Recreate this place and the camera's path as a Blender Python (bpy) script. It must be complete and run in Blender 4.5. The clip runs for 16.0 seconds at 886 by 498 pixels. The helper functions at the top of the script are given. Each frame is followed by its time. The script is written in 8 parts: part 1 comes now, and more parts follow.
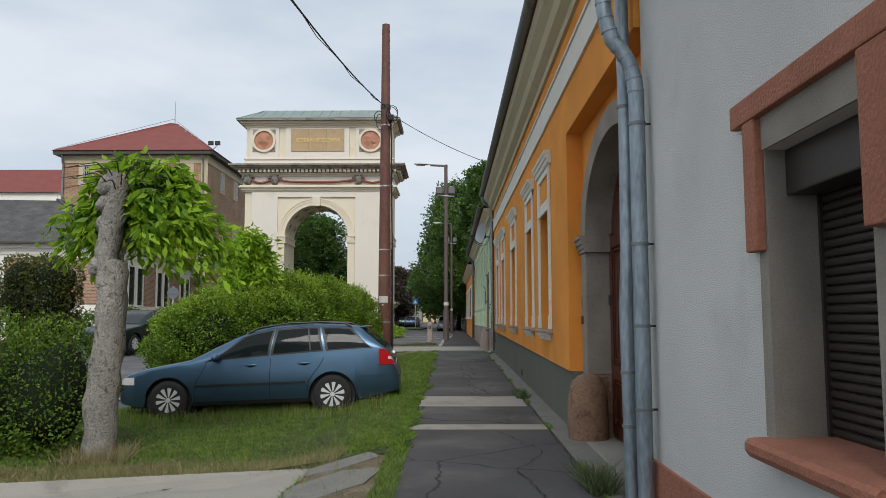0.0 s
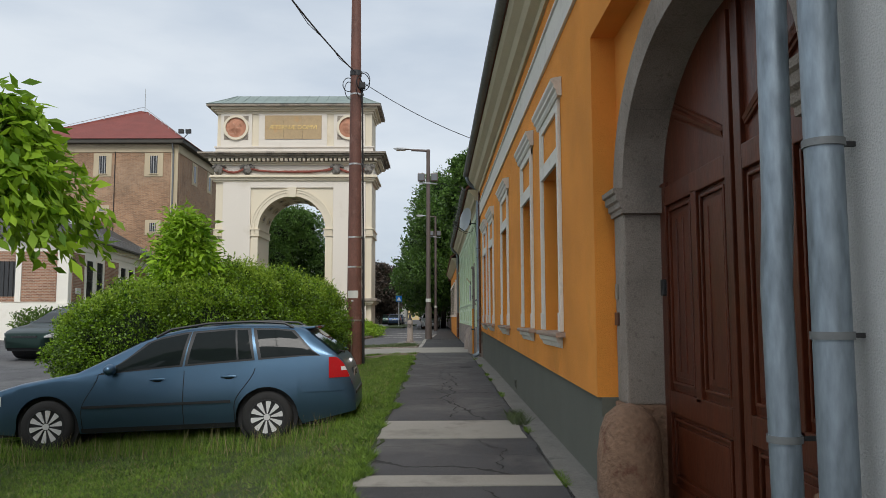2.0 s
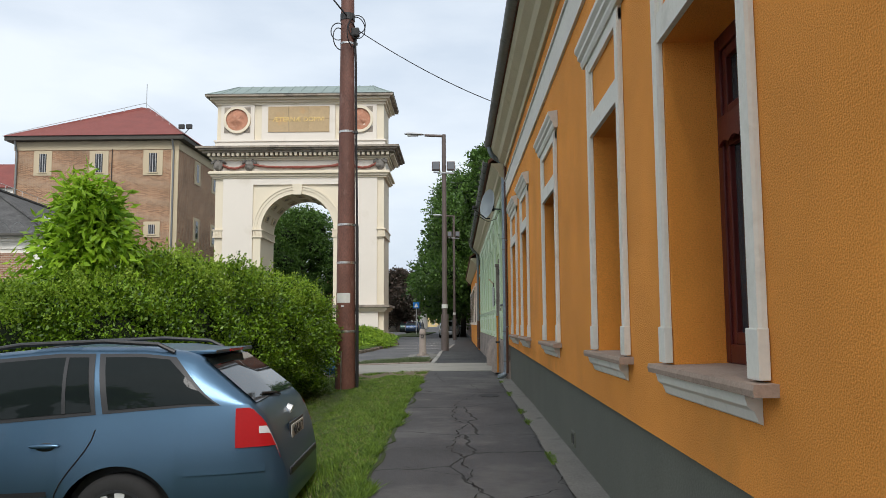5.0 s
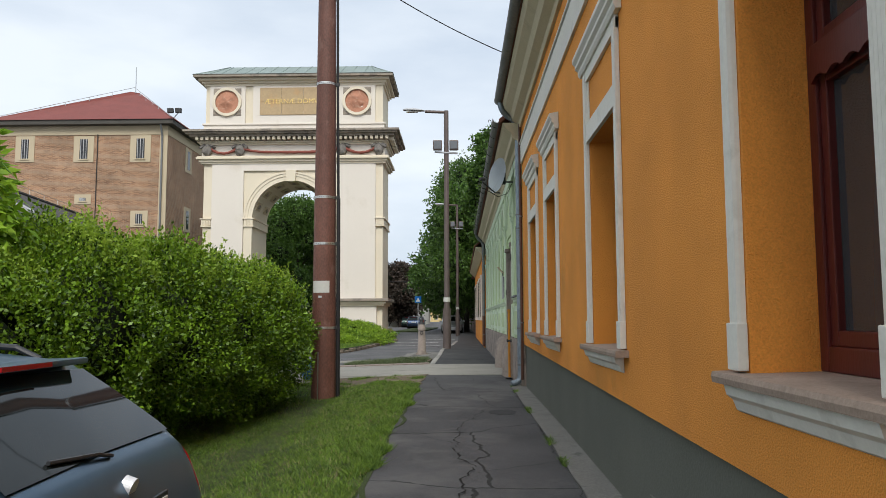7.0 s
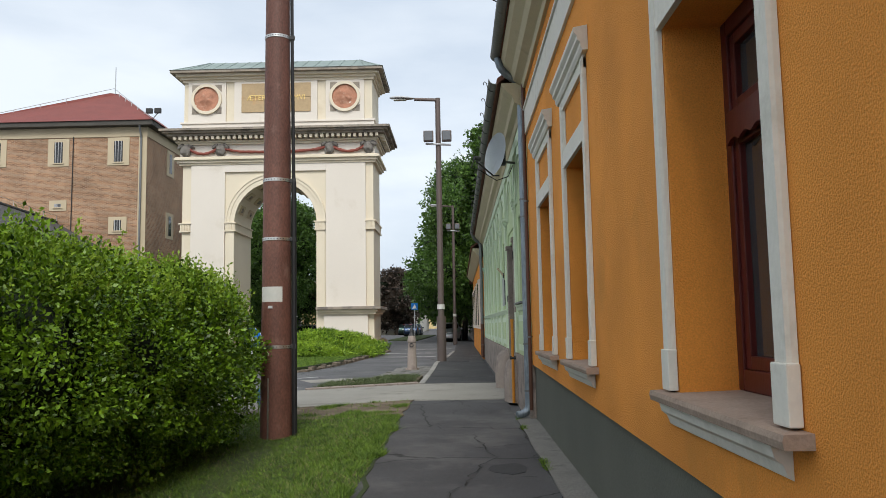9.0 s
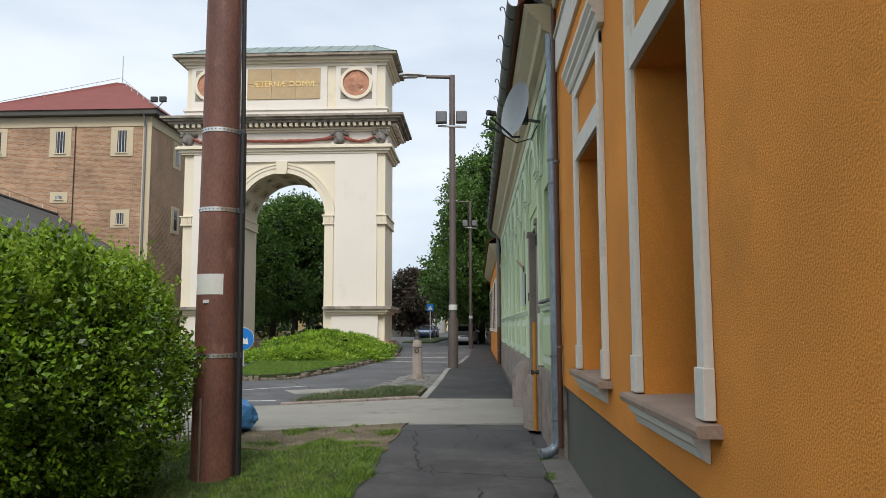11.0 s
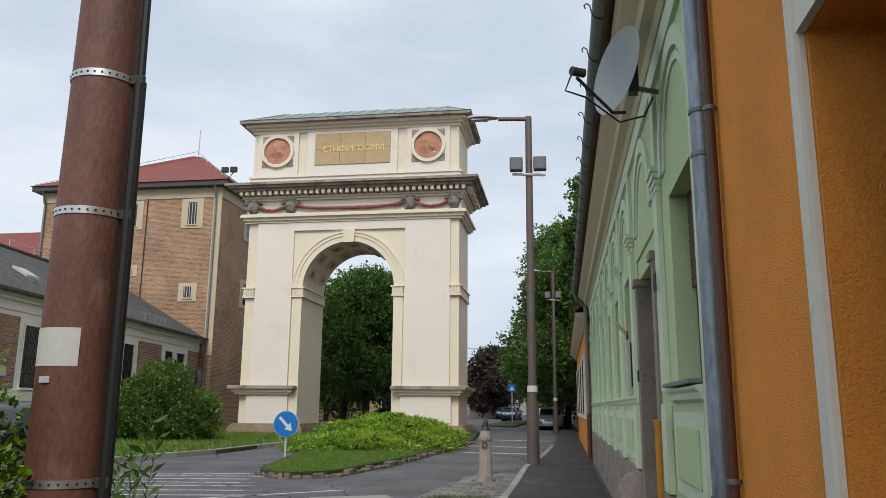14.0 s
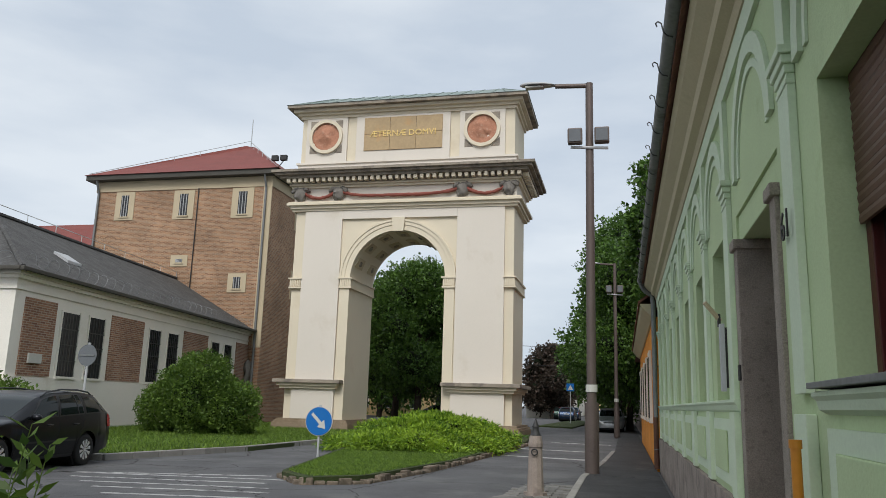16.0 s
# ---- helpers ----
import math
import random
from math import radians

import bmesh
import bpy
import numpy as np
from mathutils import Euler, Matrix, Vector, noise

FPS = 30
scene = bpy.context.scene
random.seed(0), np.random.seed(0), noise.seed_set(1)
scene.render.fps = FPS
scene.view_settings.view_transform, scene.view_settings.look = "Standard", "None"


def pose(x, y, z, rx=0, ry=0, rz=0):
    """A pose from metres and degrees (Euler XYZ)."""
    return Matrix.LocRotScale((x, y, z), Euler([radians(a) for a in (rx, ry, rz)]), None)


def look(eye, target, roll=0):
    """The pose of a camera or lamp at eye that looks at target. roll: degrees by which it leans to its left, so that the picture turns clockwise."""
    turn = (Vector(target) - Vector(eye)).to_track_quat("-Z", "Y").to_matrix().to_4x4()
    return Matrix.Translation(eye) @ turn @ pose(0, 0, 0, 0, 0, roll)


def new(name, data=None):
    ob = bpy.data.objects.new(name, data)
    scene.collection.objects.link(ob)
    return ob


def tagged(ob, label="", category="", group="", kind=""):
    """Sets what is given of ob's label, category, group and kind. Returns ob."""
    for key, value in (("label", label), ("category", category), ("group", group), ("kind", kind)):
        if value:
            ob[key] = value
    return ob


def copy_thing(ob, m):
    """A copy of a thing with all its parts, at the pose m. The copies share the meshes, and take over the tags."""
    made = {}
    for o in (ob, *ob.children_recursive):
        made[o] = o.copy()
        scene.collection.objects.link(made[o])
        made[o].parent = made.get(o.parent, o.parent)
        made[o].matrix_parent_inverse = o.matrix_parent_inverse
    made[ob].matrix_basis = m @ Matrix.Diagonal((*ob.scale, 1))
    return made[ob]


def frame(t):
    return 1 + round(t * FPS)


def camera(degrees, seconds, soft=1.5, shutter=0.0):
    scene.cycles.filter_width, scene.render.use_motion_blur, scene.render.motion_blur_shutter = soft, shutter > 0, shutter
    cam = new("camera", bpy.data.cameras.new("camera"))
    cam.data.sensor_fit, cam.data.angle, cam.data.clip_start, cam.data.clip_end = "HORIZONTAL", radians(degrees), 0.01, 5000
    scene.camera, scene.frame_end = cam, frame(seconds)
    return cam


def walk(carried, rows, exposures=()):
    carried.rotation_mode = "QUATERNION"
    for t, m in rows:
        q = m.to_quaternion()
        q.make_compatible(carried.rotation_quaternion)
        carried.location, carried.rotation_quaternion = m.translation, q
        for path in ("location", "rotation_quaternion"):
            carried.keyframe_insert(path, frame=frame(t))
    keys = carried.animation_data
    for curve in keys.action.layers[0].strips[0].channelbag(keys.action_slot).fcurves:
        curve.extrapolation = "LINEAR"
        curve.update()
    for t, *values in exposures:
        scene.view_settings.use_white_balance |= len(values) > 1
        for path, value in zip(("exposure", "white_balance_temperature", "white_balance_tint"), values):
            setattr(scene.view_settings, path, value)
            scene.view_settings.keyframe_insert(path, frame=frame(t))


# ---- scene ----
cam = camera(60.1, 16.0, soft=0.5)
METRES, EYE, TILT, LEAN, TURN = 23.1, 1.5, 0.0, 0.0, 0.5
ROWS = [
    (0.0, 0.0, 0.0, 0.0, 0.01, 5.25, 0.08),
    (0.5, 0.0041, 0.0369, -0.0006, -0.44, 4.87, 0.69),
    (1.0, 0.0054, 0.0715, 0.0002, -0.93, 4.78, 0.95),
    (1.5, 0.0072, 0.1068, -0.0015, -1.43, 4.99, 0.44),
    (2.0, 0.0089, 0.1408, 0.0005, -1.02, 5.06, 0.21),
    (2.5, 0.0104, 0.1762, -0.0001, -0.42, 5.57, -0.03),
    (3.0, 0.0122, 0.2094, 0.0014, 0.17, 5.86, 0.18),
    (3.5, 0.0134, 0.2447, 0.0017, 0.39, 5.8, -0.05),
    (4.0, 0.0153, 0.2799, 0.0027, 0.66, 5.86, 0.25),
    (6.5, 0.0177, 0.4502, 0.0032, 0.33, 5.07, 0.34),
    (7.0, 0.0176, 0.4841, 0.003, 0.75, 5.22, 0.19),
    (7.5, 0.0182, 0.5204, 0.0051, 0.62, 5.13, -0.25),
    (8.0, 0.0192, 0.5519, 0.0047, -0.19, 5.54, -0.3),
    (8.5, 0.0216, 0.5822, 0.007, 0.4, 5.67, 0.72),
    (11.0, 0.0319, 0.737, 0.0087, 2.08, 5.83, 0.17),
    (11.5, 0.0327, 0.7665, 0.0085, 2.98, 5.93, -0.13),
    (12.0, 0.0335, 0.7945, 0.0114, 3.92, 5.92, 0.11),
    (12.5, 0.0329, 0.8238, 0.014, 4.97, 5.9, -0.07),
    (13.0, 0.034, 0.852, 0.0139, 6.23, 8.64, 1.46),
    (13.5, 0.0337, 0.8761, 0.0149, 7.11, 11.54, 0.35),
    (14.0, 0.0344, 0.9031, 0.0146, 8.27, 11.68, -0.48),
    (14.5, 0.0354, 0.9273, 0.0157, 9.34, 11.67, -0.97),
    (15.0, 0.0333, 0.9519, 0.0148, 10.53, 11.57, -1.37),
    (15.5, 0.0327, 0.9766, 0.0133, 11.54, 11.36, -1.6),
    (16.0, 0.0319, 0.9976, 0.0163, 12.53, 11.42, -1.73),
]
walk(cam, [(t, pose(0, 0, EYE, TILT, LEAN, TURN) @ pose(METRES * x, METRES * y, METRES * z, 90 + pitch, roll, yaw)) for t, x, y, z, yaw, pitch, roll in ROWS],
     [(0.0, -0.16), (2.0, -0.18), (3.0, 0.02), (4.0, 0.12), (7.5, 0.10), (11.0, 0.12), (12.0, 0.06), (13.0, -0.14), (14.5, -0.04), (15.5, -0.05), (16.0, -0.16)])

# ---- light ----
sky_world = bpy.data.worlds.new("sky")
scene.world = sky_world
sky_world.use_nodes = True
wn, wl = sky_world.node_tree.nodes, sky_world.node_tree.links
wn.clear()
w_out, w_bg = wn.new("ShaderNodeOutputWorld"), wn.new("ShaderNodeBackground")
w_sky = wn.new("ShaderNodeTexSky")
w_sky.sky_type, w_sky.sun_disc = "NISHITA", False
w_sky.sun_elevation, w_sky.sun_rotation = radians(46), radians(178)
w_sky.air_density, w_sky.dust_density, w_sky.ozone_density = 1.0, 3.0, 1.0
w_co = wn.new("ShaderNodeTexCoord")
w_map = wn.new("ShaderNodeMapping")
w_map.inputs["Scale"].default_value = (1.0, 1.0, 3.2)
w_noise = wn.new("ShaderNodeTexNoise")
w_noise.inputs["Scale"].default_value, w_noise.inputs["Detail"].default_value = 2.6, 6
w_ramp = wn.new("ShaderNodeValToRGB")
w_ramp.color_ramp.elements[0].position, w_ramp.color_ramp.elements[0].color = 0.34, (5.9, 6.7, 7.7, 1)
w_ramp.color_ramp.elements[1].position, w_ramp.color_ramp.elements[1].color = 0.62, (8.0, 8.6, 9.2, 1)
w_mix = wn.new("ShaderNodeMix")
w_mix.data_type = "RGBA"
w_mix.inputs[0].default_value = 0.86
wl.new(w_co.outputs["Generated"], w_map.inputs["Vector"])
wl.new(w_map.outputs[0], w_noise.inputs["Vector"])
wl.new(w_noise.outputs[0], w_ramp.inputs[0])
wl.new(w_sky.outputs[0], w_mix.inputs[6])
wl.new(w_ramp.outputs[0], w_mix.inputs[7])
wl.new(w_mix.outputs[2], w_bg.inputs["Color"])
w_bg.inputs["Strength"].default_value = 0.116
wl.new(w_bg.outputs[0], w_out.inputs[0])
sun = new("sun", bpy.data.lights.new("sun", "SUN"))
sun.data.energy, sun.data.angle, sun.data.color = 2.5, radians(26), (1.0, 0.97, 0.93)
sun.matrix_world = look((2, -56, 58), (0, 0, 0))


# ---- materials ----
def mat(name, col, rough=0.8, var=0.12, scale=2.0, fine=40.0, bump=0.15, metal=0.0, spec=0.4, stain=None, stain_scale=1.0,
        stain_at=0.58, rand=0.0, depth=0.01, stretch=(1, 1, 1), coat=0.0):
    m = bpy.data.materials.new(name)
    m.use_nodes = True
    n, l = m.node_tree.nodes, m.node_tree.links
    b = n["Principled BSDF"]
    b.inputs["Roughness"].default_value, b.inputs["Metallic"].default_value = rough, metal
    b.inputs["Specular IOR Level"].default_value = spec
    b.inputs["Coat Weight"].default_value = coat
    co = n.new("ShaderNodeTexCoord")
    mp = n.new("ShaderNodeMapping")
    mp.inputs["Scale"].default_value = stretch
    l.new(co.outputs["Object"], mp.inputs["Vector"])
    big, small = n.new("ShaderNodeTexNoise"), n.new("ShaderNodeTexNoise")
    big.inputs["Scale"].default_value, big.inputs["Detail"].default_value = scale, 5
    small.inputs["Scale"].default_value, small.inputs["Detail"].default_value = fine, 4
    l.new(mp.outputs[0], big.inputs["Vector"])
    l.new(mp.outputs[0], small.inputs["Vector"])
    add = n.new("ShaderNodeMath")
    add.operation = "ADD"
    l.new(big.outputs[0], add.inputs[0])
    l.new(small.outputs[0], add.inputs[1])
    val = n.new("ShaderNodeMapRange")
    val.inputs["From Min"].default_value, val.inputs["From Max"].default_value = 0.65, 1.35
    val.inputs["To Min"].default_value, val.inputs["To Max"].default_value = 1 - var, 1 + var
    l.new(add.outputs[0], val.inputs[0])
    hsv = n.new("ShaderNodeHueSaturation")
    hsv.inputs["Color"].default_value = (*col, 1)
    l.new(val.outputs[0], hsv.inputs["Value"])
    last = hsv.outputs[0]
    if stain:
        st = n.new("ShaderNodeTexNoise")
        st.inputs["Scale"].default_value, st.inputs["Detail"].default_value = stain_scale, 8
        st.inputs["Roughness"].default_value = 0.65
        l.new(mp.outputs[0], st.inputs["Vector"])
        rr = n.new("ShaderNodeMapRange")
        rr.inputs["From Min"].default_value, rr.inputs["From Max"].default_value = stain_at, stain_at + 0.12
        l.new(st.outputs[0], rr.inputs[0])
        mx = n.new("ShaderNodeMix")
        mx.data_type = "RGBA"
        l.new(rr.outputs[0], mx.inputs[0])
        l.new(last, mx.inputs[6])
        mx.inputs[7].default_value = (*stain, 1)
        last = mx.outputs[2]
    if rand:
        oi = n.new("ShaderNodeObjectInfo")
        h2 = n.new("ShaderNodeHueSaturation")
        rv = n.new("ShaderNodeMapRange")
        rv.inputs["To Min"].default_value, rv.inputs["To Max"].default_value = 1 - rand, 1 + rand
        l.new(oi.outputs["Random"], rv.inputs[0])
        l.new(rv.outputs[0], h2.inputs["Value"])
        l.new(last, h2.inputs["Color"])
        last = h2.outputs[0]
    l.new(last, b.inputs["Base Color"])
    if bump:
        bp = n.new("ShaderNodeBump")
        bp.inputs["Strength"].default_value, bp.inputs["Distance"].default_value = bump, depth
        l.new(small.outputs[0], bp.inputs["Height"])
        l.new(bp.outputs[0], b.inputs["Normal"])
    return m


def leaf_mat(name, dark, light, trans=0.35, rough=0.5, scale=1.3):
    m = bpy.data.materials.new(name)
    m.use_nodes = True
    n, l = m.node_tree.nodes, m.node_tree.links
    b = n["Principled BSDF"]
    b.inputs["Roughness"].default_value = rough
    b.inputs["Specular IOR Level"].default_value = 0.35
    geo = n.new("ShaderNodeNewGeometry")
    co = n.new("ShaderNodeTexCoord")
    big = n.new("ShaderNodeTexNoise")
    big.inputs["Scale"].default_value = scale
    l.new(co.outputs["Object"], big.inputs["Vector"])
    ad = n.new("ShaderNodeMath")
    ad.operation = "MULTIPLY_ADD"
    l.new(geo.outputs["Random Per Island"], ad.inputs[0])
    ad.inputs[1].default_value = 0.6
    l.new(big.outputs[0], ad.inputs[2])
    rr = n.new("ShaderNodeMapRange")
    rr.inputs["From Min"].default_value, rr.inputs["From Max"].default_value = 0.4, 1.1
    l.new(ad.outputs[0], rr.inputs[0])
    mx = n.new("ShaderNodeMix")
    mx.data_type = "RGBA"
    mx.inputs[6].default_value, mx.inputs[7].default_value = (*dark, 1), (*light, 1)
    l.new(rr.outputs[0], mx.inputs[0])
    l.new(mx.outputs[2], b.inputs["Base Color"])
    tr = n.new("ShaderNodeBsdfTranslucent")
    l.new(mx.outputs[2], tr.inputs["Color"])
    ms = n.new("ShaderNodeMixShader")
    ms.inputs[0].default_value = trans
    l.new(b.outputs[0], ms.inputs[1])
    l.new(tr.outputs[0], ms.inputs[2])
    l.new(ms.outputs[0], n["Material Output"].inputs["Surface"])
    return m


def brick_mat(name, c1, c2, mortar, size=0.25, tall=0.075, joint=0.012):
    m = bpy.data.materials.new(name)
    m.use_nodes = True
    n, l = m.node_tree.nodes, m.node_tree.links
    b = n["Principled BSDF"]
    b.inputs["Roughness"].default_value = 0.9
    co = n.new("ShaderNodeTexCoord")
    sep = n.new("ShaderNodeSeparateXYZ")
    l.new(co.outputs["Object"], sep.inputs[0])
    ad = n.new("ShaderNodeMath")
    ad.operation = "ADD"
    l.new(sep.outputs[0], ad.inputs[0])
    l.new(sep.outputs[1], ad.inputs[1])
    cb = n.new("ShaderNodeCombineXYZ")
    l.new(ad.outputs[0], cb.inputs[0])
    l.new(sep.outputs[2], cb.inputs[1])
    br = n.new("ShaderNodeTexBrick")
    br.inputs["Scale"].default_value = 1.0
    br.inputs["Brick Width"].default_value, br.inputs["Row Height"].default_value = size, tall
    br.inputs["Mortar Size"].default_value = joint
    br.inputs["Color1"].default_value, br.inputs["Color2"].default_value, br.inputs["Mortar"].default_value = (*c1, 1), (*c2, 1), (*mortar, 1)
    l.new(cb.outputs[0], br.inputs["Vector"])
    big = n.new("ShaderNodeTexNoise")
    big.inputs["Scale"].default_value, big.inputs["Detail"].default_value = 0.5, 6
    l.new(co.outputs["Object"], big.inputs["Vector"])
    rr = n.new("ShaderNodeMapRange")
    rr.inputs["From Min"].default_value, rr.inputs["From Max"].default_value = 0.3, 0.7
    rr.inputs["To Min"].default_value, rr.inputs["To Max"].default_value = 0.78, 1.18
    l.new(big.outputs[0], rr.inputs[0])
    hs = n.new("ShaderNodeHueSaturation")
    l.new(rr.outputs[0], hs.inputs["Value"])
    l.new(br.outputs["Color"], hs.inputs["Color"])
    l.new(hs.outputs[0], b.inputs["Base Color"])
    bp = n.new("ShaderNodeBump")
    bp.inputs["Strength"].default_value, bp.inputs["Distance"].default_value, bp.invert = 0.6, 0.01, True
    l.new(br.outputs["Fac"], bp.inputs["Height"])
    l.new(bp.outputs[0], b.inputs["Normal"])
    return m


def glass_mat(name, tint, rough=0.03, alpha_trans=0.5):
    m = bpy.data.materials.new(name)
    m.use_nodes = True
    n, l = m.node_tree.nodes, m.node_tree.links
    b = n["Principled BSDF"]
    b.inputs["Base Color"].default_value = (*tint, 1)
    b.inputs["Roughness"].default_value = rough
    b.inputs["Transmission Weight"].default_value = alpha_trans
    b.inputs["IOR"].default_value = 1.45
    co = n.new("ShaderNodeTexCoord")
    nz = n.new("ShaderNodeTexNoise")
    nz.inputs["Scale"].default_value = 1.5
    l.new(co.outputs["Object"], nz.inputs["Vector"])
    bp = n.new("ShaderNodeBump")
    bp.inputs["Strength"].default_value, bp.inputs["Distance"].default_value = 0.02, 0.02
    l.new(nz.outputs[0], bp.inputs["Height"])
    l.new(bp.outputs[0], b.inputs["Normal"])
    return m


def asphalt_mat(name, col, light, crack=0.0, crack_scale=0.55):
    m = mat(name, col, 0.92, 0.38, 0.9, 80.0, 0.7, stain=light, stain_scale=0.55, stain_at=0.52, depth=0.006)
    if crack:
        n, l = m.node_tree.nodes, m.node_tree.links
        b = n["Principled BSDF"]
        old = b.inputs["Base Color"].links[0].from_socket
        co = n.new("ShaderNodeTexCoord")
        wob = n.new("ShaderNodeTexNoise")
        wob.inputs["Scale"].default_value, wob.inputs["Detail"].default_value = 2.5, 6
        l.new(co.outputs["Object"], wob.inputs["Vector"])
        mixv = n.new("ShaderNodeMix")
        mixv.data_type = "VECTOR"
        mixv.inputs[0].default_value = 0.22
        l.new(co.outputs["Object"], mixv.inputs[4])
        l.new(wob.outputs["Color"], mixv.inputs[5])
        vo = n.new("ShaderNodeTexVoronoi")
        vo.feature = "DISTANCE_TO_EDGE"
        vo.inputs["Scale"].default_value = crack_scale
        l.new(mixv.outputs[1], vo.inputs["Vector"])
        rr = n.new("ShaderNodeMapRange")
        rr.inputs["From Min"].default_value, rr.inputs["From Max"].default_value = 0.003, crack
        rr.inputs["To Min"].default_value, rr.inputs["To Max"].default_value = 0.85, 0.0
        l.new(vo.outputs["Distance"], rr.inputs[0])
        mx = n.new("ShaderNodeMix")
        mx.data_type = "RGBA"
        l.new(rr.outputs[0], mx.inputs[0])
        l.new(old, mx.inputs[6])
        mx.inputs[7].default_value = (0.012, 0.012, 0.011, 1)
        l.new(mx.outputs[2], b.inputs["Base Color"])
    return m


M_ROAD = asphalt_mat("road_asphalt", (0.088, 0.088, 0.092), (0.12, 0.12, 0.12), 0.005, 0.35)
M_WALKWAY = asphalt_mat("old_pavement_asphalt", (0.060, 0.059, 0.061), (0.105, 0.102, 0.099), 0.006, 0.5)
M_PATCH = asphalt_mat("new_asphalt_patch", (0.036, 0.036, 0.038), (0.045, 0.045, 0.046))
M_CONCRETE = mat("worn_concrete", (0.26, 0.247, 0.217), 0.9, 0.15, 1.2, 70, 0.3, stain=(0.18, 0.17, 0.148), stain_scale=1.3, stain_at=0.55)
M_APRON = mat("stony_concrete_apron", (0.17, 0.165, 0.15), 0.95, 0.25, 3.0, 45, 0.6, stain=(0.10, 0.10, 0.09), stain_scale=3.0, stain_at=0.56, depth=0.02)
M_KERB = mat("kerb_concrete", (0.25, 0.24, 0.22), 0.9, 0.2, 2.5, 50, 0.4, stain=(0.16, 0.15, 0.12), stain_scale=2.0, rand=0.15)
M_SETT = mat("worn_grey_setts", (0.15, 0.145, 0.135), 0.85, 0.25, 3, 50, 0.4, stain=(0.10, 0.095, 0.085), stain_scale=3, rand=0.25)
M_FARWALK = asphalt_mat("dark_far_pavement", (0.038, 0.038, 0.040), (0.066, 0.065, 0.064), 0.006, 0.6)
M_SOIL = mat("bare_soil", (0.12, 0.09, 0.06), 1.0, 0.3, 2.5, 30, 0.8, stain=(0.19, 0.155, 0.11), stain_scale=2.6, stain_at=0.52, depth=0.03)
# turf kept dark so the gaps between grass blades look shaded
M_TURF = mat("turf_ground", (0.036, 0.052, 0.014), 1.0, 0.3, 1.2, 45, 0.8, stain=(0.07, 0.065, 0.028), stain_scale=1.6, stain_at=0.58, depth=0.03)
M_PAINT_WHITE = mat("worn_road_paint", (0.42, 0.42, 0.41), 0.8, 0.12, 2, 30, 0.2, stain=(0.12, 0.12, 0.12), stain_scale=5, stain_at=0.48)
M_ORANGE = mat("orange_render", (0.79, 0.305, 0.05), 0.92, 0.2, 1.1, 120, 1.0, depth=0.009, stain=(0.68, 0.275, 0.048), stain_scale=0.8)
M_PLINTH = mat("grey_green_plinth_paint", (0.125, 0.13, 0.105), 0.85, 0.12, 1.5, 60, 0.3, stain=(0.125, 0.13, 0.105), stain_scale=1.4)
M_TRIM = mat("cream_white_trim", (0.70, 0.68, 0.61), 0.8, 0.06, 2, 40, 0.12, stain=(0.60, 0.58, 0.51), stain_scale=4, stain_at=0.56)
M_CREAM = mat("cream_eaves_paint", (0.52, 0.46, 0.31), 0.85, 0.08, 1.5, 40, 0.15, stain=(0.43, 0.38, 0.26), stain_scale=1.5)
M_GREYWALL = mat("pale_grey_render", (0.60, 0.60, 0.58), 0.92, 0.12, 0.8, 120, 1.0, depth=0.009, stain=(0.55, 0.55, 0.53), stain_scale=0.9)
M_SILL = mat("pinkish_stone_sill", (0.34, 0.255, 0.20), 0.85, 0.2, 4, 60, 0.4, stain=(0.25, 0.18, 0.14), stain_scale=5)
M_EDGE = mat("dark_rough_edging_stone", (0.15, 0.12, 0.09), 0.95, 0.3, 2, 20, 0.8, depth=0.03, stain=(0.085, 0.07, 0.05), stain_scale=3, stain_at=0.5, rand=0.3)
M_CRACK = mat("pavement_crack_dirt", (0.014, 0.013, 0.012), 1.0, 0.2, 5, 40, 0.2)
M_LENS = mat("grey_lamp_lens", (0.13, 0.14, 0.15), 0.2, 0.1, 4, 30, 0.0)
M_TERRA = mat("terracotta_render", (0.33, 0.135, 0.085), 0.92, 0.2, 3, 55, 0.8, depth=0.012, stain=(0.22, 0.085, 0.055), stain_scale=4, stain_at=0.6)
M_ROUGH = mat("rough_grey_surround", (0.27, 0.245, 0.21), 0.95, 0.22, 3, 190, 0.9, depth=0.006)
M_SHUTTER = mat("dark_brown_shutter", (0.030, 0.024, 0.021), 0.45, 0.1, 3, 40, 0.08)
M_STONE = mat("granite_jamb", (0.27, 0.235, 0.20), 0.9, 0.34, 2.5, 95, 0.7, depth=0.010, stain=(0.19, 0.16, 0.135), stain_scale=22, stain_at=0.56)
M_OLDSTONE = mat("weathered_red_stone", (0.23, 0.14, 0.09), 0.9, 0.3, 4, 30, 1.0, depth=0.02, stain=(0.13, 0.055, 0.035), stain_scale=6, stain_at=0.55)
M_GATE = mat("varnished_brown_wood", (0.088, 0.021, 0.008), 0.36, 0.5, 2.0, 18, 0.35, spec=0.35, stretch=(6, 6, 0.6), depth=0.004)
M_REDWOOD = mat("dark_red_window_wood", (0.085, 0.012, 0.010), 0.42, 0.2, 3, 20, 0.1, stretch=(5, 5, 0.7))
M_ZINC = mat("galvanised_zinc", (0.27, 0.32, 0.36), 0.52, 0.35, 2.5, 14, 0.15, metal=0.75, stretch=(3, 3, 0.7), stain=(0.17, 0.205, 0.235), stain_scale=1.2)
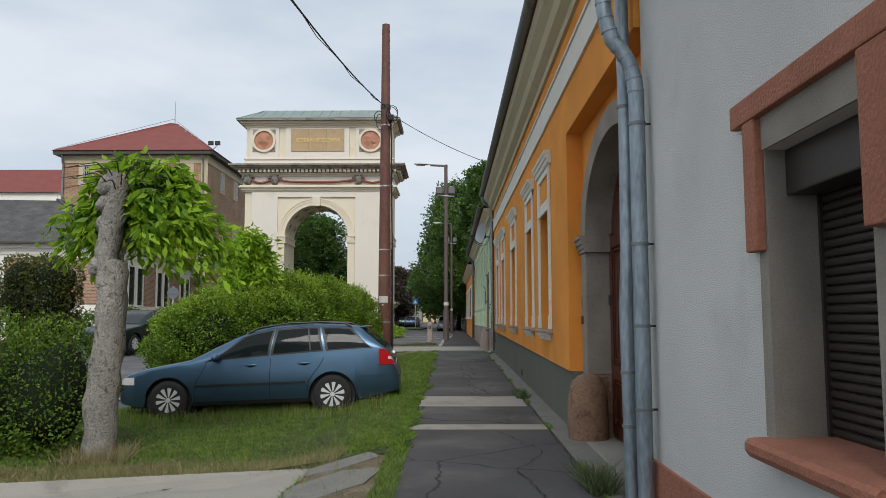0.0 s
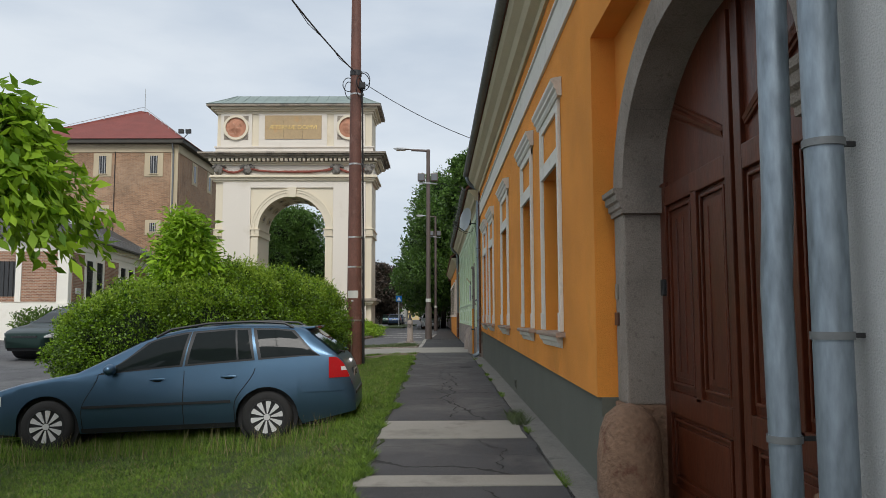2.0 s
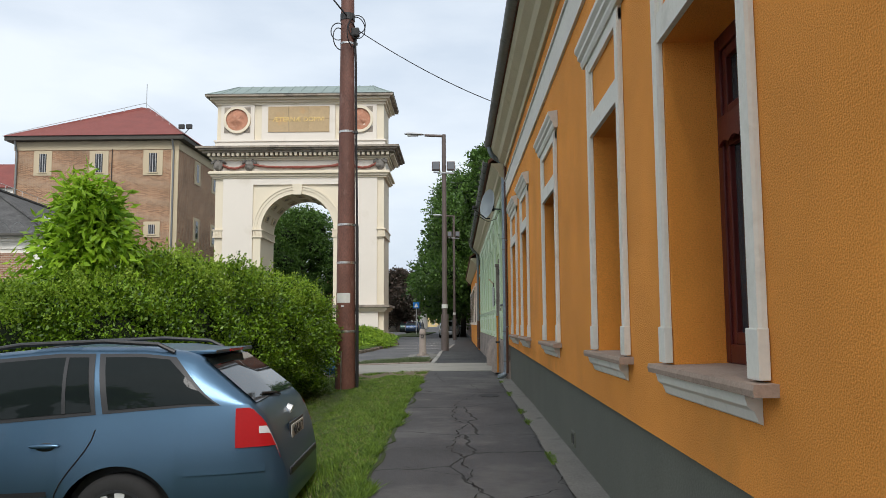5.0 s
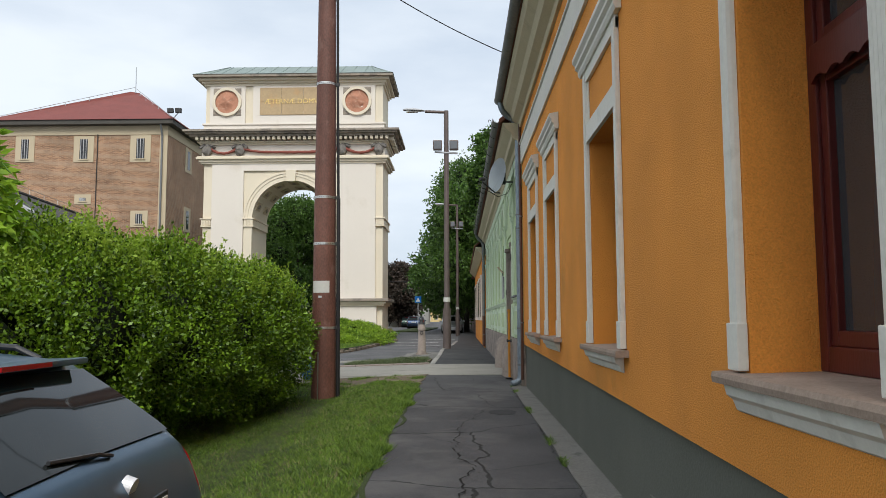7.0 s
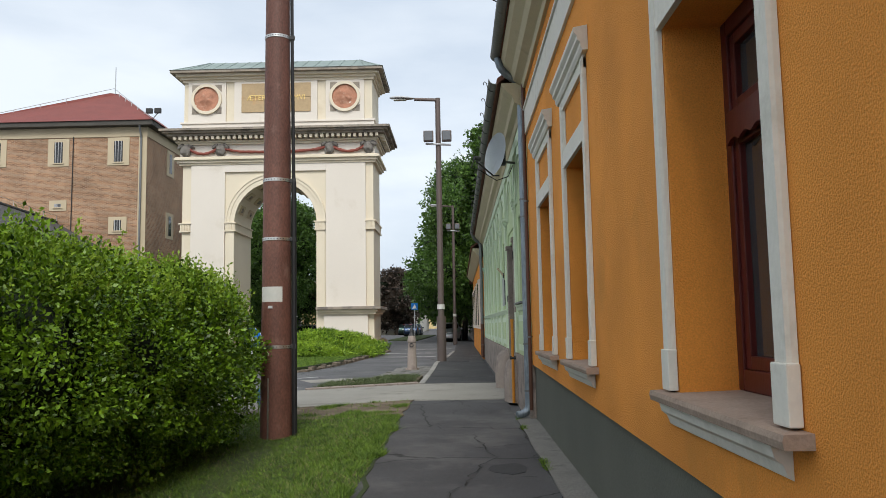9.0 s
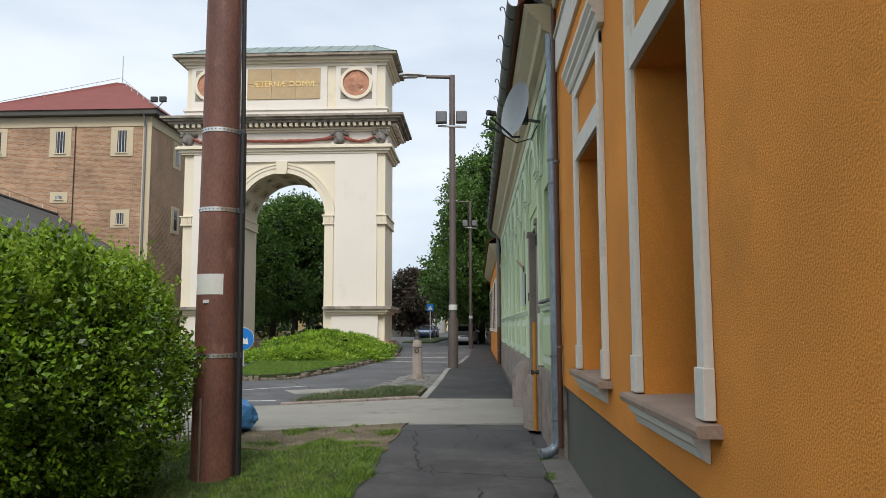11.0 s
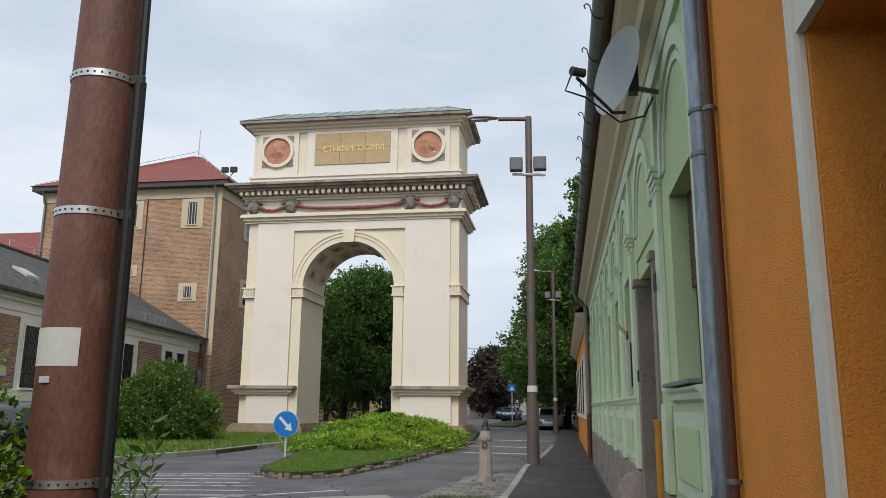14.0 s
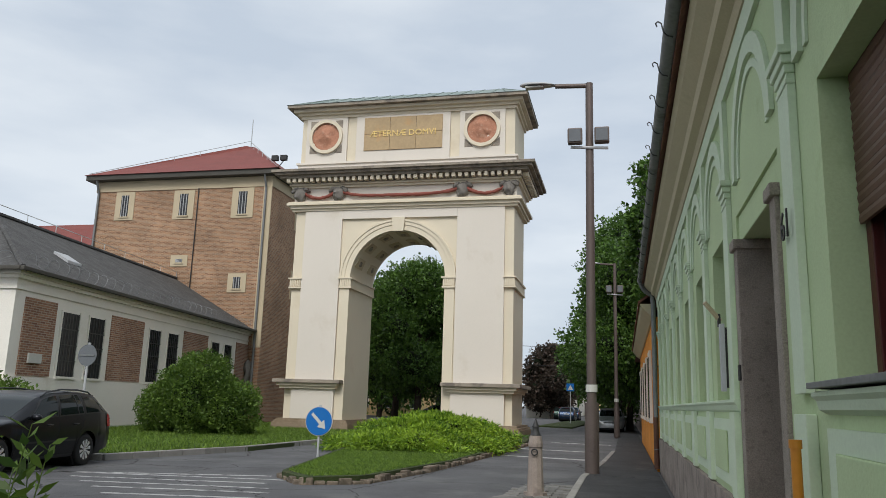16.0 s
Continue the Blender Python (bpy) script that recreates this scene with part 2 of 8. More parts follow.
M_ZINC_OLD = mat("old_grey_gutter", (0.20, 0.21, 0.21), 0.6, 0.2, 2, 20, 0.1, metal=0.5, stain=(0.10, 0.10, 0.095), stain_scale=2)
M_COPPER = mat("brown_pipe_paint", (0.10, 0.045, 0.028), 0.45, 0.15, 2, 20, 0.05)
M_TILE_ROOF = mat("old_roof_tiles", (0.17, 0.075, 0.05), 0.9, 0.25, 1.5, 12, 0.6, depth=0.03)
M_GREEN = mat("pale_green_paint", (0.58, 0.68, 0.51), 0.85, 0.06, 1.2, 50, 0.15, stain=(0.53, 0.62, 0.46), stain_scale=1.3)
M_GREEN_DEEP = mat("mid_green_render", (0.47, 0.58, 0.335), 0.88, 0.08, 1.2, 60, 0.2, stain=(0.39, 0.49, 0.26), stain_scale=1.5)
M_ARTSTONE = mat("pinkish_plinth_stone", (0.30, 0.25, 0.215), 0.9, 0.25, 2, 55, 0.6, stain=(0.20, 0.165, 0.145), stain_scale=3, stain_at=0.5)
M_ARCH = mat("ivory_arch_render", (0.68, 0.61, 0.475), 0.9, 0.04, 0.4, 25, 0.08, stain=(0.63, 0.55, 0.41), stain_scale=0.4)
M_ARCHPALE = mat("pale_pink_white_render", (0.68, 0.63, 0.555), 0.9, 0.035, 0.3, 25, 0.06, stain=(0.62, 0.565, 0.48), stain_scale=0.5)
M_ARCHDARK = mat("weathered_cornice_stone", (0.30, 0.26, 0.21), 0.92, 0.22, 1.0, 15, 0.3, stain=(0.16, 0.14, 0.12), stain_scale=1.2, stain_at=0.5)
M_ARCHBASE = mat("brown_base_stone", (0.27, 0.21, 0.145), 0.92, 0.25, 1.0, 14, 0.5, stain=(0.20, 0.15, 0.10), stain_scale=0.8, stain_at=0.5, depth=0.03)
M_TERRELIEF = mat("red_marble_relief", (0.42, 0.20, 0.125), 0.8, 0.2, 3, 18, 0.5, depth=0.03, stain=(0.50, 0.30, 0.21), stain_scale=4, stain_at=0.55)
M_MARBLE = mat("tan_marble_slab", (0.40, 0.29, 0.16), 0.6, 0.12, 1.5, 8, 0.1, stain=(0.46, 0.28, 0.12), stain_scale=0.9, stain_at=0.58, rand=0.06)
M_GILT = mat("gilt_letters", (0.70, 0.52, 0.20), 0.5, 0.12, 3, 20, 0.05, metal=0.35)
M_GARLAND = mat("red_marble_garland", (0.25, 0.075, 0.055), 0.8, 0.2, 4, 20, 0.5, depth=0.03)
M_MASK = mat("grey_stone_carving", (0.20, 0.185, 0.165), 0.9, 0.3, 4, 20, 0.6, depth=0.03)
M_SHEETROOF = mat("weathered_sheet_roof", (0.22, 0.27, 0.25), 0.6, 0.15, 0.8, 10, 0.1, metal=0.2)
M_BRICK = brick_mat("brown_brick", (0.40, 0.22, 0.12), (0.20, 0.10, 0.055), (0.40, 0.31, 0.22), 0.27, 0.085, 0.013)
M_BRICK_L = brick_mat("red_brown_brick", (0.38, 0.195, 0.115), (0.20, 0.09, 0.055), (0.40, 0.32, 0.25), 0.27, 0.085, 0.014)
M_STUCCO = mat("cream_white_stucco", (0.80, 0.77, 0.69), 0.9, 0.06, 0.6, 25, 0.1, stain=(0.71, 0.67, 0.57), stain_scale=0.7)
M_TOWERTRIM = mat("sand_stone_trim", (0.50, 0.42, 0.29), 0.9, 0.08, 0.8, 25, 0.1)
M_SLATE = mat("dark_grey_slate", (0.070, 0.068, 0.066), 0.85, 0.45, 1.5, 9, 0.7, depth=0.03, stain=(0.12, 0.12, 0.12), stain_scale=2)
M_REDROOF = mat("red_metal_tile_roof", (0.18, 0.045, 0.035), 0.7, 0.2, 0.8, 9, 0.4, depth=0.04)
M_DARKEAVE = mat("dark_weathered_eaves", (0.075, 0.07, 0.06), 0.7, 0.2, 1, 10, 0.1, metal=0.2)
M_POLE = mat("rusty_brown_steel", (0.125, 0.054, 0.038), 0.6, 0.4, 3.5, 45, 0.4, stain=(0.19, 0.105, 0.08), stain_scale=5, stain_at=0.58, stretch=(1, 1, 0.5))
M_STEEL = mat("bright_steel_band", (0.55, 0.55, 0.53), 0.35, 0.1, 4, 30, 0.05, metal=0.9)
M_LAMPPOLE = mat("brown_grey_lamp_steel", (0.115, 0.09, 0.08), 0.55, 0.15, 2, 30, 0.1, metal=0.3)
M_GREYPAINT = mat("light_grey_paint", (0.42, 0.43, 0.44), 0.5, 0.08, 2, 30, 0.05)
M_BLACK = mat("black_rubber", (0.012, 0.012, 0.013), 0.6, 0.1, 4, 40, 0.05)
M_PLASTIC = mat("black_plastic", (0.020, 0.021, 0.023), 0.45, 0.1, 4, 60, 0.1)
M_PLATE = mat("aged_white_sheet", (0.52, 0.52, 0.48), 0.6, 0.06, 6, 30, 0.05)
# dark colour for the shade inside the vent
M_DARK = mat("hole_shade", (0.014, 0.013, 0.012), 0.8, 0.1, 1, 10, 0.0)
M_IRON = mat("dark_iron", (0.045, 0.045, 0.045), 0.6, 0.2, 4, 40, 0.1, metal=0.4)
M_GLASS_DARK = glass_mat("dark_window_glass", (0.05, 0.052, 0.055), 0.03, 0.15)
M_BARK = mat("grey_bark", (0.25, 0.235, 0.21), 0.95, 0.4, 3, 40, 1.0, depth=0.03, stretch=(1, 1, 0.8), stain=(0.10, 0.09, 0.075), stain_scale=16, stain_at=0.54)
M_BARK_DARK = mat("dark_bark", (0.055, 0.045, 0.035), 0.95, 0.3, 3, 20, 0.8, depth=0.03)
M_HEDGE = leaf_mat("privet_leaves", (0.007, 0.028, 0.003), (0.175, 0.31, 0.015), 0.15, 0.42, 3.5)
# near-black colour stands in for shade deep between the leaves
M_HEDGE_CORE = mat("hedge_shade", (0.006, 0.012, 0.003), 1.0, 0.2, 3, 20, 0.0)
M_HEDGE_LOW = leaf_mat("clipped_hedge_leaves", (0.014, 0.042, 0.006), (0.17, 0.28, 0.025))
M_THUJA = leaf_mat("thuja_foliage", (0.03, 0.05, 0.010), (0.13, 0.14, 0.03))
M_CATALPA = leaf_mat("bright_mulberry_leaves", (0.07, 0.17, 0.010), (0.36, 0.56, 0.035), 0.45)
M_TREE = leaf_mat("linden_leaves", (0.018, 0.050, 0.010), (0.11, 0.21, 0.035), 0.3, 0.45, 2.5)
M_PURPLE = leaf_mat("plum_leaves", (0.025, 0.024, 0.016), (0.085, 0.06, 0.045), 0.3)
M_JUNIPER = leaf_mat("juniper_needles", (0.04, 0.12, 0.010), (0.34, 0.50, 0.045), 0.3)
M_BUSH = leaf_mat("shrub_leaves", (0.03, 0.07, 0.012), (0.14, 0.23, 0.035), 0.35)
M_GRASS = leaf_mat("grass_blades", (0.024, 0.066, 0.009), (0.21, 0.33, 0.045), 0.35, 0.5, 6.0)
M_WEED = leaf_mat("grey_green_weeds", (0.05, 0.075, 0.03), (0.16, 0.20, 0.09), 0.35)
M_HAY = leaf_mat("dry_straw_grass", (0.16, 0.14, 0.06), (0.34, 0.29, 0.15), 0.3)


# ---- helpers ----
ORIGIN = {}


def thing(name, x, y, z, label, category, group="", kind=""):
    ob = new(name)
    ob.empty_display_size = 0.2
    ob.location = (x, y, z)
    ORIGIN[ob.name] = Vector((x, y, z))
    return tagged(ob, label, category, group, kind)


def put_mesh(name, bm, material, smooth=False, angle=35):
    me = bpy.data.meshes.new(name)
    bmesh.ops.recalc_face_normals(bm, faces=bm.faces[:])
    bm.to_mesh(me)
    bm.free()
    if material:
        me.materials.append(material)
    if smooth:
        me.polygons.foreach_set("use_smooth", [True] * len(me.polygons))
        me.set_sharp_from_angle(angle=radians(angle))
    return me


def part(name, bm, material, parent=None, label="", smooth=False, angle=35):
    """One mesh object, given in world metres, under a thing or a part."""
    o = ORIGIN.get(parent.name, Vector()) if parent else Vector()
    if o.length:
        bmesh.ops.translate(bm, vec=-o, verts=bm.verts[:])
    ob = new(name, put_mesh(name, bm, material, smooth, angle))
    if parent:
        ob.parent = parent
        ORIGIN[ob.name] = o
    return tagged(ob, label)


def fixed(name, bm, material, label, category="structure", smooth=False):
    return tagged(part(name, bm, material, None, "", smooth), label, category, kind="structure")


def box(bm, x0, x1, y0, y1, z0, z1, bev=0.0):
    r = bmesh.ops.create_cube(bm, size=1.0, matrix=Matrix.LocRotScale(((x0 + x1) / 2, (y0 + y1) / 2, (z0 + z1) / 2), None, (abs(x1 - x0), abs(y1 - y0), abs(z1 - z0))))
    if bev:
        es = list({e for v in r["verts"] for e in v.link_edges})
        bmesh.ops.bevel(bm, geom=es, offset=bev, segments=2, profile=0.6, affect="EDGES")
    return bm


def one_box(x0, x1, y0, y1, z0, z1, bev=0.0):
    return box(bmesh.new(), x0, x1, y0, y1, z0, z1, bev)


def prism(bm, pts, axis, a0, a1):
    """A polygon swept along an axis; pts give the two other coordinates in the order x, y, z."""
    def at(p, a):
        return {"x": (a, p[0], p[1]), "y": (p[0], a, p[1]), "z": (p[0], p[1], a)}[axis]
    lo = [bm.verts.new(at(p, a0)) for p in pts]
    hi = [bm.verts.new(at(p, a1)) for p in pts]
    n = len(pts)
    for i in range(n):
        bm.faces.new((lo[i], lo[(i + 1) % n], hi[(i + 1) % n], hi[i]))
    bm.faces.new(lo[::-1])
    bm.faces.new(hi)
    return bm


def tube(bm, pts, r, n=10, r1=None, cap=True):
    pts = [Vector(p) for p in pts]
    rings = []
    m = len(pts)
    side = None
    for i, p in enumerate(pts):
        d = (pts[min(i + 1, m - 1)] - pts[max(i - 1, 0)]).normalized()
        if side is None or abs(d.dot(side)) > 0.95:
            side = d.orthogonal().normalized()
        side = (side - d * d.dot(side)).normalized()
        up = d.cross(side)
        rr = r if r1 is None else r + (r1 - r) * i / max(1, m - 1)
        rings.append([bm.verts.new(p + (side * math.cos(2 * math.pi * k / n) + up * math.sin(2 * math.pi * k / n)) * rr) for k in range(n)])
    for a, b in zip(rings, rings[1:]):
        for k in range(n):
            bm.faces.new((a[k], a[(k + 1) % n], b[(k + 1) % n], b[k]))
    if cap:
        bm.faces.new(rings[0][::-1])
        bm.faces.new(rings[-1])
    return bm


def lathe(bm, prof, x, y, z, n=20):
    rings = [[bm.verts.new((x + r * math.cos(2 * math.pi * k / n), y + r * math.sin(2 * math.pi * k / n), z + h)) for k in range(n)] for r, h in prof]
    for a, b in zip(rings, rings[1:]):
        for k in range(n):
            bm.faces.new((a[k], a[(k + 1) % n], b[(k + 1) % n], b[k]))
    bm.faces.new(rings[0][::-1])
    bm.faces.new(rings[-1])
    return bm


def smooth01(a, b, t):
    t = min(1.0, max(0.0, (t - a) / (b - a)))
    return t * t * (3 - 2 * t)


def gz(x, y):
    """The height of the ground."""
    z = 0.016 * max(-8.0, min(y, 20.0)) + 0.08 * smooth01(18, 31, y)
    dip = 0.32 * smooth01(-0.4, -2.2, x) + 0.11 * smooth01(-2.2, -5.2, x)
    return z - dip * (1 - smooth01(21, 30, y))


def patch(name, outline, dz, material, skirt=0.12, step=0.4, rough_edge=0.0, label="", kind="structure", category="ground", parent=None, seed=1):
    """A sheet laid on the ground inside an outline that is convex along y."""
    ys = [p[1] for p in outline]
    y0, y1 = min(ys), max(ys)
    n = max(2, int((y1 - y0) / step))
    marks = sorted(set([y0 + (y1 - y0) * i / n for i in range(n + 1)] + ys))
    bm = bmesh.new()
    rows = []
    for y in marks:
        yy = min(max(y, y0 + 1e-4), y1 - 1e-4)
        xs = []
        for (ax, ay), (bx, by) in zip(outline, outline[1:] + outline[:1]):
            if (ay - yy) * (by - yy) < 0:
                xs.append(ax + (bx - ax) * (yy - ay) / (by - ay))
        if len(xs) < 2:
            continue
        xa, xb = min(xs), max(xs)
        if rough_edge:
            xa += rough_edge * noise.noise((seed * 7.1, y * 1.9, 0.3)) + 0.5 * rough_edge * noise.noise((seed * 3.1, y * 7.0, 1.3))
            xb += rough_edge * noise.noise((seed * 5.3, y * 1.9, 9.3)) + 0.5 * rough_edge * noise.noise((seed * 2.7, y * 7.0, 4.3))
        k = 8
        row = [bm.verts.new((xa, y, gz(xa, y) + dz - skirt))]
        for i in range(k + 1):
            x = xa + (xb - xa) * i / k
            row.append(bm.verts.new((x, y, gz(x, y) + dz)))
        row.append(bm.verts.new((xb, y, gz(xb, y) + dz - skirt)))
        rows.append(row)
    for a, b in zip(rows, rows[1:]):
        for i in range(len(a) - 1):
            bm.faces.new((a[i], a[i + 1], b[i + 1], b[i]))
    bm.faces.new(rows[0])
    bm.faces.new(rows[-1])
    ob = part(name, bm, material, parent)
    return tagged(ob, label, category if not parent else "", kind=kind if not parent else "")

# ---- ground ----
bm = bmesh.new()
gx = [-900, -300, -120, -60, -36, -26, -20, -16, -12, -9, -7, -6, -5.2, -4.5, -3.8, -3.2, -2.7, -2.2, -1.8, -1.4, -1.0, -0.7, -0.4, 0, 0.6, 1.3, 2, 4, 8, 20, 60, 200, 900]
gy = [-120, -40, -15, -8] + [-6 + 1.5 * i for i in range(28)] + [40, 50, 60, 75, 100, 150, 250, 500, 1500]
grid = [[bm.verts.new((x, y, gz(x, y) - 0.06)) for x in gx] for y in gy]
for a, b in zip(grid, grid[1:]):
    for i in range(len(a) - 1):
        bm.faces.new((a[i], a[i + 1], b[i + 1], b[i]))
fixed("ground", bm, M_ROAD, "grey worn asphalt roadway reaching far down the street", "ground", True)

patch("pavement", [(-0.46, -8), (1.22, -8), (1.22, 27.6), (-0.46, 27.6)], 0.0, M_WALKWAY, label="dark cracked asphalt pavement along the houses", rough_edge=0.04, category="pavement")
patch("pavement_far", [(-0.36, 31.1), (1.30, 31.1), (1.40, 120), (0.25, 120), (0.2, 52), (-0.05, 46), (-0.36, 41)], 0.0, M_FARWALK, label="dark asphalt pavement beyond the driveway", category="pavement")
patch("wall_apron", [(1.225, -8), (1.62, -8), (1.62, 25.6), (1.225, 25.6)], 0.012, M_APRON, label="rough stony concrete strip at the foot of the wall", category="pavement", rough_edge=0.02)
patch("concrete_strip", [(-0.50, 9.55), (1.2, 9.55), (1.2, 9.93), (-0.50, 9.93)], 0.008, M_CONCRETE, label="narrow pale concrete strip across the pavement", category="pavement", step=0.1, rough_edge=0.03)
patch("concrete_slab", [(-0.46, 11.75), (1.16, 11.75), (1.16, 13.0), (-0.46, 13.0)], 0.008, M_CONCRETE, label="worn pale concrete slab across the pavement", category="pavement", step=0.2, rough_edge=0.03)
patch("driveway", [(-2.5, 27.3), (-0.4, 27.75), (1.5, 27.6), (1.5, 31.2), (-0.3, 31.2), (-2.6, 30.0), (-7.5, 28.6), (-7.5, 26.0)], 0.006, M_CONCRETE, label="pale concrete driveway across the pavement", category="pavement")
patch("forecourt", [(-12, -8), (-1.7, -8), (-1.65, 4.5), (-1.45, 8.25), (-12, 7.6)], 0.004, M_CONCRETE, label="cracked concrete forecourt beside the pavement", category="pavement", rough_edge=0.03)
patch("bare_earth", [(-1.75, -8), (-0.42, -8), (-0.42, 8.4), (-1.5, 8.5)], -0.005, M_SOIL, label="bare trodden earth with dry stalks", category="ground", rough_edge=0.06)
for outline in ([(-1.62, 7.45), (-1.05, 7.6), (-0.62, 7.35), (-0.75, 6.75), (-1.2, 6.6), (-1.6, 6.9)], [(-1.5, 8.3), (-0.9, 8.35), (-0.7, 7.95), (-1.1, 7.75), (-1.48, 7.8)], [(-1.6, 6.4), (-1.0, 6.42), (-0.7, 6.1), (-0.9, 5.4), (-1.55, 5.5)], [(-1.55, 5.2), (-0.8, 5.15), (-0.75, 4.3), (-1.5, 4.2)]):
    patch("broken_slab", outline, 0.012, M_APRON, label="broken sunken concrete slab in bare earth", category="pavement", step=0.1, rough_edge=0.05)
patch("grass_verge", [(-6.4, 8.0), (-1.4, 8.35), (-0.44, 8.3), (-0.42, 25.7), (-1.3, 26.2), (-2.6, 26.8), (-6.0, 26.5)], 0.006, M_TURF, label="mown grass verge beside the pavement", category="grass", rough_edge=0.09)
patch("hedge_ground", [(-9.3, 9.2), (-6.0, 9.2), (-6.3, 14.6), (-8.2, 14.8)], 0.006, M_TURF, label="rough turf under the clipped hedge", category="grass", rough_edge=0.06)
patch("earth_patch", [(-2.4, 26.2), (-0.40, 25.5), (-0.40, 27.70), (-2.5, 27.28)], 0.011, M_SOIL, label="bare earth patch beside the driveway", category="ground", rough_edge=0.08)
patch("flower_bed", [(-2.65, 30.1), (-0.55, 31.4), (-0.5, 33.6), (-1.4, 33.4), (-2.5, 31.9)], 0.03, M_SOIL, label="small kerbed bed overgrown with weeds", category="ground")
patch("patch_oval", [(0.68, 21.45), (0.76, 21.28), (0.90, 21.22), (1.02, 21.32), (1.06, 21.6), (0.96, 21.78), (0.80, 21.76), (0.70, 21.62)], 0.004, M_PATCH, label="small rounded asphalt repair in the pavement", category="pavement", step=0.1)
patch("patch_dark", [(-0.3, 33.5), (1.15, 33.3), (1.15, 33.75), (-0.3, 34.0)], 0.004, M_PATCH, label="dark asphalt repair strip", category="pavement")
patch("patch_dark_far", [(-0.15, 41.2), (0.75, 41.2), (0.95, 50), (0.45, 50)], 0.004, M_PATCH, label="fresh dark asphalt around the lamp post", category="pavement")
patch("lawn", [(-11.3, 39.4), (-10.2, 44.3), (-10.0, 53.5), (-10.6, 66), (-30, 66), (-20.5, 46.5), (-16, 38.5)], 0.06, M_TURF, label="mown lawn in front of the brick building", category="grass")
patch("traffic_island", [(-6.1, 37.6), (-5.2, 36.7), (-4.3, 37.6), (-3.7, 42.5), (-3.3, 54.5), (-4.2, 66), (-8.0, 66), (-8.7, 49.5), (-7.2, 43)], 0.08, M_TURF, label="grassy traffic island edged with rough stones", category="grass")
patch("far_verge", [(-6.0, 84), (-3.2, 82), (-2.6, 115), (-5.5, 115)], 0.04, M_TURF, label="far grass verge under the trees", category="grass")


def stripe(x0, y0, x1, y1, w):
    d = Vector((x1 - x0, y1 - y0, 0))
    s = Vector((-d.y, d.x, 0)).normalized() * w / 2
    b = bmesh.new()
    n = max(1, int(d.length / 1.0))
    rows = []
    for i in range(n + 1):
        p = Vector((x0, y0, 0)) + d * i / n
        rows.append([b.verts.new((q.x, q.y, gz(q.x, q.y) - 0.056)) for q in (p - s, p + s)])
    for p, q in zip(rows, rows[1:]):
        b.faces.new((p[0], p[1], q[1], q[0]))
    return b


for k, q in enumerate([(-10.4, 36.6, -5.8, 37.3, 0.14), (-9.6, 36.0, -5.9, 36.6, 0.13), (-8.9, 35.4, -5.5, 35.9, 0.13), (-8.2, 34.8, -5.2, 35.3, 0.13), (-7.5, 34.1, -4.8, 34.6, 0.13), (-6.9, 33.4, -4.4, 33.9, 0.13),
                       (-6.6, 32.0, -3.4, 35.0, 0.14), (-11.5, 36.2, -6.4, 37.9, 0.16), (-7.5, 31.4, -3.2, 31.4, 0.25), (-3.3, 47.8, -0.6, 47.2, 0.45), (-3.2, 52, -0.8, 51.6, 0.45),
                       (-2.6, 58, 0.0, 57.6, 0.45), (-7.2, 20.0, -7.2, 23.5, 0.16), (-7.2, 26, -7.2, 29.5, 0.16), (-7.2, 14, -7.2, 17.5, 0.16), (-4.6, 100, -1.0, 100, 0.5), (-4.6, 106, -1.0, 106, 0.5)]):
    fixed("road_marking", stripe(*q), M_PAINT_WHITE, "worn white painted road line", "road marking")
fixed("manhole_slab", stripe(-3.4, 33.3, -2.2, 33.9, 1.1), M_CONCRETE, "pale concrete repair in the road", "road patch")


# ---- right-hand houses ----
WX = 1.45


def wall_with_holes(y0, y1, z0, z1, holes, x0, x1):
    b = bmesh.new()
    ys = sorted({y0, y1, *(v for h in holes for v in h[:2])})
    zs = sorted({z0, z1, *(v for h in holes for v in h[2:])})

    def solid(i, k):
        if not (0 <= i < len(ys) - 1 and 0 <= k < len(zs) - 1):
            return False
        y, z = (ys[i] + ys[i + 1]) / 2, (zs[k] + zs[k + 1]) / 2
        return not any(h[0] < y < h[1] and h[2] < z < h[3] for h in holes)
    vs = {}

    def vert(x, y, z):
        if (x, y, z) not in vs:
            vs[x, y, z] = b.verts.new((x, y, z))
        return vs[x, y, z]
    for i in range(len(ys) - 1):
        for k in range(len(zs) - 1):
            if not solid(i, k):
                continue
            a, c, p, q = ys[i], ys[i + 1], zs[k], zs[k + 1]
            for x in (x0, x1):
                b.faces.new((vert(x, a, p), vert(x, c, p), vert(x, c, q), vert(x, a, q)))
            for y, gone in ((a, not solid(i - 1, k)), (c, not solid(i + 1, k))):
                if gone:
                    b.faces.new((vert(x0, y, p), vert(x1, y, p), vert(x1, y, q), vert(x0, y, q)))
            for z, gone in ((p, not solid(i, k - 1)), (q, not solid(i, k + 1))):
                if gone:
                    b.faces.new((vert(x0, a, z), vert(x1, a, z), vert(x1, c, z), vert(x0, c, z)))
    return b


def moulding(prof, y0, y1):
    return prism(bmesh.new(), prof, "y", y0, y1)


OY0, OY1 = 5.86, 24.95
orange = thing("orange_house", 1.5, 15.6, 0.2, "single-storey orange rendered house with cream window frames", "house")
WIN = [(10.87, 12.26), (13.1, 14.38), (16.47, 17.9), (19.87, 21.22), (22.1, 23.53)]
SILL, LINT = 1.35, 3.09
FR = 0.135
holes = [(a + FR, b - FR, SILL, LINT) for a, b in WIN]
def plinth_top(y):
    return 0.875 + 0.0155 * (y - 9.36)


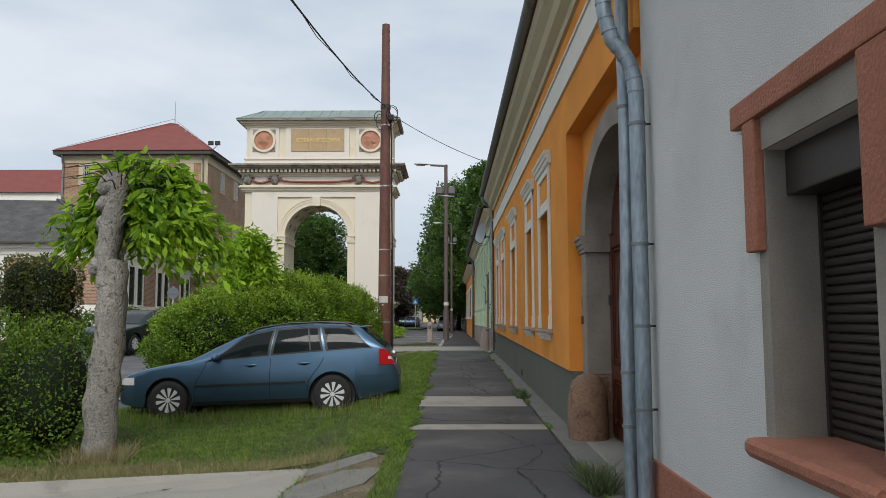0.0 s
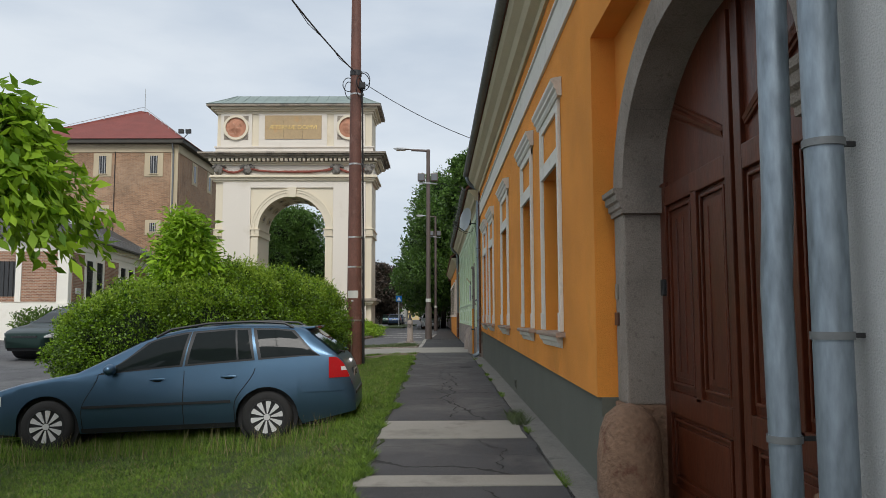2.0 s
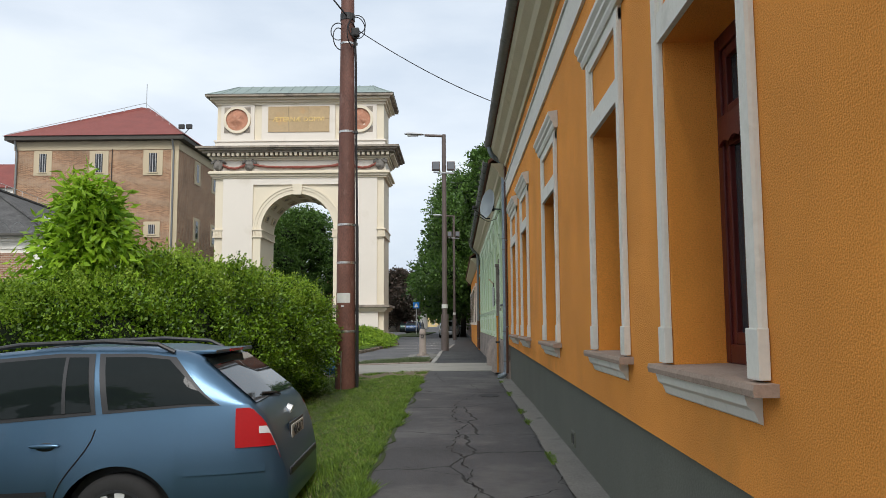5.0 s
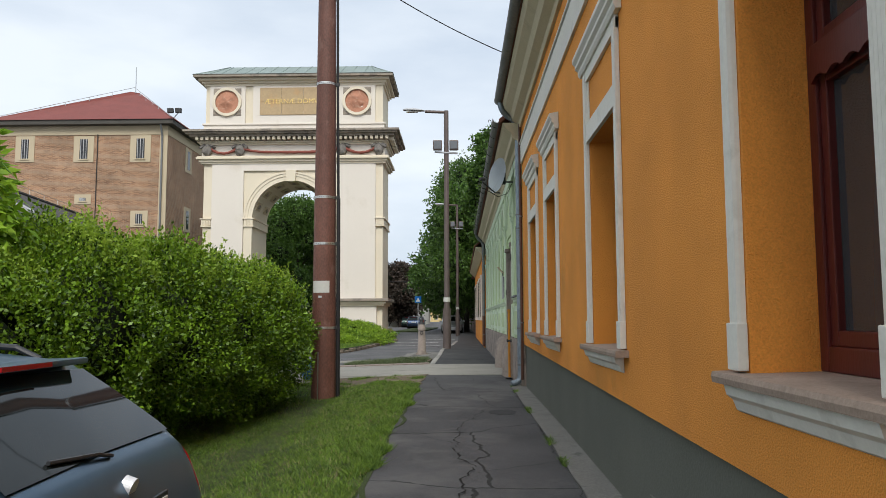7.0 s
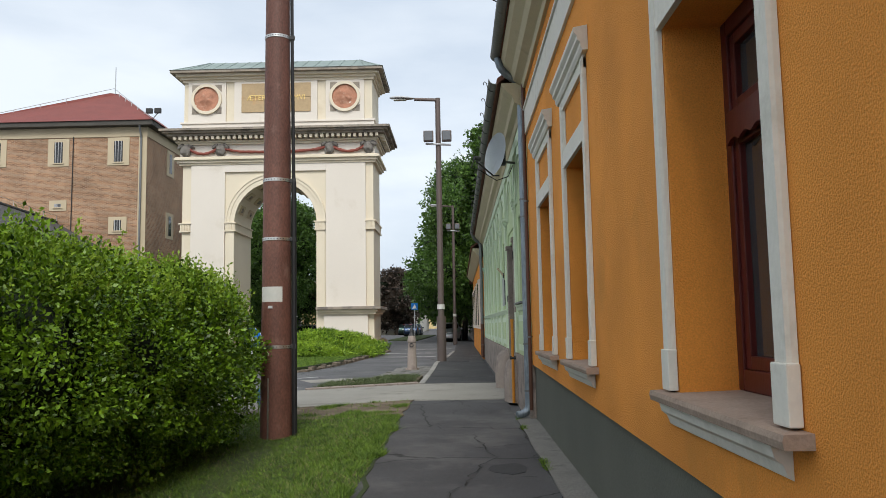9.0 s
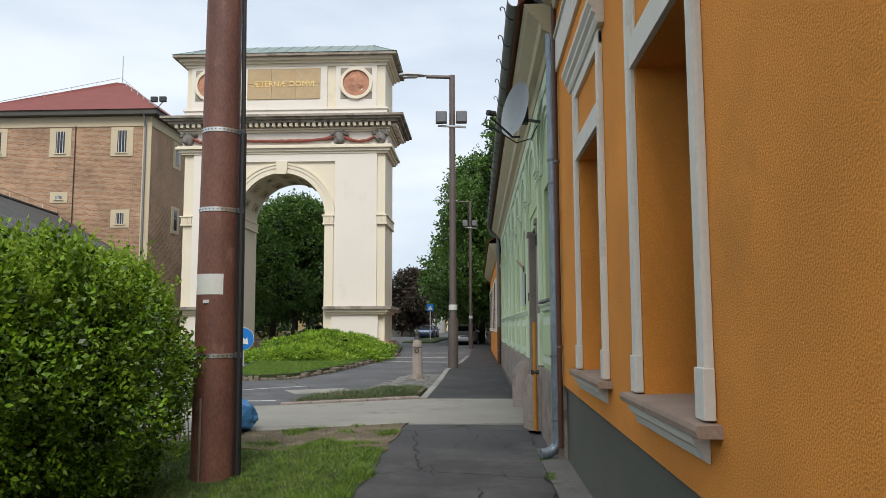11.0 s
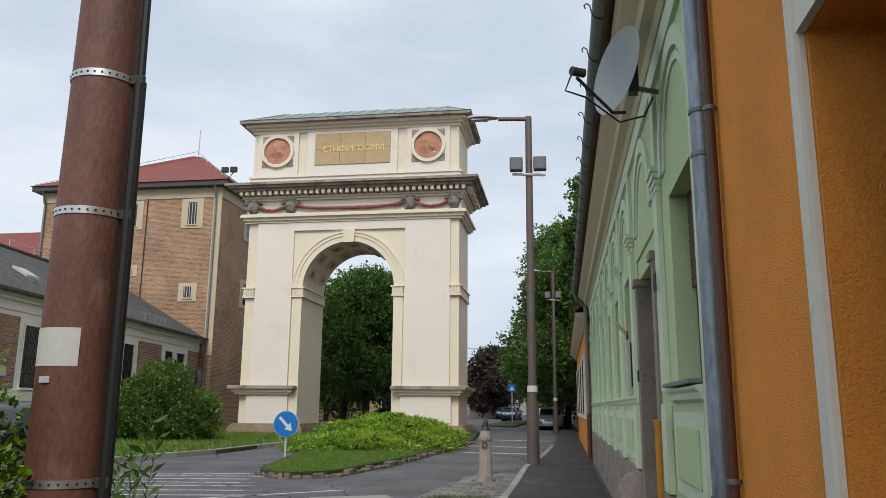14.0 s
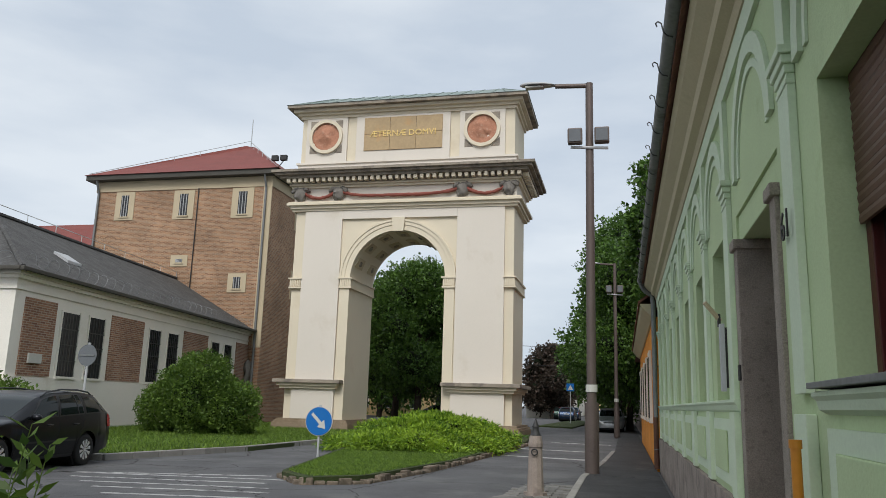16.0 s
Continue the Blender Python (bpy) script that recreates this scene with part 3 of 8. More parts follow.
m = wall_with_holes(9.36, OY1, 0.88, 5.03, holes, WX, 1.95)
for v in m.verts:
    if v.co.z < 0.9:
        v.co.z = plinth_top(v.co.y)
part("wall", m, M_ORANGE, orange)
part("wall", one_box(WX, 1.95, OY0, 9.36, 3.79, 5.03), M_ORANGE, orange)
part("plinth", prism(bmesh.new(), [(9.36, -0.3), (OY1, -0.3), (OY1, plinth_top(OY1)), (9.36, plinth_top(9.36))], "x", WX + 0.035, 1.95), M_PLINTH, orange, "dark grey painted plinth")
vent = part("vent_frame", wall_with_holes(15.82, 16.03, 0.34, 0.49, [(15.845, 16.005, 0.362, 0.468)], WX + 0.018, WX + 0.036), M_PLINTH, orange, "small cellar vent in the plinth")
# dark sheet on the solid plinth stands in for shade in the hole
part("vent_hole_shade", one_box(WX + 0.0335, WX + 0.0345, 15.845, 16.005, 0.362, 0.468), M_DARK, vent)
part("vent_bar", one_box(WX + 0.02, WX + 0.033, 15.915, 15.935, 0.362, 0.468), M_IRON, vent)
part("band", one_box(WX - 0.03, WX - 0.002, OY0, OY1, 4.35, 4.69), M_TRIM, orange, "wide cream band")
part("band", moulding([(WX - 0.002, 4.69), (WX - 0.05, 4.70), (WX - 0.05, 4.73), (WX - 0.002, 4.75)], OY0, OY1), M_TRIM, orange)
part("eaves_cornice", moulding([(WX + 0.1, 5.03), (WX - 0.04, 5.03), (WX - 0.06, 5.10), (WX - 0.16, 5.17), (WX - 0.2, 5.27), (WX - 0.30, 5.37), (WX - 0.34, 5.48), (WX + 0.1, 5.48)], OY0, OY1), M_CREAM, orange, "cream moulded eaves")
part("gable_wall", one_box(1.95, 8.0, OY1 - 0.3, OY1, -0.3, 5.6), M_ORANGE, orange)
part("rear_wall", one_box(2.6, 8.0, 9.6, OY1 - 0.3, -0.3, 5.6), M_ORANGE, orange)
part("roof", prism(bmesh.new(), [(1.09, 5.53), (5.0, 8.3), (8.9, 5.53), (8.9, 5.48), (5.0, 8.15), (1.09, 5.48)], "y", OY0, OY1), M_TILE_ROOF, orange, "old brown tiled roof")
g = bmesh.new()
prof = [(1.05 + 0.085 * math.cos(a), 5.58 + 0.085 * math.sin(a)) for a in [math.pi + math.pi * i / 8 for i in range(9)]]
prof += [(1.05 + 0.075 * math.cos(a), 5.58 + 0.075 * math.sin(a)) for a in [2 * math.pi - math.pi * i / 8 for i in range(9)]]
part("gutter", prism(g, prof, "y", OY0 - 0.05, OY1 + 0.1), M_ZINC_OLD, orange, "grey half-round gutter", True)


def house_window(parent, a, b):
    """Framed window with a hood, a panel over the lintel, fluted side bands and a sill."""
    x0, x1 = WX - 0.024, WX - 0.003
    w = part("window", one_box(x0 - 0.008, x1 + 0.001, a + FR - 0.02, b - FR + 0.02, LINT, LINT + 0.16), M_TRIM, parent, "tall window with cream fluted frame")
    for lo, hi, q in ((a, a + FR, a + FR), (b - FR, b, b - FR)):
        pr = [(x1, lo + 0.02), (x0, lo + 0.02)]
        for k in range(4):
            yy = lo + 0.035 + k * (FR - 0.07) / 3
            pr += [(x0, yy - 0.014), (x0 - 0.014, yy - 0.010), (x0 - 0.014, yy + 0.010), (x0, yy + 0.014)]
        f = prism(bmesh.new(), pr + [(x0, hi - 0.02), (x1, hi - 0.02)], "z", SILL + 0.195, 3.71)
        part("side_band", f, M_TRIM, w)
        part("band_foot", one_box(x0 - 0.024, x1, lo + 0.008, hi - 0.008, SILL + 0.01, SILL + 0.20, 0.006), M_TRIM, w)
        part("panel_edge", one_box(x0 + 0.012, x1 + 0.001, q - 0.03, q + 0.03, LINT + 0.16, 3.63), M_TRIM, w)
    part("head_band", one_box(x0 - 0.004, x1 + 0.001, a + 0.02, b - 0.02, 3.63, 3.73), M_TRIM, w)
    h = prism(bmesh.new(), [(x1, 3.73), (x0 - 0.02, 3.73), (x0 - 0.035, 3.76), (x0 - 0.035, 3.79), (x0 - 0.06, 3.81), (x0 - 0.06, 3.84), (x0 - 0.085, 3.87), (x0 - 0.085, 3.905), (x1, 3.925)], "y", a - 0.09, b + 0.09)
    part("hood", h, M_TRIM, w, "moulded cream hood")
    s = prism(bmesh.new(), [(WX + 0.33, SILL - 0.045), (WX - 0.09, SILL - 0.045), (WX - 0.095, SILL - 0.02), (WX - 0.09, SILL), (WX + 0.33, SILL + 0.012)], "y", a - 0.05, b + 0.06)
    part("sill", s, M_SILL, w, "pinkish stone sill")
    s2 = prism(bmesh.new(), [(WX - 0.003, SILL - 0.16), (WX - 0.02, SILL - 0.15), (WX - 0.035, SILL - 0.11), (WX - 0.06, SILL - 0.09), (WX - 0.07, SILL - 0.05), (WX - 0.003, SILL - 0.047)], "y", a + 0.10, b - 0.02)
    part("sill_moulding", s2, M_TRIM, w)
    y0, y1 = a + FR, b - FR
    c = bmesh.new()
    xa, xb = WX + 0.27, WX + 0.36
    for lo, hi in ((y0, y0 + 0.07), (y1 - 0.07, y1)):
        box(c, xa, xb, lo, hi, SILL + 0.012, LINT, 0.008)
    ym = (y0 + y1) / 2
    box(c, xa, xb, y0 + 0.07, y1 - 0.07, SILL + 0.012, SILL + 0.11, 0.008)
    box(c, xa, xb, y0 + 0.07, y1 - 0.07, LINT - 0.08, LINT, 0.008)
    box(c, xa - 0.02, xb, y0 + 0.07, y1 - 0.07, 2.54, 2.64, 0.008)
    part("casement_frame", c, M_REDWOOD, w, "dark red painted wooden frame")
    c = bmesh.new()
    for lo, hi in ((y0 + 0.07, ym - 0.003), (ym + 0.003, y1 - 0.07)):
        for p, q in ((SILL + 0.11, 2.54), (2.64, LINT - 0.08)):
            box(c, xa + 0.015, xb - 0.01, lo, lo + 0.055, p, q, 0.006)
            box(c, xa + 0.015, xb - 0.01, hi - 0.055, hi, p, q, 0.006)
            box(c, xa + 0.015, xb - 0.01, lo + 0.055, hi - 0.055, p, p + 0.06, 0.006)
            box(c, xa + 0.015, xb - 0.01, lo + 0.055, hi - 0.055, q - 0.055, q, 0.006)
    box(c, xa - 0.01, xa + 0.03, ym - 0.025, ym + 0.025, SILL + 0.11, 2.54, 0.01)
    part("sash", c, M_REDWOOD, w)
    n = 40
    ed = [(y0 + 0.08 + (y1 - y0 - 0.16) * i / n, 2.485 + 0.024 * abs(math.sin(i * math.pi * 7 / n))) for i in range(n + 1)]
    c = prism(bmesh.new(), ed + [(y1 - 0.08, 2.56), (y0 + 0.08, 2.56)], "x", xa - 0.022, xa - 0.004)
    part("scalloped_rail", c, M_REDWOOD, w)
    for lo, hi in ((y0 + 0.125, ym - 0.058), (ym + 0.058, y1 - 0.125)):
        for p, q in ((SILL + 0.17, 2.485), (2.70, LINT - 0.135)):
            part("pane", one_box(xa + 0.045, xa + 0.05, lo, hi, p, q), M_GLASS_DARK, w)
    return w


for a, b in WIN:
    house_window(orange, a, b)

# the gate bay
YC, AO, BO, AI, BI, SPR = 7.55, 1.72, 1.16, 1.42, 0.92, 2.47


def arch_columns(a, b, top, xa, xb, spring=SPR, yc=YC, n=28):
    m = bmesh.new()
    for i in range(n):
        t0, t1 = math.pi * i / n, math.pi * (i + 1) / n
        p = [(yc + a * math.cos(t0), spring + b * math.sin(t0)), (yc + a * math.cos(t1), spring + b * math.sin(t1))]
        prism(m, [p[0], p[1], (p[1][0], top), (p[0][0], top)], "x", xa, xb)
    return m


m = arch_columns(AO, BO, 3.80, WX + 0.2, 1.92)
box(m, WX + 0.2, 1.92, YC + AO, 9.36, 0.90, 3.80)
box(m, WX + 0.2, 1.92, OY0, YC - AO, 0.90, 3.80)
part("gate_wall", m, M_ORANGE, orange)
part("gate_plinth", one_box(WX + 0.22, 1.92, YC + AO, 9.36, -0.2, 0.90), M_PLINTH, orange)
part("gate_plinth", one_box(WX + 0.22, 1.92, OY0, YC - AO, -0.2, 0.90), M_PLINTH, orange)
gate = part("gateway", one_box(1.59, 1.93, YC + AI, YC + AO, 0.86, 2.28, 0.015), M_STONE, orange, "granite gateway with arched head")
part("jamb", one_box(1.59, 1.93, YC - AO, YC - AI, 0.86, 2.28, 0.015), M_STONE, gate)
n = 5
for i in range(n):
    t0, t1 = math.pi * i / n + 0.0012, math.pi * (i + 1) / n - 0.0012
    v = bmesh.new()
    k = 9
    ts = [t0 + (t1 - t0) * j / k for j in range(k + 1)]
    pts = [(YC + AO * math.cos(t), SPR + BO * math.sin(t)) for t in ts] + [(YC + AI * math.cos(t), SPR + BI * math.sin(t)) for t in reversed(ts)]
    part("arch_stone", prism(v, pts, "x", 1.59, 1.93), M_STONE, gate)
for lo, hi in ((YC + AI, YC + AO), (YC - AO, YC - AI)):
    v = prism(bmesh.new(), [(1.93, 2.28), (1.573, 2.28), (1.57, 2.315), (1.555, 2.325), (1.552, 2.365), (1.53, 2.38), (1.527, 2.425), (1.508, 2.435), (1.505, 2.47), (1.93, 2.47)], "y", lo - 0.05, hi + 0.03)
    part("impost", v, M_STONE, gate, "moulded stone impost")
    part("pedestal", one_box(1.57, 1.93, lo - 0.02, hi + 0.02, -0.2, 0.86, 0.02), M_OLDSTONE, gate, "worn reddish stone block")
leaf = bmesh.new()
k = 24
for s in (-1, 1):
    pts = [(YC + s * 0.006, 0.16)]
    pts += [(YC + s * AI, 0.16)]
    pts += [(YC + s * AI * math.cos(math.pi / 2 * i / k), SPR + BI * math.sin(math.pi / 2 * i / k)) for i in range(k)] + [(YC + s * 0.006, SPR + BI)]
    prism(leaf, pts, "x", 1.90, 1.96)
door = part("gate_door", leaf, M_GATE, gate, "brown varnished panelled wooden double gate")
fr = bmesh.new()
for s in (-1, 1):
    def yb(a, b, z0, z1, d=0.03):
        box(fr, 1.90 - d, 1.91, YC + s * a, YC + s * b, z0, z1, 0.006)
    yb(0.03, 0.13, 0.2, 3.30)
    yb(1.30, 1.43, 0.2, 2.5)
    yb(0.64, 0.74, 0.95, 2.34)
    for z0, z1 in ((0.18, 0.32), (0.82, 0.98), (2.32, 2.46)):
        yb(0.13, 1.30, z0, z1)
    def framed(a, b, z0, z1):
        """A raised field inside a thin double moulding."""
        yb(a, b, z0, z1, 0.012)
        for lo, hi in ((a - 0.05, a - 0.03), (b + 0.03, b + 0.05)):
            yb(lo, hi, z0 - 0.05, z1 + 0.05, 0.022)
        for lo, hi in ((z0 - 0.05, z0 - 0.03), (z1 + 0.03, z1 + 0.05)):
            yb(a - 0.03, b + 0.03, lo, hi, 0.022)
    for a, b in ((0.22, 0.55), (0.83, 1.21)):
        framed(a, b, 1.08, 2.24)
    framed(0.24, 1.2, 0.42, 0.74)
    yb(0.45, 0.47, 1.12, 2.20, 0.02)
    yb(0.94, 0.96, 1.12, 2.20, 0.02)
    yb(1.08, 1.10, 1.12, 2.20, 0.02)
    for off in (0.0, 0.055, 0.11):
        tube(fr, [(1.893, YC + s * 1.06, 3.02 - off), (1.893, YC + s * 0.16, 2.62 - off * 0.4)], 0.014 if off != 0.055 else 0.024, 6)
part("panel_frame", fr, M_GATE, door)
part("lock", one_box(1.84, 1.90, 8.86, 8.92, 1.66, 1.78, 0.01), M_IRON, door, "small black iron latch")
part("threshold", one_box(1.5, 1.97, OY0 + 0.05, 9.3, -0.1, 0.155, 0.015), M_CONCRETE, orange, "worn stone threshold")
v = bmesh.new()
lathe(v, [(0.225, 0), (0.235, 0.15), (0.232, 0.4), (0.21, 0.58), (0.17, 0.68), (0.10, 0.74), (0.02, 0.76)], 0, 0, 0, 18)
for q in v.verts:
    q.co += Vector((1, 1, 0.6)) * 0.025 * noise.noise(q.co * 5)
guard = thing("guard_stone", 1.57, 8.85, gz(1.57, 8.85) - 0.02, "weathered reddish round-topped guard stone beside the gate", "guard stone")
gs = new("stone", put_mesh("stone", v, M_OLDSTONE, True, 60))
gs.parent = guard
bell = thing("door_bell", 1.66, 9.2, 1.6, "small grey intercom box on the gate jamb", "door bell")
part("housing", one_box(1.573, 1.59, 9.17, 9.22, 1.64, 1.76, 0.006), M_ARCHDARK, bell)
part("nameplate", one_box(1.572, 1.59, 9.15, 9.25, 1.44, 1.54, 0.004), M_COPPER, bell, "brown plate")

# the grey house
OX = WX
WX = 1.50
grey = thing("grey_house", 1.5, 0, 0, "pale grey rendered house with terracotta window trim", "house")
GY = 5.85
part("wall", wall_with_holes(-8, GY, 0.48, 5.1, [(2.70, 3.60, 0.95, 2.30)], WX, 1.95), M_GREYWALL, grey)
part("plinth", one_box(WX - 0.025, 1.95, -8, GY, -0.3, 0.48), M_TERRA, grey, "terracotta plinth")
part("gable_wall", one_box(1.95, 8, GY - 0.3, GY, -0.3, 5.1), M_GREYWALL, grey)
part("rear_wall", one_box(2.5, 8, -8, GY - 0.3, -0.3, 5.1), M_GREYWALL, grey)
part("eaves", moulding([(WX + 0.1, 5.1), (WX - 0.05, 5.1), (WX - 0.2, 5.25), (WX - 0.25, 5.4), (WX + 0.1, 5.4)], -8, GY), M_GREYWALL, grey)
part("roof", prism(bmesh.new(), [(1.15, 5.46), (5.0, 8.2), (8.9, 5.46), (8.9, 5.4), (5.0, 8.1), (1.15, 5.4)], "y", -8, GY), M_TILE_ROOF, grey, "old brown tiled roof")
w = part("window", box(box(one_box(WX - 0.055, WX - 0.002, 2.40, 3.89, 2.46, 2.58, 0.008), WX - 0.05, WX - 0.002, 3.61, 3.75, 1.82, 2.46, 0.01), WX - 0.05, WX - 0.002, 2.44, 2.68, 1.82, 2.46, 0.01), M_TERRA, grey, "terracotta hood with drops")
part("surround", one_box(WX - 0.002, WX + 0.27, 3.598, 3.70, 0.95, 2.30), M_ROUGH, w, "rough grey surround")
part("surround", one_box(WX - 0.002, WX + 0.27, 2.60, 2.702, 0.95, 2.30), M_ROUGH, w, "rough grey surround")
part("surround_head", one_box(WX - 0.012, WX + 0.27, 2.70, 3.62, 2.30, 2.46), M_ROUGH, w)
part("shutter_box", one_box(WX + 0.09, WX + 0.30, 2.705, 3.595, 2.08, 2.298, 0.01), M_SHUTTER, w, "dark shutter box")
for i in range(26):
    z = 0.965 + i * 0.043
    v = prism(bmesh.new(), [(WX + 0.262, z), (WX + 0.249, z + 0.008), (WX + 0.246, z + 0.02), (WX + 0.25, z + 0.034), (WX + 0.262, z + 0.041), (WX + 0.27, z + 0.041), (WX + 0.27, z)], "y", 2.72, 3.58)
    part("slat", v, M_SHUTTER, w)
part("guide_rail", box(one_box(WX + 0.235, WX + 0.275, 3.575, 3.597, 0.96, 2.08), WX + 0.235, WX + 0.275, 2.703, 2.72, 0.96, 2.08), M_SHUTTER, w)
part("sill", prism(bmesh.new(), [(WX + 0.27, 0.86), (WX - 0.10, 0.86), (WX - 0.12, 0.89), (WX - 0.12, 0.925), (WX - 0.10, 0.945), (WX + 0.27, 0.965)], "y", 2.56, 3.67), M_TERRA, w, "thick terracotta sill")


def downpipe(name, pts, r, material, label, bands=()):
    t = thing(name, pts[-1][0], pts[-1][1], pts[-1][2], label, "downpipe")
    part("pipe", tube(bmesh.new(), pts, r, 18), material, t, smooth=True)
    for a, b in zip(pts, pts[1:]):
        a, b = Vector(a), Vector(b)
        if (b - a).length < 0.14:
            c = (a + b) / 2
            d = (b - a).normalized() * 0.009
            part("elbow_rib", tube(bmesh.new(), [c - d, c + d], r + 0.005, 18), material, t, smooth=True)
    for z in bands:
        best = min(range(len(pts) - 1), key=lambda i: 0 if pts[i + 1][2] <= z <= pts[i][2] else 1)
        a, b = Vector(pts[best]), Vector(pts[best + 1])
        q = a + (b - a) * ((a.z - z) / max(1e-6, a.z - b.z))
        part("clip", tube(bmesh.new(), [q + Vector((0, 0, -0.012)), q + Vector((0, 0, 0.012))], r + 0.007, 18), M_ZINC_OLD, t, smooth=True)
        part("bracket", one_box(q.x, WX + 0.2, q.y - 0.006, q.y + 0.006, q.z - 0.008, q.z + 0.008), M_IRON, t)
    return t


def bend(p0, p1, p2, k=5):
    p0, p1, p2 = Vector(p0), Vector(p1), Vector(p2)
    return [tuple(p0 * (1 - t) ** 2 + p1 * 2 * t * (1 - t) + p2 * t * t) for t in [i / k for i in range(k + 1)]]


downpipe("downpipe", bend((1.05, 5.93, 5.5), (1.05, 5.93, 5.35), (1.36, 5.93, 5.2)) + [(1.37, 5.87, 3.0), (1.36, 5.87, 1.9), (1.34, 5.86, 1.6), (1.36, 5.86, 0.1)], 0.052, M_ZINC, "shiny galvanised downpipe between the houses", (3.15, 1.1, 0.7, 4.4))
downpipe("downpipe", bend((1.16, 5.62, 4.2), (1.14, 5.62, 3.85), (1.22, 5.62, 3.62)) + bend((1.24, 5.62, 3.58), (1.40, 5.62, 3.42), (1.40, 5.62, 3.15)) + [(1.40, 5.62, 2.2), (1.40, 5.62, 0.12)], 0.058, M_ZINC, "dull dented zinc downpipe on the grey house corner", (2.95, 2.05, 1.45, 0.85))
v = bmesh.new()
lathe(v, [(0.07, 0), (0.075, 0.03), (0.10, 0.12), (0.16, 0.2), (0.165, 0.34), (0.15, 0.35)], 1.16, 5.62, 4.12, 18)
hop = thing("rain_hopper", 1.16, 5.62, 4.12, "zinc rain hopper at the head of a downpipe", "rain hopper")
part("bowl", v, M_ZINC_OLD, hop, smooth=True)
downpipe("downpipe", bend((1.07, 24.9, 5.5), (1.07, 24.9, 5.3), (1.30, 24.98, 5.2)) + bend((1.30, 24.98, 5.2), (1.39, 25.03, 5.15), (1.39, 25.03, 4.95)) + [(1.39, 25.03, 0.62)] + bend((1.39, 25.03, 0.55), (1.39, 25.03, 0.43), (1.22, 24.98, 0.42)), 0.052, M_ZINC, "galvanised downpipe with a kicked-out foot", (4.9, 3.45, 3.2, 1.4, 0.75))
downpipe("downpipe", [(1.41, 24.86, 5.2), (1.41, 24.86, 0.5)], 0.026, M_COPPER, "thin brown pipe on the corner of the orange house", (3.4, 1.5))

# ---- green house ----
WX = OX
green = thing("green_house", 1.45, 34.5, 0.4, "pale green historicist house with pilasters and round-arched bays", "house")
G0, G1 = 24.95, 44.0
DOOR = (27.75, 29.5)
PIL = [27.3, 29.85, 31.75, 33.65, 35.55, 37.45, 39.35, 41.25, 43.15]
BAYS = [(25.75, 26.75)] + [(p + 0.52, q - 0.52) for p, q in zip(PIL[1:], PIL[2:])]
HEAD = 3.44
part("wall", wall_with_holes(G0, G1, 1.18, 4.75, [(a, b, 1.98, HEAD) for a, b in BAYS] + [(DOOR[0], DOOR[1], 1.18, HEAD)], WX, 1.95), M_GREEN_DEEP, green)
pl = bmesh.new()
box(pl, WX - 0.05, 1.95, G0, DOOR[0], -0.2, 1.18)
part("plinth", pl, M_ARTSTONE, green, "rough pinkish stone plinth")
part("plinth", one_box(WX - 0.05, 1.95, DOOR[1], G1, -0.2, 1.18), M_ARTSTONE, green, "rough pinkish stone plinth")
part("sill_course", prism(bmesh.new(), [(WX - 0.002, 1.88), (WX - 0.04, 1.90), (WX - 0.05, 1.94), (WX - 0.07, 1.96), (WX - 0.07, 1.98), (WX - 0.002, 1.99)], "y", 25.62, 26.95), M_GREEN, green)
part("corner_pier", one_box(WX - 0.028, WX - 0.001, G0 + 0.12, 25.6, 1.18, 4.55, 0.004), M_GREEN, green, "broad pale green corner pier")
part("sill_slab", one_box(WX - 0.10, WX + 0.16, 25.66, 26.90, 1.992, 2.02, 0.004), M_ZINC_OLD, green, "thin grey sheet sill")
part("sill_course", prism(bmesh.new(), [(WX - 0.002, 1.88), (WX - 0.025, 1.90), (WX - 0.04, 1.94), (WX - 0.058, 1.96), (WX - 0.058, 1.98), (WX - 0.002, 1.99)], "y", DOOR[1] + 0.15, G1), M_GREEN, green)
part("frieze_band", one_box(WX - 0.035, WX - 0.001, G0, G1, 4.55, 4.75), M_GREEN, green)
part("cornice", moulding([(WX + 0.1, 4.75), (WX - 0.05, 4.75), (WX - 0.08, 4.82), (WX - 0.16, 4.86), (WX - 0.18, 4.95), (WX - 0.30, 5.06), (WX - 0.34, 5.14), (WX + 0.1, 5.14)], G0, G1), M_CREAM, green, "moulded dull cream eaves")
part("rear_wall", one_box(2.6, 8, G0, G1, -0.2, 5.1), M_GREEN, green)
part("roof", prism(bmesh.new(), [(1.05, 5.22), (5.0, 8.2), (8.9, 5.22), (8.9, 5.14), (5.0, 8.1), (1.05, 5.14)], "y", G0 + 0.02, G1), M_TILE_ROOF, green, "old brown tiled roof")
prof = [(1.02 + 0.085 * math.cos(a), 5.26 + 0.085 * math.sin(a)) for a in [math.pi + math.pi * i / 8 for i in range(9)]]
prof += [(1.02 + 0.075 * math.cos(a), 5.26 + 0.075 * math.sin(a)) for a in [2 * math.pi - math.pi * i / 8 for i in range(9)]]
gut = part("gutter", prism(bmesh.new(), prof, "y", G0 + 0.15, G1), M_ZINC_OLD, green, "grey half-round gutter", True)
for i in range(22):
    y = G0 + 0.5 + i * 0.85
    pts = [(1.02, y, 5.17)] + [(1.02 - 0.09 * math.sin(t), y, 5.26 - 0.09 * math.cos(t)) for t in (0.6, 1.2, 1.57)] + [(0.92, y, 5.31), (0.89, y, 5.33), (0.87, y, 5.31), (0.88, y, 5.28)]
    part("hook", tube(bmesh.new(), pts, 0.007, 5), M_IRON, gut)


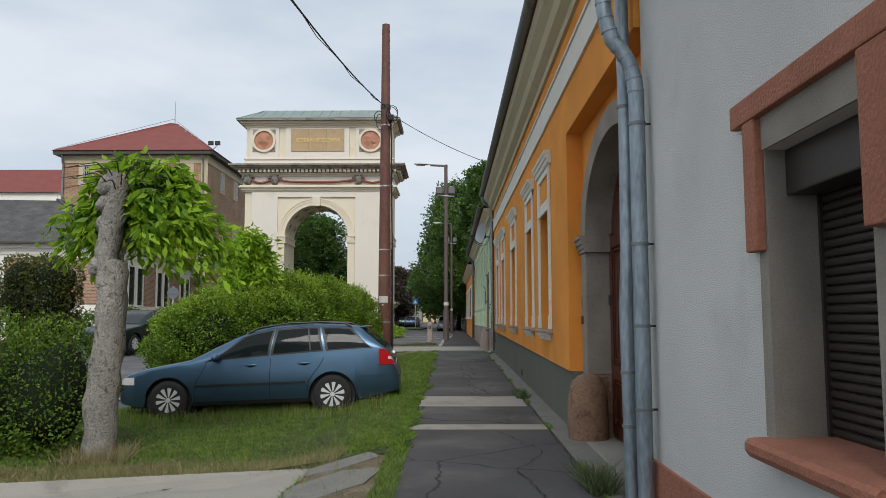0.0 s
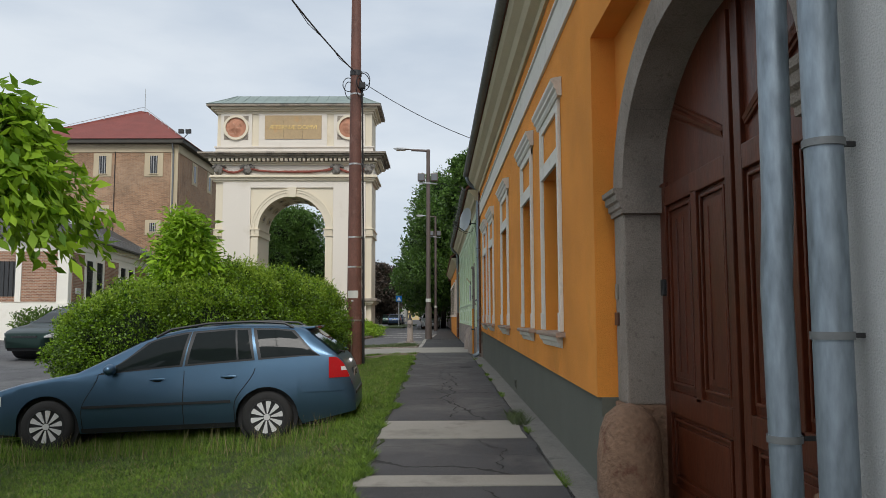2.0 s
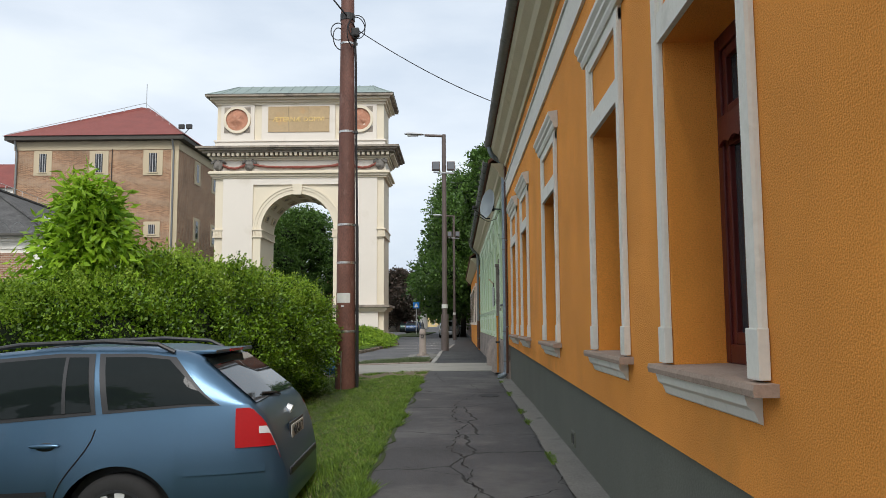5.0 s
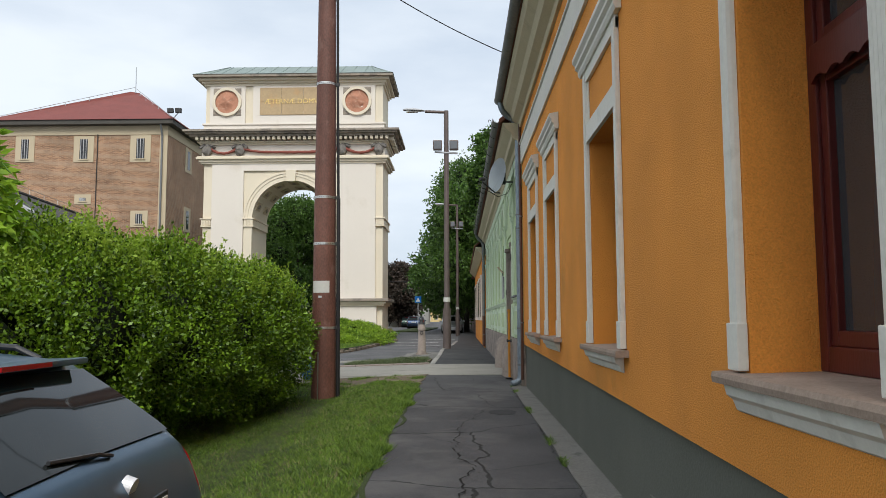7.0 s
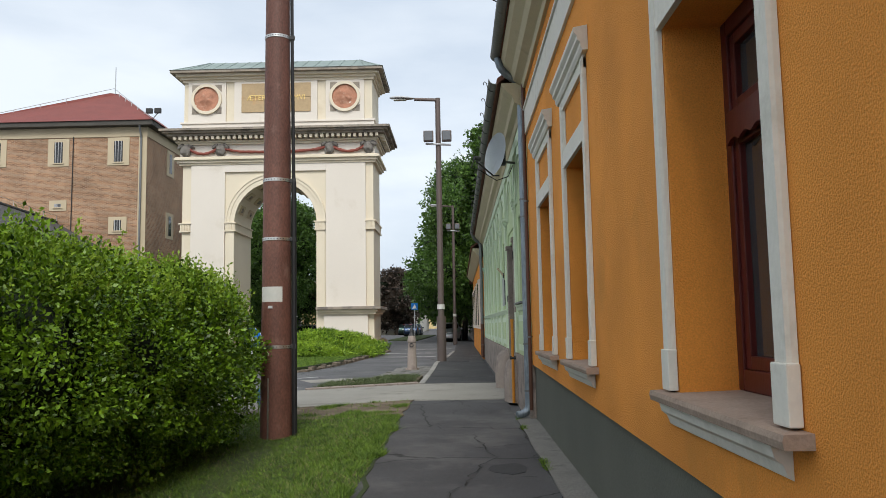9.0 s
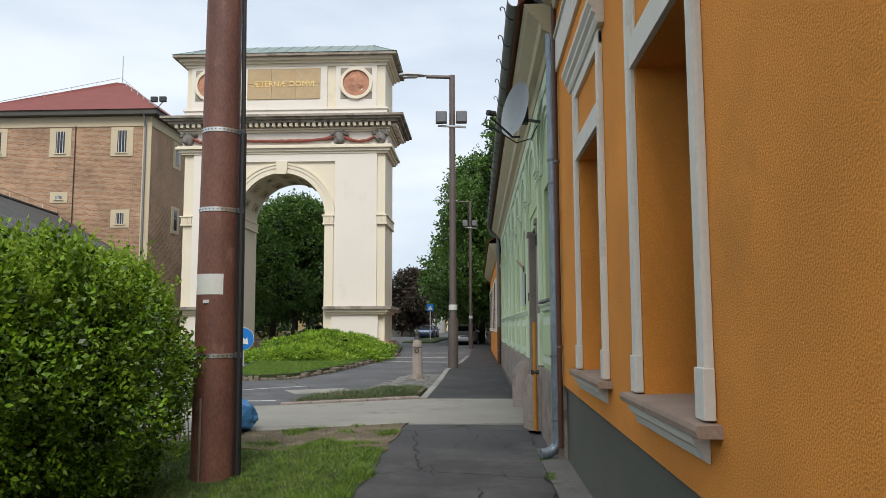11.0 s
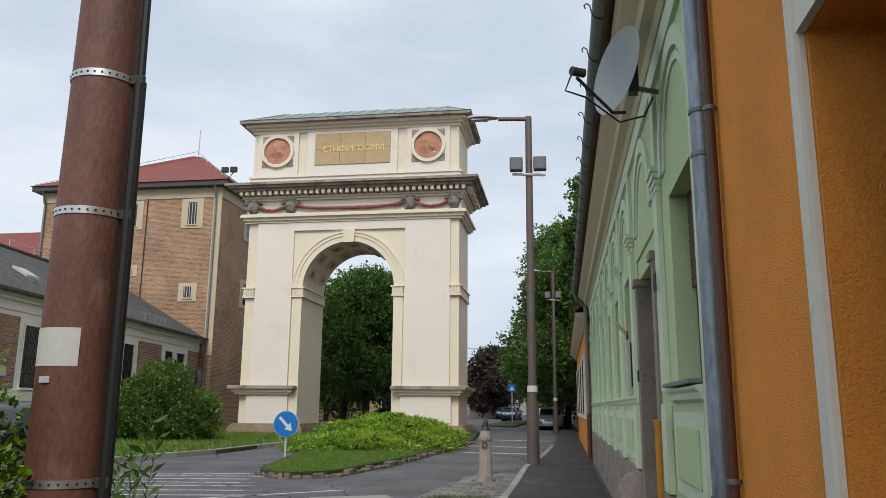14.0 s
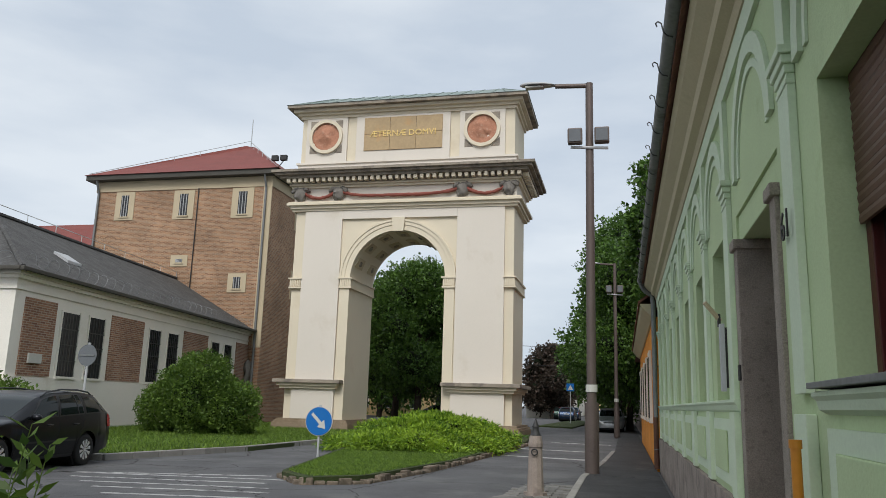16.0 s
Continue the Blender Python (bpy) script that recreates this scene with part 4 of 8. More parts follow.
def pilaster(y, w=0.26, z0=1.98):
    f = bmesh.new()
    box(f, WX - 0.045, WX - 0.001, y - w / 2, y + w / 2, z0, 3.66, 0.004)
    p = part("pilaster", f, M_GREEN, green)
    c = bmesh.new()
    for z, e, h in ((3.60, 0.008, 0.03), (3.66, 0.012, 0.05), (3.71, 0.028, 0.05), (3.76, 0.045, 0.05)):
        box(c, WX - 0.045 - e, WX - 0.001, y - w / 2 - e, y + w / 2 + e, z, z + h, 0.008)
    part("capital", c, M_GREEN, p)
    part("foot", one_box(WX - 0.055, WX - 0.001, y - w / 2 - 0.012, y + w / 2 + 0.012, 1.20, 1.88, 0.006), M_GREEN, p)


for y in PIL:
    pilaster(y)
    part("upper_strip", one_box(WX - 0.04, WX - 0.001, y - 0.10, y + 0.10, 3.82, 4.55), M_GREEN, green)


def arch_ring(yc, r0, r1, spring, x0, x1, n=18):
    f = bmesh.new()
    pts = [(yc + r1 * math.cos(math.pi * i / n), spring + r1 * math.sin(math.pi * i / n)) for i in range(n + 1)]
    pts2 = [(yc + r0 * math.cos(math.pi * i / n), spring + r0 * math.sin(math.pi * i / n)) for i in range(n + 1)]
    for i in range(n):
        prism(f, [pts[i], pts[i + 1], pts2[i + 1], pts2[i]], "x", x0, x1)
    bmesh.ops.remove_doubles(f, verts=f.verts[:], dist=1e-5)
    return f


spans = [(25.2, 27.3)] + list(zip(PIL, PIL[1:]))
for k, (p, q) in enumerate(spans):
    yc, r = (p + q) / 2, (q - p) / 2 - 0.13
    r = min(r, 0.84)
    part("arch_moulding", arch_ring(yc, r - 0.14, r, 3.68, WX - 0.032, WX - 0.001), M_GREEN, green)
    part("arch_moulding", arch_ring(yc, r - 0.24, r - 0.18, 3.68, WX - 0.016, WX - 0.001), M_GREEN, green)
    if k != 1:
        e = part("apron_panel", one_box(WX - 0.03, WX - 0.001, yc - 0.62, yc + 0.62, 1.26, 1.82), M_GREEN, green)
        part("inner_panel", one_box(WX - 0.045, WX - 0.03, yc - 0.45, yc + 0.45, 1.36, 1.72, 0.01), M_GREEN_DEEP, e)
for k, (a, b) in enumerate(BAYS):
    f = bmesh.new()
    xa = WX + 0.16
    w = part("window", one_box(xa, xa + 0.09, a, a + 0.08, 1.98, HEAD, 0.006), M_REDWOOD if k == 0 else M_GREYPAINT, green, "narrow window with flaking wooden frame")
    wm = M_REDWOOD if k == 0 else M_GREYPAINT
    for q in ((b - 0.08, b, 1.98, HEAD), (a + 0.08, b - 0.08, 1.98, 2.07), (a + 0.08, b - 0.08, HEAD - 0.08, HEAD), (a + 0.08, b - 0.08, 2.86, 2.93), ((a + b) / 2 - 0.035, (a + b) / 2 + 0.035, 2.07, 2.86)):
        part("frame_bar", one_box(xa, xa + 0.09, *q, 0.006), wm, w)
    part("pane", one_box(xa + 0.05, xa + 0.055, a + 0.08, b - 0.08, 2.07, HEAD - 0.08), M_GLASS_DARK, w)
    if k == 0:
        for i in range(15):
            z = 2.72 + i * 0.048
            part("slat", prism(bmesh.new(), [(xa - 0.03, z), (xa - 0.035, z + 0.024), (xa - 0.03, z + 0.046), (xa - 0.012, z + 0.046), (xa - 0.012, z)], "y", a + 0.03, b - 0.03), M_COPPER, w, "brown wooden roller slat")
dd = part("doorway", one_box(WX - 0.03, WX + 0.5, DOOR[1] - 0.17, DOOR[1], -0.1, HEAD - 0.22, 0.01), M_STONE, green, "brown stone door surround")
part("jamb", one_box(WX - 0.03, WX + 0.5, DOOR[0], DOOR[0] + 0.17, -0.1, HEAD - 0.22, 0.01), M_STONE, dd)
part("lintel", one_box(WX + 0.02, WX + 0.5, DOOR[0], DOOR[1], HEAD - 0.22, HEAD, 0.01), M_GREEN_DEEP, dd)
for yy in (DOOR[0] + 0.085, DOOR[1] - 0.085):
    part("capital", one_box(WX - 0.06, WX + 0.5, yy - 0.11, yy + 0.11, HEAD - 0.30, HEAD - 0.22, 0.012), M_STONE, dd)
dl = part("door", one_box(WX + 0.42, WX + 0.48, DOOR[0] + 0.17, DOOR[1] - 0.17, 0.3, HEAD - 0.22), M_REDWOOD, dd, "carved dark red wooden door")
for yy in (28.0, 28.7):
    for z0, z1 in ((0.6, 1.2), (1.35, 2.4), (2.6, 3.1)):
        part("door_panel", one_box(WX + 0.395, WX + 0.42, yy + 0.02, yy + 0.52, z0, z1, 0.012), M_REDWOOD, dl)
part("transom", one_box(WX + 0.36, WX + 0.42, DOOR[0] + 0.17, DOOR[1] - 0.17, 2.44, 2.56, 0.012), M_REDWOOD, dl)
part("door_bell", one_box(WX - 0.045, WX - 0.03, DOOR[1] - 0.13, DOOR[1] - 0.05, 2.12, 2.24, 0.004), M_IRON, dd)


def lettering(txt, size, m4, material, parent, name="number", depth=0.004):
    cu = bpy.data.curves.new(name, "FONT")
    cu.body, cu.size, cu.align_x, cu.align_y, cu.extrude, cu.resolution_u = txt, size, "CENTER", "CENTER", depth, 3
    tmp = new(name, cu)
    me = bpy.data.meshes.new_from_object(tmp.evaluated_get(bpy.context.evaluated_depsgraph_get()))
    bpy.data.objects.remove(tmp)
    bpy.data.curves.remove(cu)
    me.materials.append(material)
    ob = new(name, me)
    o = ORIGIN.get(parent.name, Vector())
    ob.parent = parent
    ob.matrix_basis = Matrix.Translation(-o) @ m4
    return ob


FACE_WEST = Matrix(((0, 0, -1, 0), (-1, 0, 0, 0), (0, 1, 0, 0), (0, 0, 0, 1)))
FACE_SOUTH = Matrix(((1, 0, 0, 0), (0, 0, -1, 0), (0, 1, 0, 0), (0, 0, 0, 1)))
lettering("61", 0.22, Matrix.Translation((WX - 0.07, 27.3, 2.85)) @ FACE_WEST, M_IRON, green)
downpipe("downpipe", bend((1.02, 43.8, 5.2), (1.02, 43.8, 5.0), (1.3, 43.9, 4.85)) + [(1.33, 43.9, 4.6), (1.33, 43.9, 1.7)], 0.06, M_ZINC_OLD, "old grey downpipe at the end of the green house", (3.0,))
downpipe("downpipe", [(1.33, 43.9, 1.7), (1.33, 43.9, 0.42)], 0.065, M_COPPER, "brown iron foot of the old downpipe", (0.9,))
for y, r in ((27.35, 0.24), (29.9, 0.27)):
    v = bmesh.new()
    lathe(v, [(0.98, 0), (1.0, 0.2), (0.97, 0.5), (0.8, 0.68), (0.5, 0.76), (0.1, 0.79)], 0, 0, 0, 16)
    for q in v.verts:
        q.co = Vector((q.co.x * r, q.co.y * r, q.co.z)) + Vector((1, 1, 0.5)) * 0.02 * noise.noise(q.co * 3)
    t = thing("guard_stone", 1.42, y, gz(1.4, y) - 0.02, "pale round-topped guard stone beside the green doorway", "guard stone")
    o = new("stone", put_mesh("stone", v, M_ARTSTONE, True, 60))
    o.parent = t
t = thing("flag_holder", 1.40, 30.5, 2.7, "small wooden flag holder fixed to the green pilaster", "flag holder")
part("socket", tube(bmesh.new(), [(1.41, 30.46, 2.70), (1.27, 30.40, 2.86)], 0.022, 10), M_TOWERTRIM, t)
part("plate", one_box(1.385, 1.41, 30.43, 30.49, 2.64, 2.76, 0.004), M_IRON, t)
# plain narrow board added in place of an opened window shutter
t = thing("notice_board", 1.40, 30.0, 2.3, "narrow pale blue-grey metal board on the green wall", "notice board")
part("panel", one_box(1.345, 1.385, 29.97, 30.05, 2.05, 2.62, 0.006), M_GREYPAINT, t)
part("backing", one_box(1.385, 1.404, 29.985, 30.035, 2.08, 2.59), M_IRON, t)
t = thing("gas_pipe", 1.30, 27.2, 0.38, "orange-yellow painted gas riser pipe with a black valve", "gas pipe")
M_YELLOW = mat("orange_gas_paint", (0.50, 0.20, 0.02), 0.5, 0.1, 3, 30, 0.05)
part("pipe", tube(bmesh.new(), [(1.32, 27.05, 0.38), (1.32, 27.05, 1.74)], 0.024, 14), M_YELLOW, t, smooth=True)
part("valve", tube(bmesh.new(), [(1.27, 27.05, 1.12), (1.37, 27.05, 1.12)], 0.03, 10), M_IRON, t)
part("cap", tube(bmesh.new(), [(1.32, 27.05, 1.72), (1.32, 27.05, 1.76)], 0.030, 14), M_YELLOW, t)

# further houses on the same side
far1 = thing("ochre_house", 1.4, 53, 0.4, "ochre-orange rendered house further along the street", "house")
part("wall", one_box(1.35, 8, 44.02, 62, -0.2, 4.3), M_ORANGE, far1)
part("eaves_moulding", moulding([(1.36, 4.3), (1.30, 4.3), (1.05, 4.55), (1.0, 4.65), (1.36, 4.65)], 44.05, 62), M_CREAM, far1)
part("roof", prism(bmesh.new(), [(0.95, 4.72), (5.0, 7.6), (9, 4.72), (9, 4.65), (5.0, 7.5), (0.95, 4.65)], "y", 44.05, 62), M_TILE_ROOF, far1)
for i in range(5):
    y = 46.5 + i * 3.2
    w = part("window", one_box(1.27, 1.349, y, y + 1.2, 1.5, 3.6, 0.01), M_TRIM, far1)
    part("pane", one_box(1.255, 1.268, y + 0.15, y + 1.05, 1.65, 3.4), M_GLASS_DARK, w)
far2 = thing("grey_far_house", 1.6, 80, 0.4, "dark grey terraced house under the trees", "house")
part("wall", one_box(1.6, 9, 62.05, 110, -0.2, 4.6), M_ARTSTONE, far2)
part("roof", prism(bmesh.new(), [(1.2, 4.65), (5.2, 7.4), (9.4, 4.65)], "y", 62.05, 110), M_TILE_ROOF, far2)
for i in range(10):
    y = 65 + i * 4.4
    w = part("window", one_box(1.53, 1.599, y, y + 1.3, 1.5, 3.3, 0.01), M_TRIM, far2)
    part("pane", one_box(1.515, 1.528, y + 0.15, y + 1.15, 1.65, 3.15), M_GLASS_DARK, w)

# ---- triumphal arch ----
AX0, AX1, AF, AB = -16.05, -4.55, 59.35, 63.0
ACX, AR, ASPR = -10.42, 2.47, 7.95
arch = thing("triumphal_arch", ACX, 61, 0.3, "ivory and white neoclassical triumphal arch with carved attic", "triumphal arch")


def arch_mass(x0, x1, y0, y1, z0, z1):
    m = bmesh.new()
    n = 32
    box(m, x0, ACX - AR, y0, y1, z0, z1)
    box(m, ACX + AR, x1, y0, y1, z0, z1)
    for i in range(n):
        t0, t1 = math.pi * i / n, math.pi * (i + 1) / n
        p0, p1 = (ACX + AR * math.cos(t0), ASPR + AR * math.sin(t0)), (ACX + AR * math.cos(t1), ASPR + AR * math.sin(t1))
        prism(m, [p0, p1, (p1[0], z1), (p0[0], z1)], "y", y0, y1)
    bmesh.ops.remove_doubles(m, verts=m.verts[:], dist=1e-4)
    return m


part("body", arch_mass(AX0, AX1, AF, AB, 0.9, 13.3), M_ARCH, arch)
for x0, x1 in ((-15.5, -13.45), (-7.39, -5.0)):
    part("pier_panel", one_box(x0, x1, AF - 0.13, AF + 0.01, 2.85, 11.5, 0.02), M_ARCHPALE, arch, "smooth pale panel")
part("upper_panel", one_box(-13.45, -7.39, AF - 0.13, AF + 0.01, 11.05, 11.5), M_ARCHPALE, arch)
part("keystone", prism(bmesh.new(), [(ACX - 0.28, 10.35), (ACX + 0.28, 10.35), (ACX + 0.34, 11.06), (ACX - 0.34, 11.06)], "y", AF - 0.2, AF + 0.01), M_ARCH, arch)
for r0, r1, d in ((AR, AR + 0.28, 0.06), (AR + 0.28, AR + 0.46, 0.10), (AR + 0.46, AR + 0.56, 0.14)):
    m = bmesh.new()
    n = 40
    for i in range(n):
        t0, t1 = math.pi * i / n, math.pi * (i + 1) / n
        prism(m, [(ACX + r * math.cos(t), ASPR + r * math.sin(t)) for r, t in ((r0, t0), (r1, t0), (r1, t1), (r0, t1))], "y", AF - d, AF + 0.01)
    bmesh.ops.remove_doubles(m, verts=m.verts[:], dist=1e-5)
    part("archivolt", m, M_ARCH, arch)


def stepped(steps, material, name, x0=AX0, x1=AX1, y0=AF, y1=AB, parent=None, label=""):
    m = bmesh.new()
    for z0, z1, e in steps:
        box(m, x0 - e, x1 + e, y0 - e, y1 + e, z0, z1)
    return part(name, m, material, parent or arch, label)


part("strip", one_box(ACX - AR - 0.5, ACX - AR + 0.001, AF - 0.08, AF + 0.01, 0.95, 7.45), M_ARCH, arch)
part("strip", one_box(ACX + AR - 0.001, ACX + AR + 0.5, AF - 0.08, AF + 0.01, 0.95, 7.45), M_ARCH, arch)
for x0, x1, y0, y1 in ((ACX - AR - 0.55, ACX - AR + 0.12, AF - 0.16, AB), (ACX + AR - 0.12, ACX + AR + 0.55, AF - 0.16, AB), (AX0 - 0.12, -15.48, AF - 0.16, AB), (-5.02, AX1 + 0.12, AF - 0.16, AB)):
    m = bmesh.new()
    box(m, x0, x1, y0, y1, 7.45, 7.53)
    box(m, x0 + 0.04, x1 - 0.04, y0 + 0.04, y1, 7.53, 7.93)
    box(m, x0 - 0.03, x1 + 0.03, y0 - 0.03, y1, 7.93, 8.0)
    im = part("impost", m, M_ARCH, arch)
    for i in range(6):
        xx = x0 + 0.08 + (x1 - x0 - 0.2) * i / 5
        part("flute", one_box(xx, xx + 0.05, y0, y0 + 0.04, 7.55, 7.91), M_ARCH, im)
stepped([(0.1, 0.75, 0.42), (0.75, 0.85, 0.36), (0.85, 0.95, 0.26)], M_ARCHBASE, "base_stone", AX0, ACX - AR, label="weathered brown stone footing")
stepped([(0.1, 0.75, 0.42), (0.75, 0.85, 0.36), (0.85, 0.95, 0.26)], M_ARCHBASE, "base_stone", ACX + AR, AX1, label="weathered brown stone footing")
for x0, x1 in ((-15.6, -13.35), (-7.49, -4.9)):
    p = part("pedestal", one_box(x0, x1, AF - 0.24, AF + 0.01, 0.95, 2.45, 0.02), M_ARCHPALE, arch)
    m = bmesh.new()
    a, b = (AX0 - 0.02, x1) if x0 < -10 else (x0, AX1 + 0.02)
    for z0, z1, e in ((2.42, 2.55, 0.12), (2.55, 2.68, 0.24)):
        box(m, a - e, b + e, AF - 0.24 - e, AB + (e if x0 > -10 else 0), z0, z1)
    part("pedestal_moulding", m, M_ARCH, p)
    part("pedestal_top", one_box(a - 0.42, b + 0.42, AF - 0.62, AB + 0.1, 2.68, 2.86, 0.03), M_ARCHDARK, p, "dark weathered moulding")
stepped([(11.5, 11.62, 0.18), (11.62, 11.78, 0.28), (11.78, 11.9, 0.42), (11.9, 11.97, 0.36)], M_ARCH, "architrave")
stepped([(11.97, 12.75, 0.12)], M_ARCHPALE, "frieze")
stepped([(12.72, 12.84, 0.25), (12.84, 12.94, 0.36)], M_ARCH, "bed_moulding")
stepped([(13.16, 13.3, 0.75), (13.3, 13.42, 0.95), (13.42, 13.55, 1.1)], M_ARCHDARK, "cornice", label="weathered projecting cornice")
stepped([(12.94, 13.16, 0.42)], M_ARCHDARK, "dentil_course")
dm = put_mesh("dentil", one_box(-0.09, 0.09, -0.14, 0.14, 0, 0.2, 0.01), M_ARCH)
for i in range(38):
    o = new("dentil", dm)
    o.parent = arch
    o.location = Vector((AX0 - 0.3 + i * (AX1 - AX0 + 0.6) / 37, AF - 0.56, 12.95)) - ORIGIN[arch.name]
for i in range(12):
    o = new("dentil", dm)
    o.parent = arch
    o.rotation_euler = (0, 0, radians(90))
    o.location = Vector((AX1 + 0.56, AF - 0.2 + i * 0.36, 12.95)) - ORIGIN[arch.name]
stepped([(13.55, 13.75, 0.14), (13.75, 14.05, 0.08), (14.05, 14.15, 0.16)], M_ARCHPALE, "attic_base")
stepped([(13.55, 16.7, -0.02)], M_ARCH, "attic")
stepped([(16.62, 16.78, 0.08), (16.78, 16.92, 0.2), (16.92, 17.08, 0.4)], M_ARCH, "attic_cornice")
stepped([(17.08, 17.24, 0.66)], M_ARCHDARK, "attic_cornice_top", label="dark weathered cornice edge")
rm = bmesh.new()
vs = [rm.verts.new(p) for p in ((AX0 - 0.7, AF - 0.7, 17.24), (AX1 + 0.7, AF - 0.7, 17.24), (AX1 + 0.7, AB + 0.7, 17.24), (AX0 - 0.7, AB + 0.7, 17.24), (AX0 + 1.0, (AF + AB) / 2, 18.5), (AX1 - 1.0, (AF + AB) / 2, 18.5))]
for f in ((0, 1, 5, 4), (1, 2, 5), (2, 3, 4, 5), (3, 0, 4), (3, 2, 1, 0)):
    rm.faces.new([vs[i] for i in f])
roof = part("sheet_roof", rm, M_SHEETROOF, arch, "greenish weathered sheet metal roof")
for i in range(17):
    x = AX0 - 0.3 + i * 0.76
    xt = min(max(x, AX0 + 1.0), AX1 - 1.0)
    part("seam", tube(bmesh.new(), [(x, AF - 0.68, 17.26), (xt, (AF + AB) / 2, 18.52)], 0.02, 4), M_SHEETROOF, roof)
for x0, x1 in ((-15.75, -13.45), (-12.95, -7.89), (-7.39, -5.05)):
    part("attic_panel", one_box(x0, x1, AF - 0.1, AF + 0.02, 14.15, 16.6, 0.015), M_ARCHPALE, arch)
for cx in (-14.62, -6.22):
    f = bmesh.new()
    n = 40
    for i in range(n):
        t0, t1 = 2 * math.pi * i / n, 2 * math.pi * (i + 1) / n
        prism(f, [(cx + r * math.cos(t), 15.55 + r * math.sin(t)) for r, t in ((0.76, t0), (0.93, t0), (0.93, t1), (0.76, t1))], "y", AF - 0.24, AF - 0.1)
    bmesh.ops.remove_doubles(f, verts=f.verts[:], dist=1e-5)
    fr = part("medallion_frame", f, M_ARCH, arch)
    # proud dark triangles paint the shade of recessed corners
    for sx in (-1, 1):
        for sz in (-1, 1):
            part("corner_recess_shade", prism(bmesh.new(), [(cx + sx * 0.9, 15.55 + sz * 0.9), (cx + sx * 0.9, 15.55 + sz * 0.45), (cx + sx * 0.45, 15.55 + sz * 0.9)], "y", AF - 0.12, AF - 0.098), M_ARCHDARK, fr)
    d = bmesh.new()
    rings = []
    for j in range(9):
        r = 0.76 * j / 8
        ring = []
        for i in range(36):
            t = 2 * math.pi * i / 36
            px, pz = r * math.cos(t), r * math.sin(t)
            h = 0.15 * max(0, 1 - ((px * 1.5) ** 2 + ((pz - 0.05) * 1.3) ** 2) * 2.2) + 0.06 * noise.noise((px * 5, pz * 5, cx)) + 0.03 * noise.noise((px * 12, pz * 12, cx)) + (0.02 if 0.62 < r < 0.7 else 0)
            ring.append(d.verts.new((cx + px, AF - 0.125 - h, 15.55 + pz)))
        rings.append(ring)
    for a, b in zip(rings[1:], rings[2:]):
        for i in range(36):
            d.faces.new((a[i], a[(i + 1) % 36], b[(i + 1) % 36], b[i]))
    d.faces.new(rings[1])
    for v in rings[0]:
        d.verts.remove(v)
    part("medallion", d, M_TERRELIEF, arch, "round red marble relief", True, 60)
SLX0, SLX1 = -12.5, -8.28
for i in range(3):
    for j in range(2):
        x0 = SLX0 + (SLX1 - SLX0) * i / 3
        z0 = 14.68 + 0.9 * j
        part("marble_slab", one_box(x0 + 0.008, x0 + (SLX1 - SLX0) / 3 - 0.008, AF - 0.15, AF - 0.1, z0 + 0.008, z0 + 0.892, 0.006), M_MARBLE, arch)
lettering("ÆTERNÆ DOMVI", 0.46, Matrix.Translation(((SLX0 + SLX1) / 2, AF - 0.16, 15.55)) @ FACE_SOUTH, M_GILT, arch, "inscription", 0.02)
carv = [AX0 + 0.25, -13.7, -7.14, AX1 - 0.25]
for k, x in enumerate(carv):
    m = bmesh.new()
    bmesh.ops.create_icosphere(m, subdivisions=3, radius=0.34, matrix=Matrix.LocRotScale((x, AF - 0.25, 12.35), None, (0.9, 0.7, 1.15)))
    for s in (-1, 1):
        bmesh.ops.create_icosphere(m, subdivisions=2, radius=0.16, matrix=Matrix.LocRotScale((x + s * 0.33, AF - 0.25, 12.62), Euler((0, s * 0.6, 0)), (1.5, 0.8, 0.7)))
    for v in m.verts:
        v.co += Vector((1, 1, 1)) * 0.09 * noise.noise(v.co * 5.5)
    part("carved_head", m, M_MASK, arch, "grey carved ram-head corbel", True, 70)
for (a, b, dip) in ((carv[0], carv[1], 0.28), (carv[1], carv[2], 0.22), (carv[2], carv[3], 0.28)):
    pts = []
    n = 26
    for i in range(n + 1):
        t = i / n
        e = abs(2 * t - 1)
        pts.append((a + 0.25 + (b - a - 0.5) * t, AF - 0.27, 12.55 - dip * (1 - e ** (4 if b - a > 4 else 2)) - 0.12))
    m = tube(bmesh.new(), pts, 0.085, 8)
    for v in m.verts:
        v.co += Vector((0.4, 1, 1)) * 0.05 * noise.noise(v.co * 7)
    part("garland", m, M_GARLAND, arch, "red marble garland", True, 70)
for i in range(7):
    t = math.pi * (0.12 + 0.76 * i / 6)
    c = Vector((ACX + (AR - 0.02) * math.cos(t), (AF + AB) / 2, ASPR + (AR - 0.02) * math.sin(t)))
    turn = Euler((0, -t, 0)).to_matrix().to_4x4()
    for dy in (-1.0, 0.9):
        m = bmesh.new()
        bmesh.ops.create_cube(m, size=1, matrix=Matrix.Translation(c + Vector((0, dy, 0))) @ turn @ Matrix.Diagonal((0.08, 1.0, 0.55, 1)))
        co = part("coffer", m, M_TOWERTRIM, arch)
        m = bmesh.new()
        bmesh.ops.create_icosphere(m, subdivisions=1, radius=0.2, matrix=Matrix.Translation(c + Vector((0, dy, 0))) @ turn @ Matrix.Diagonal((0.7, 1, 1, 1)))
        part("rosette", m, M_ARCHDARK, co)

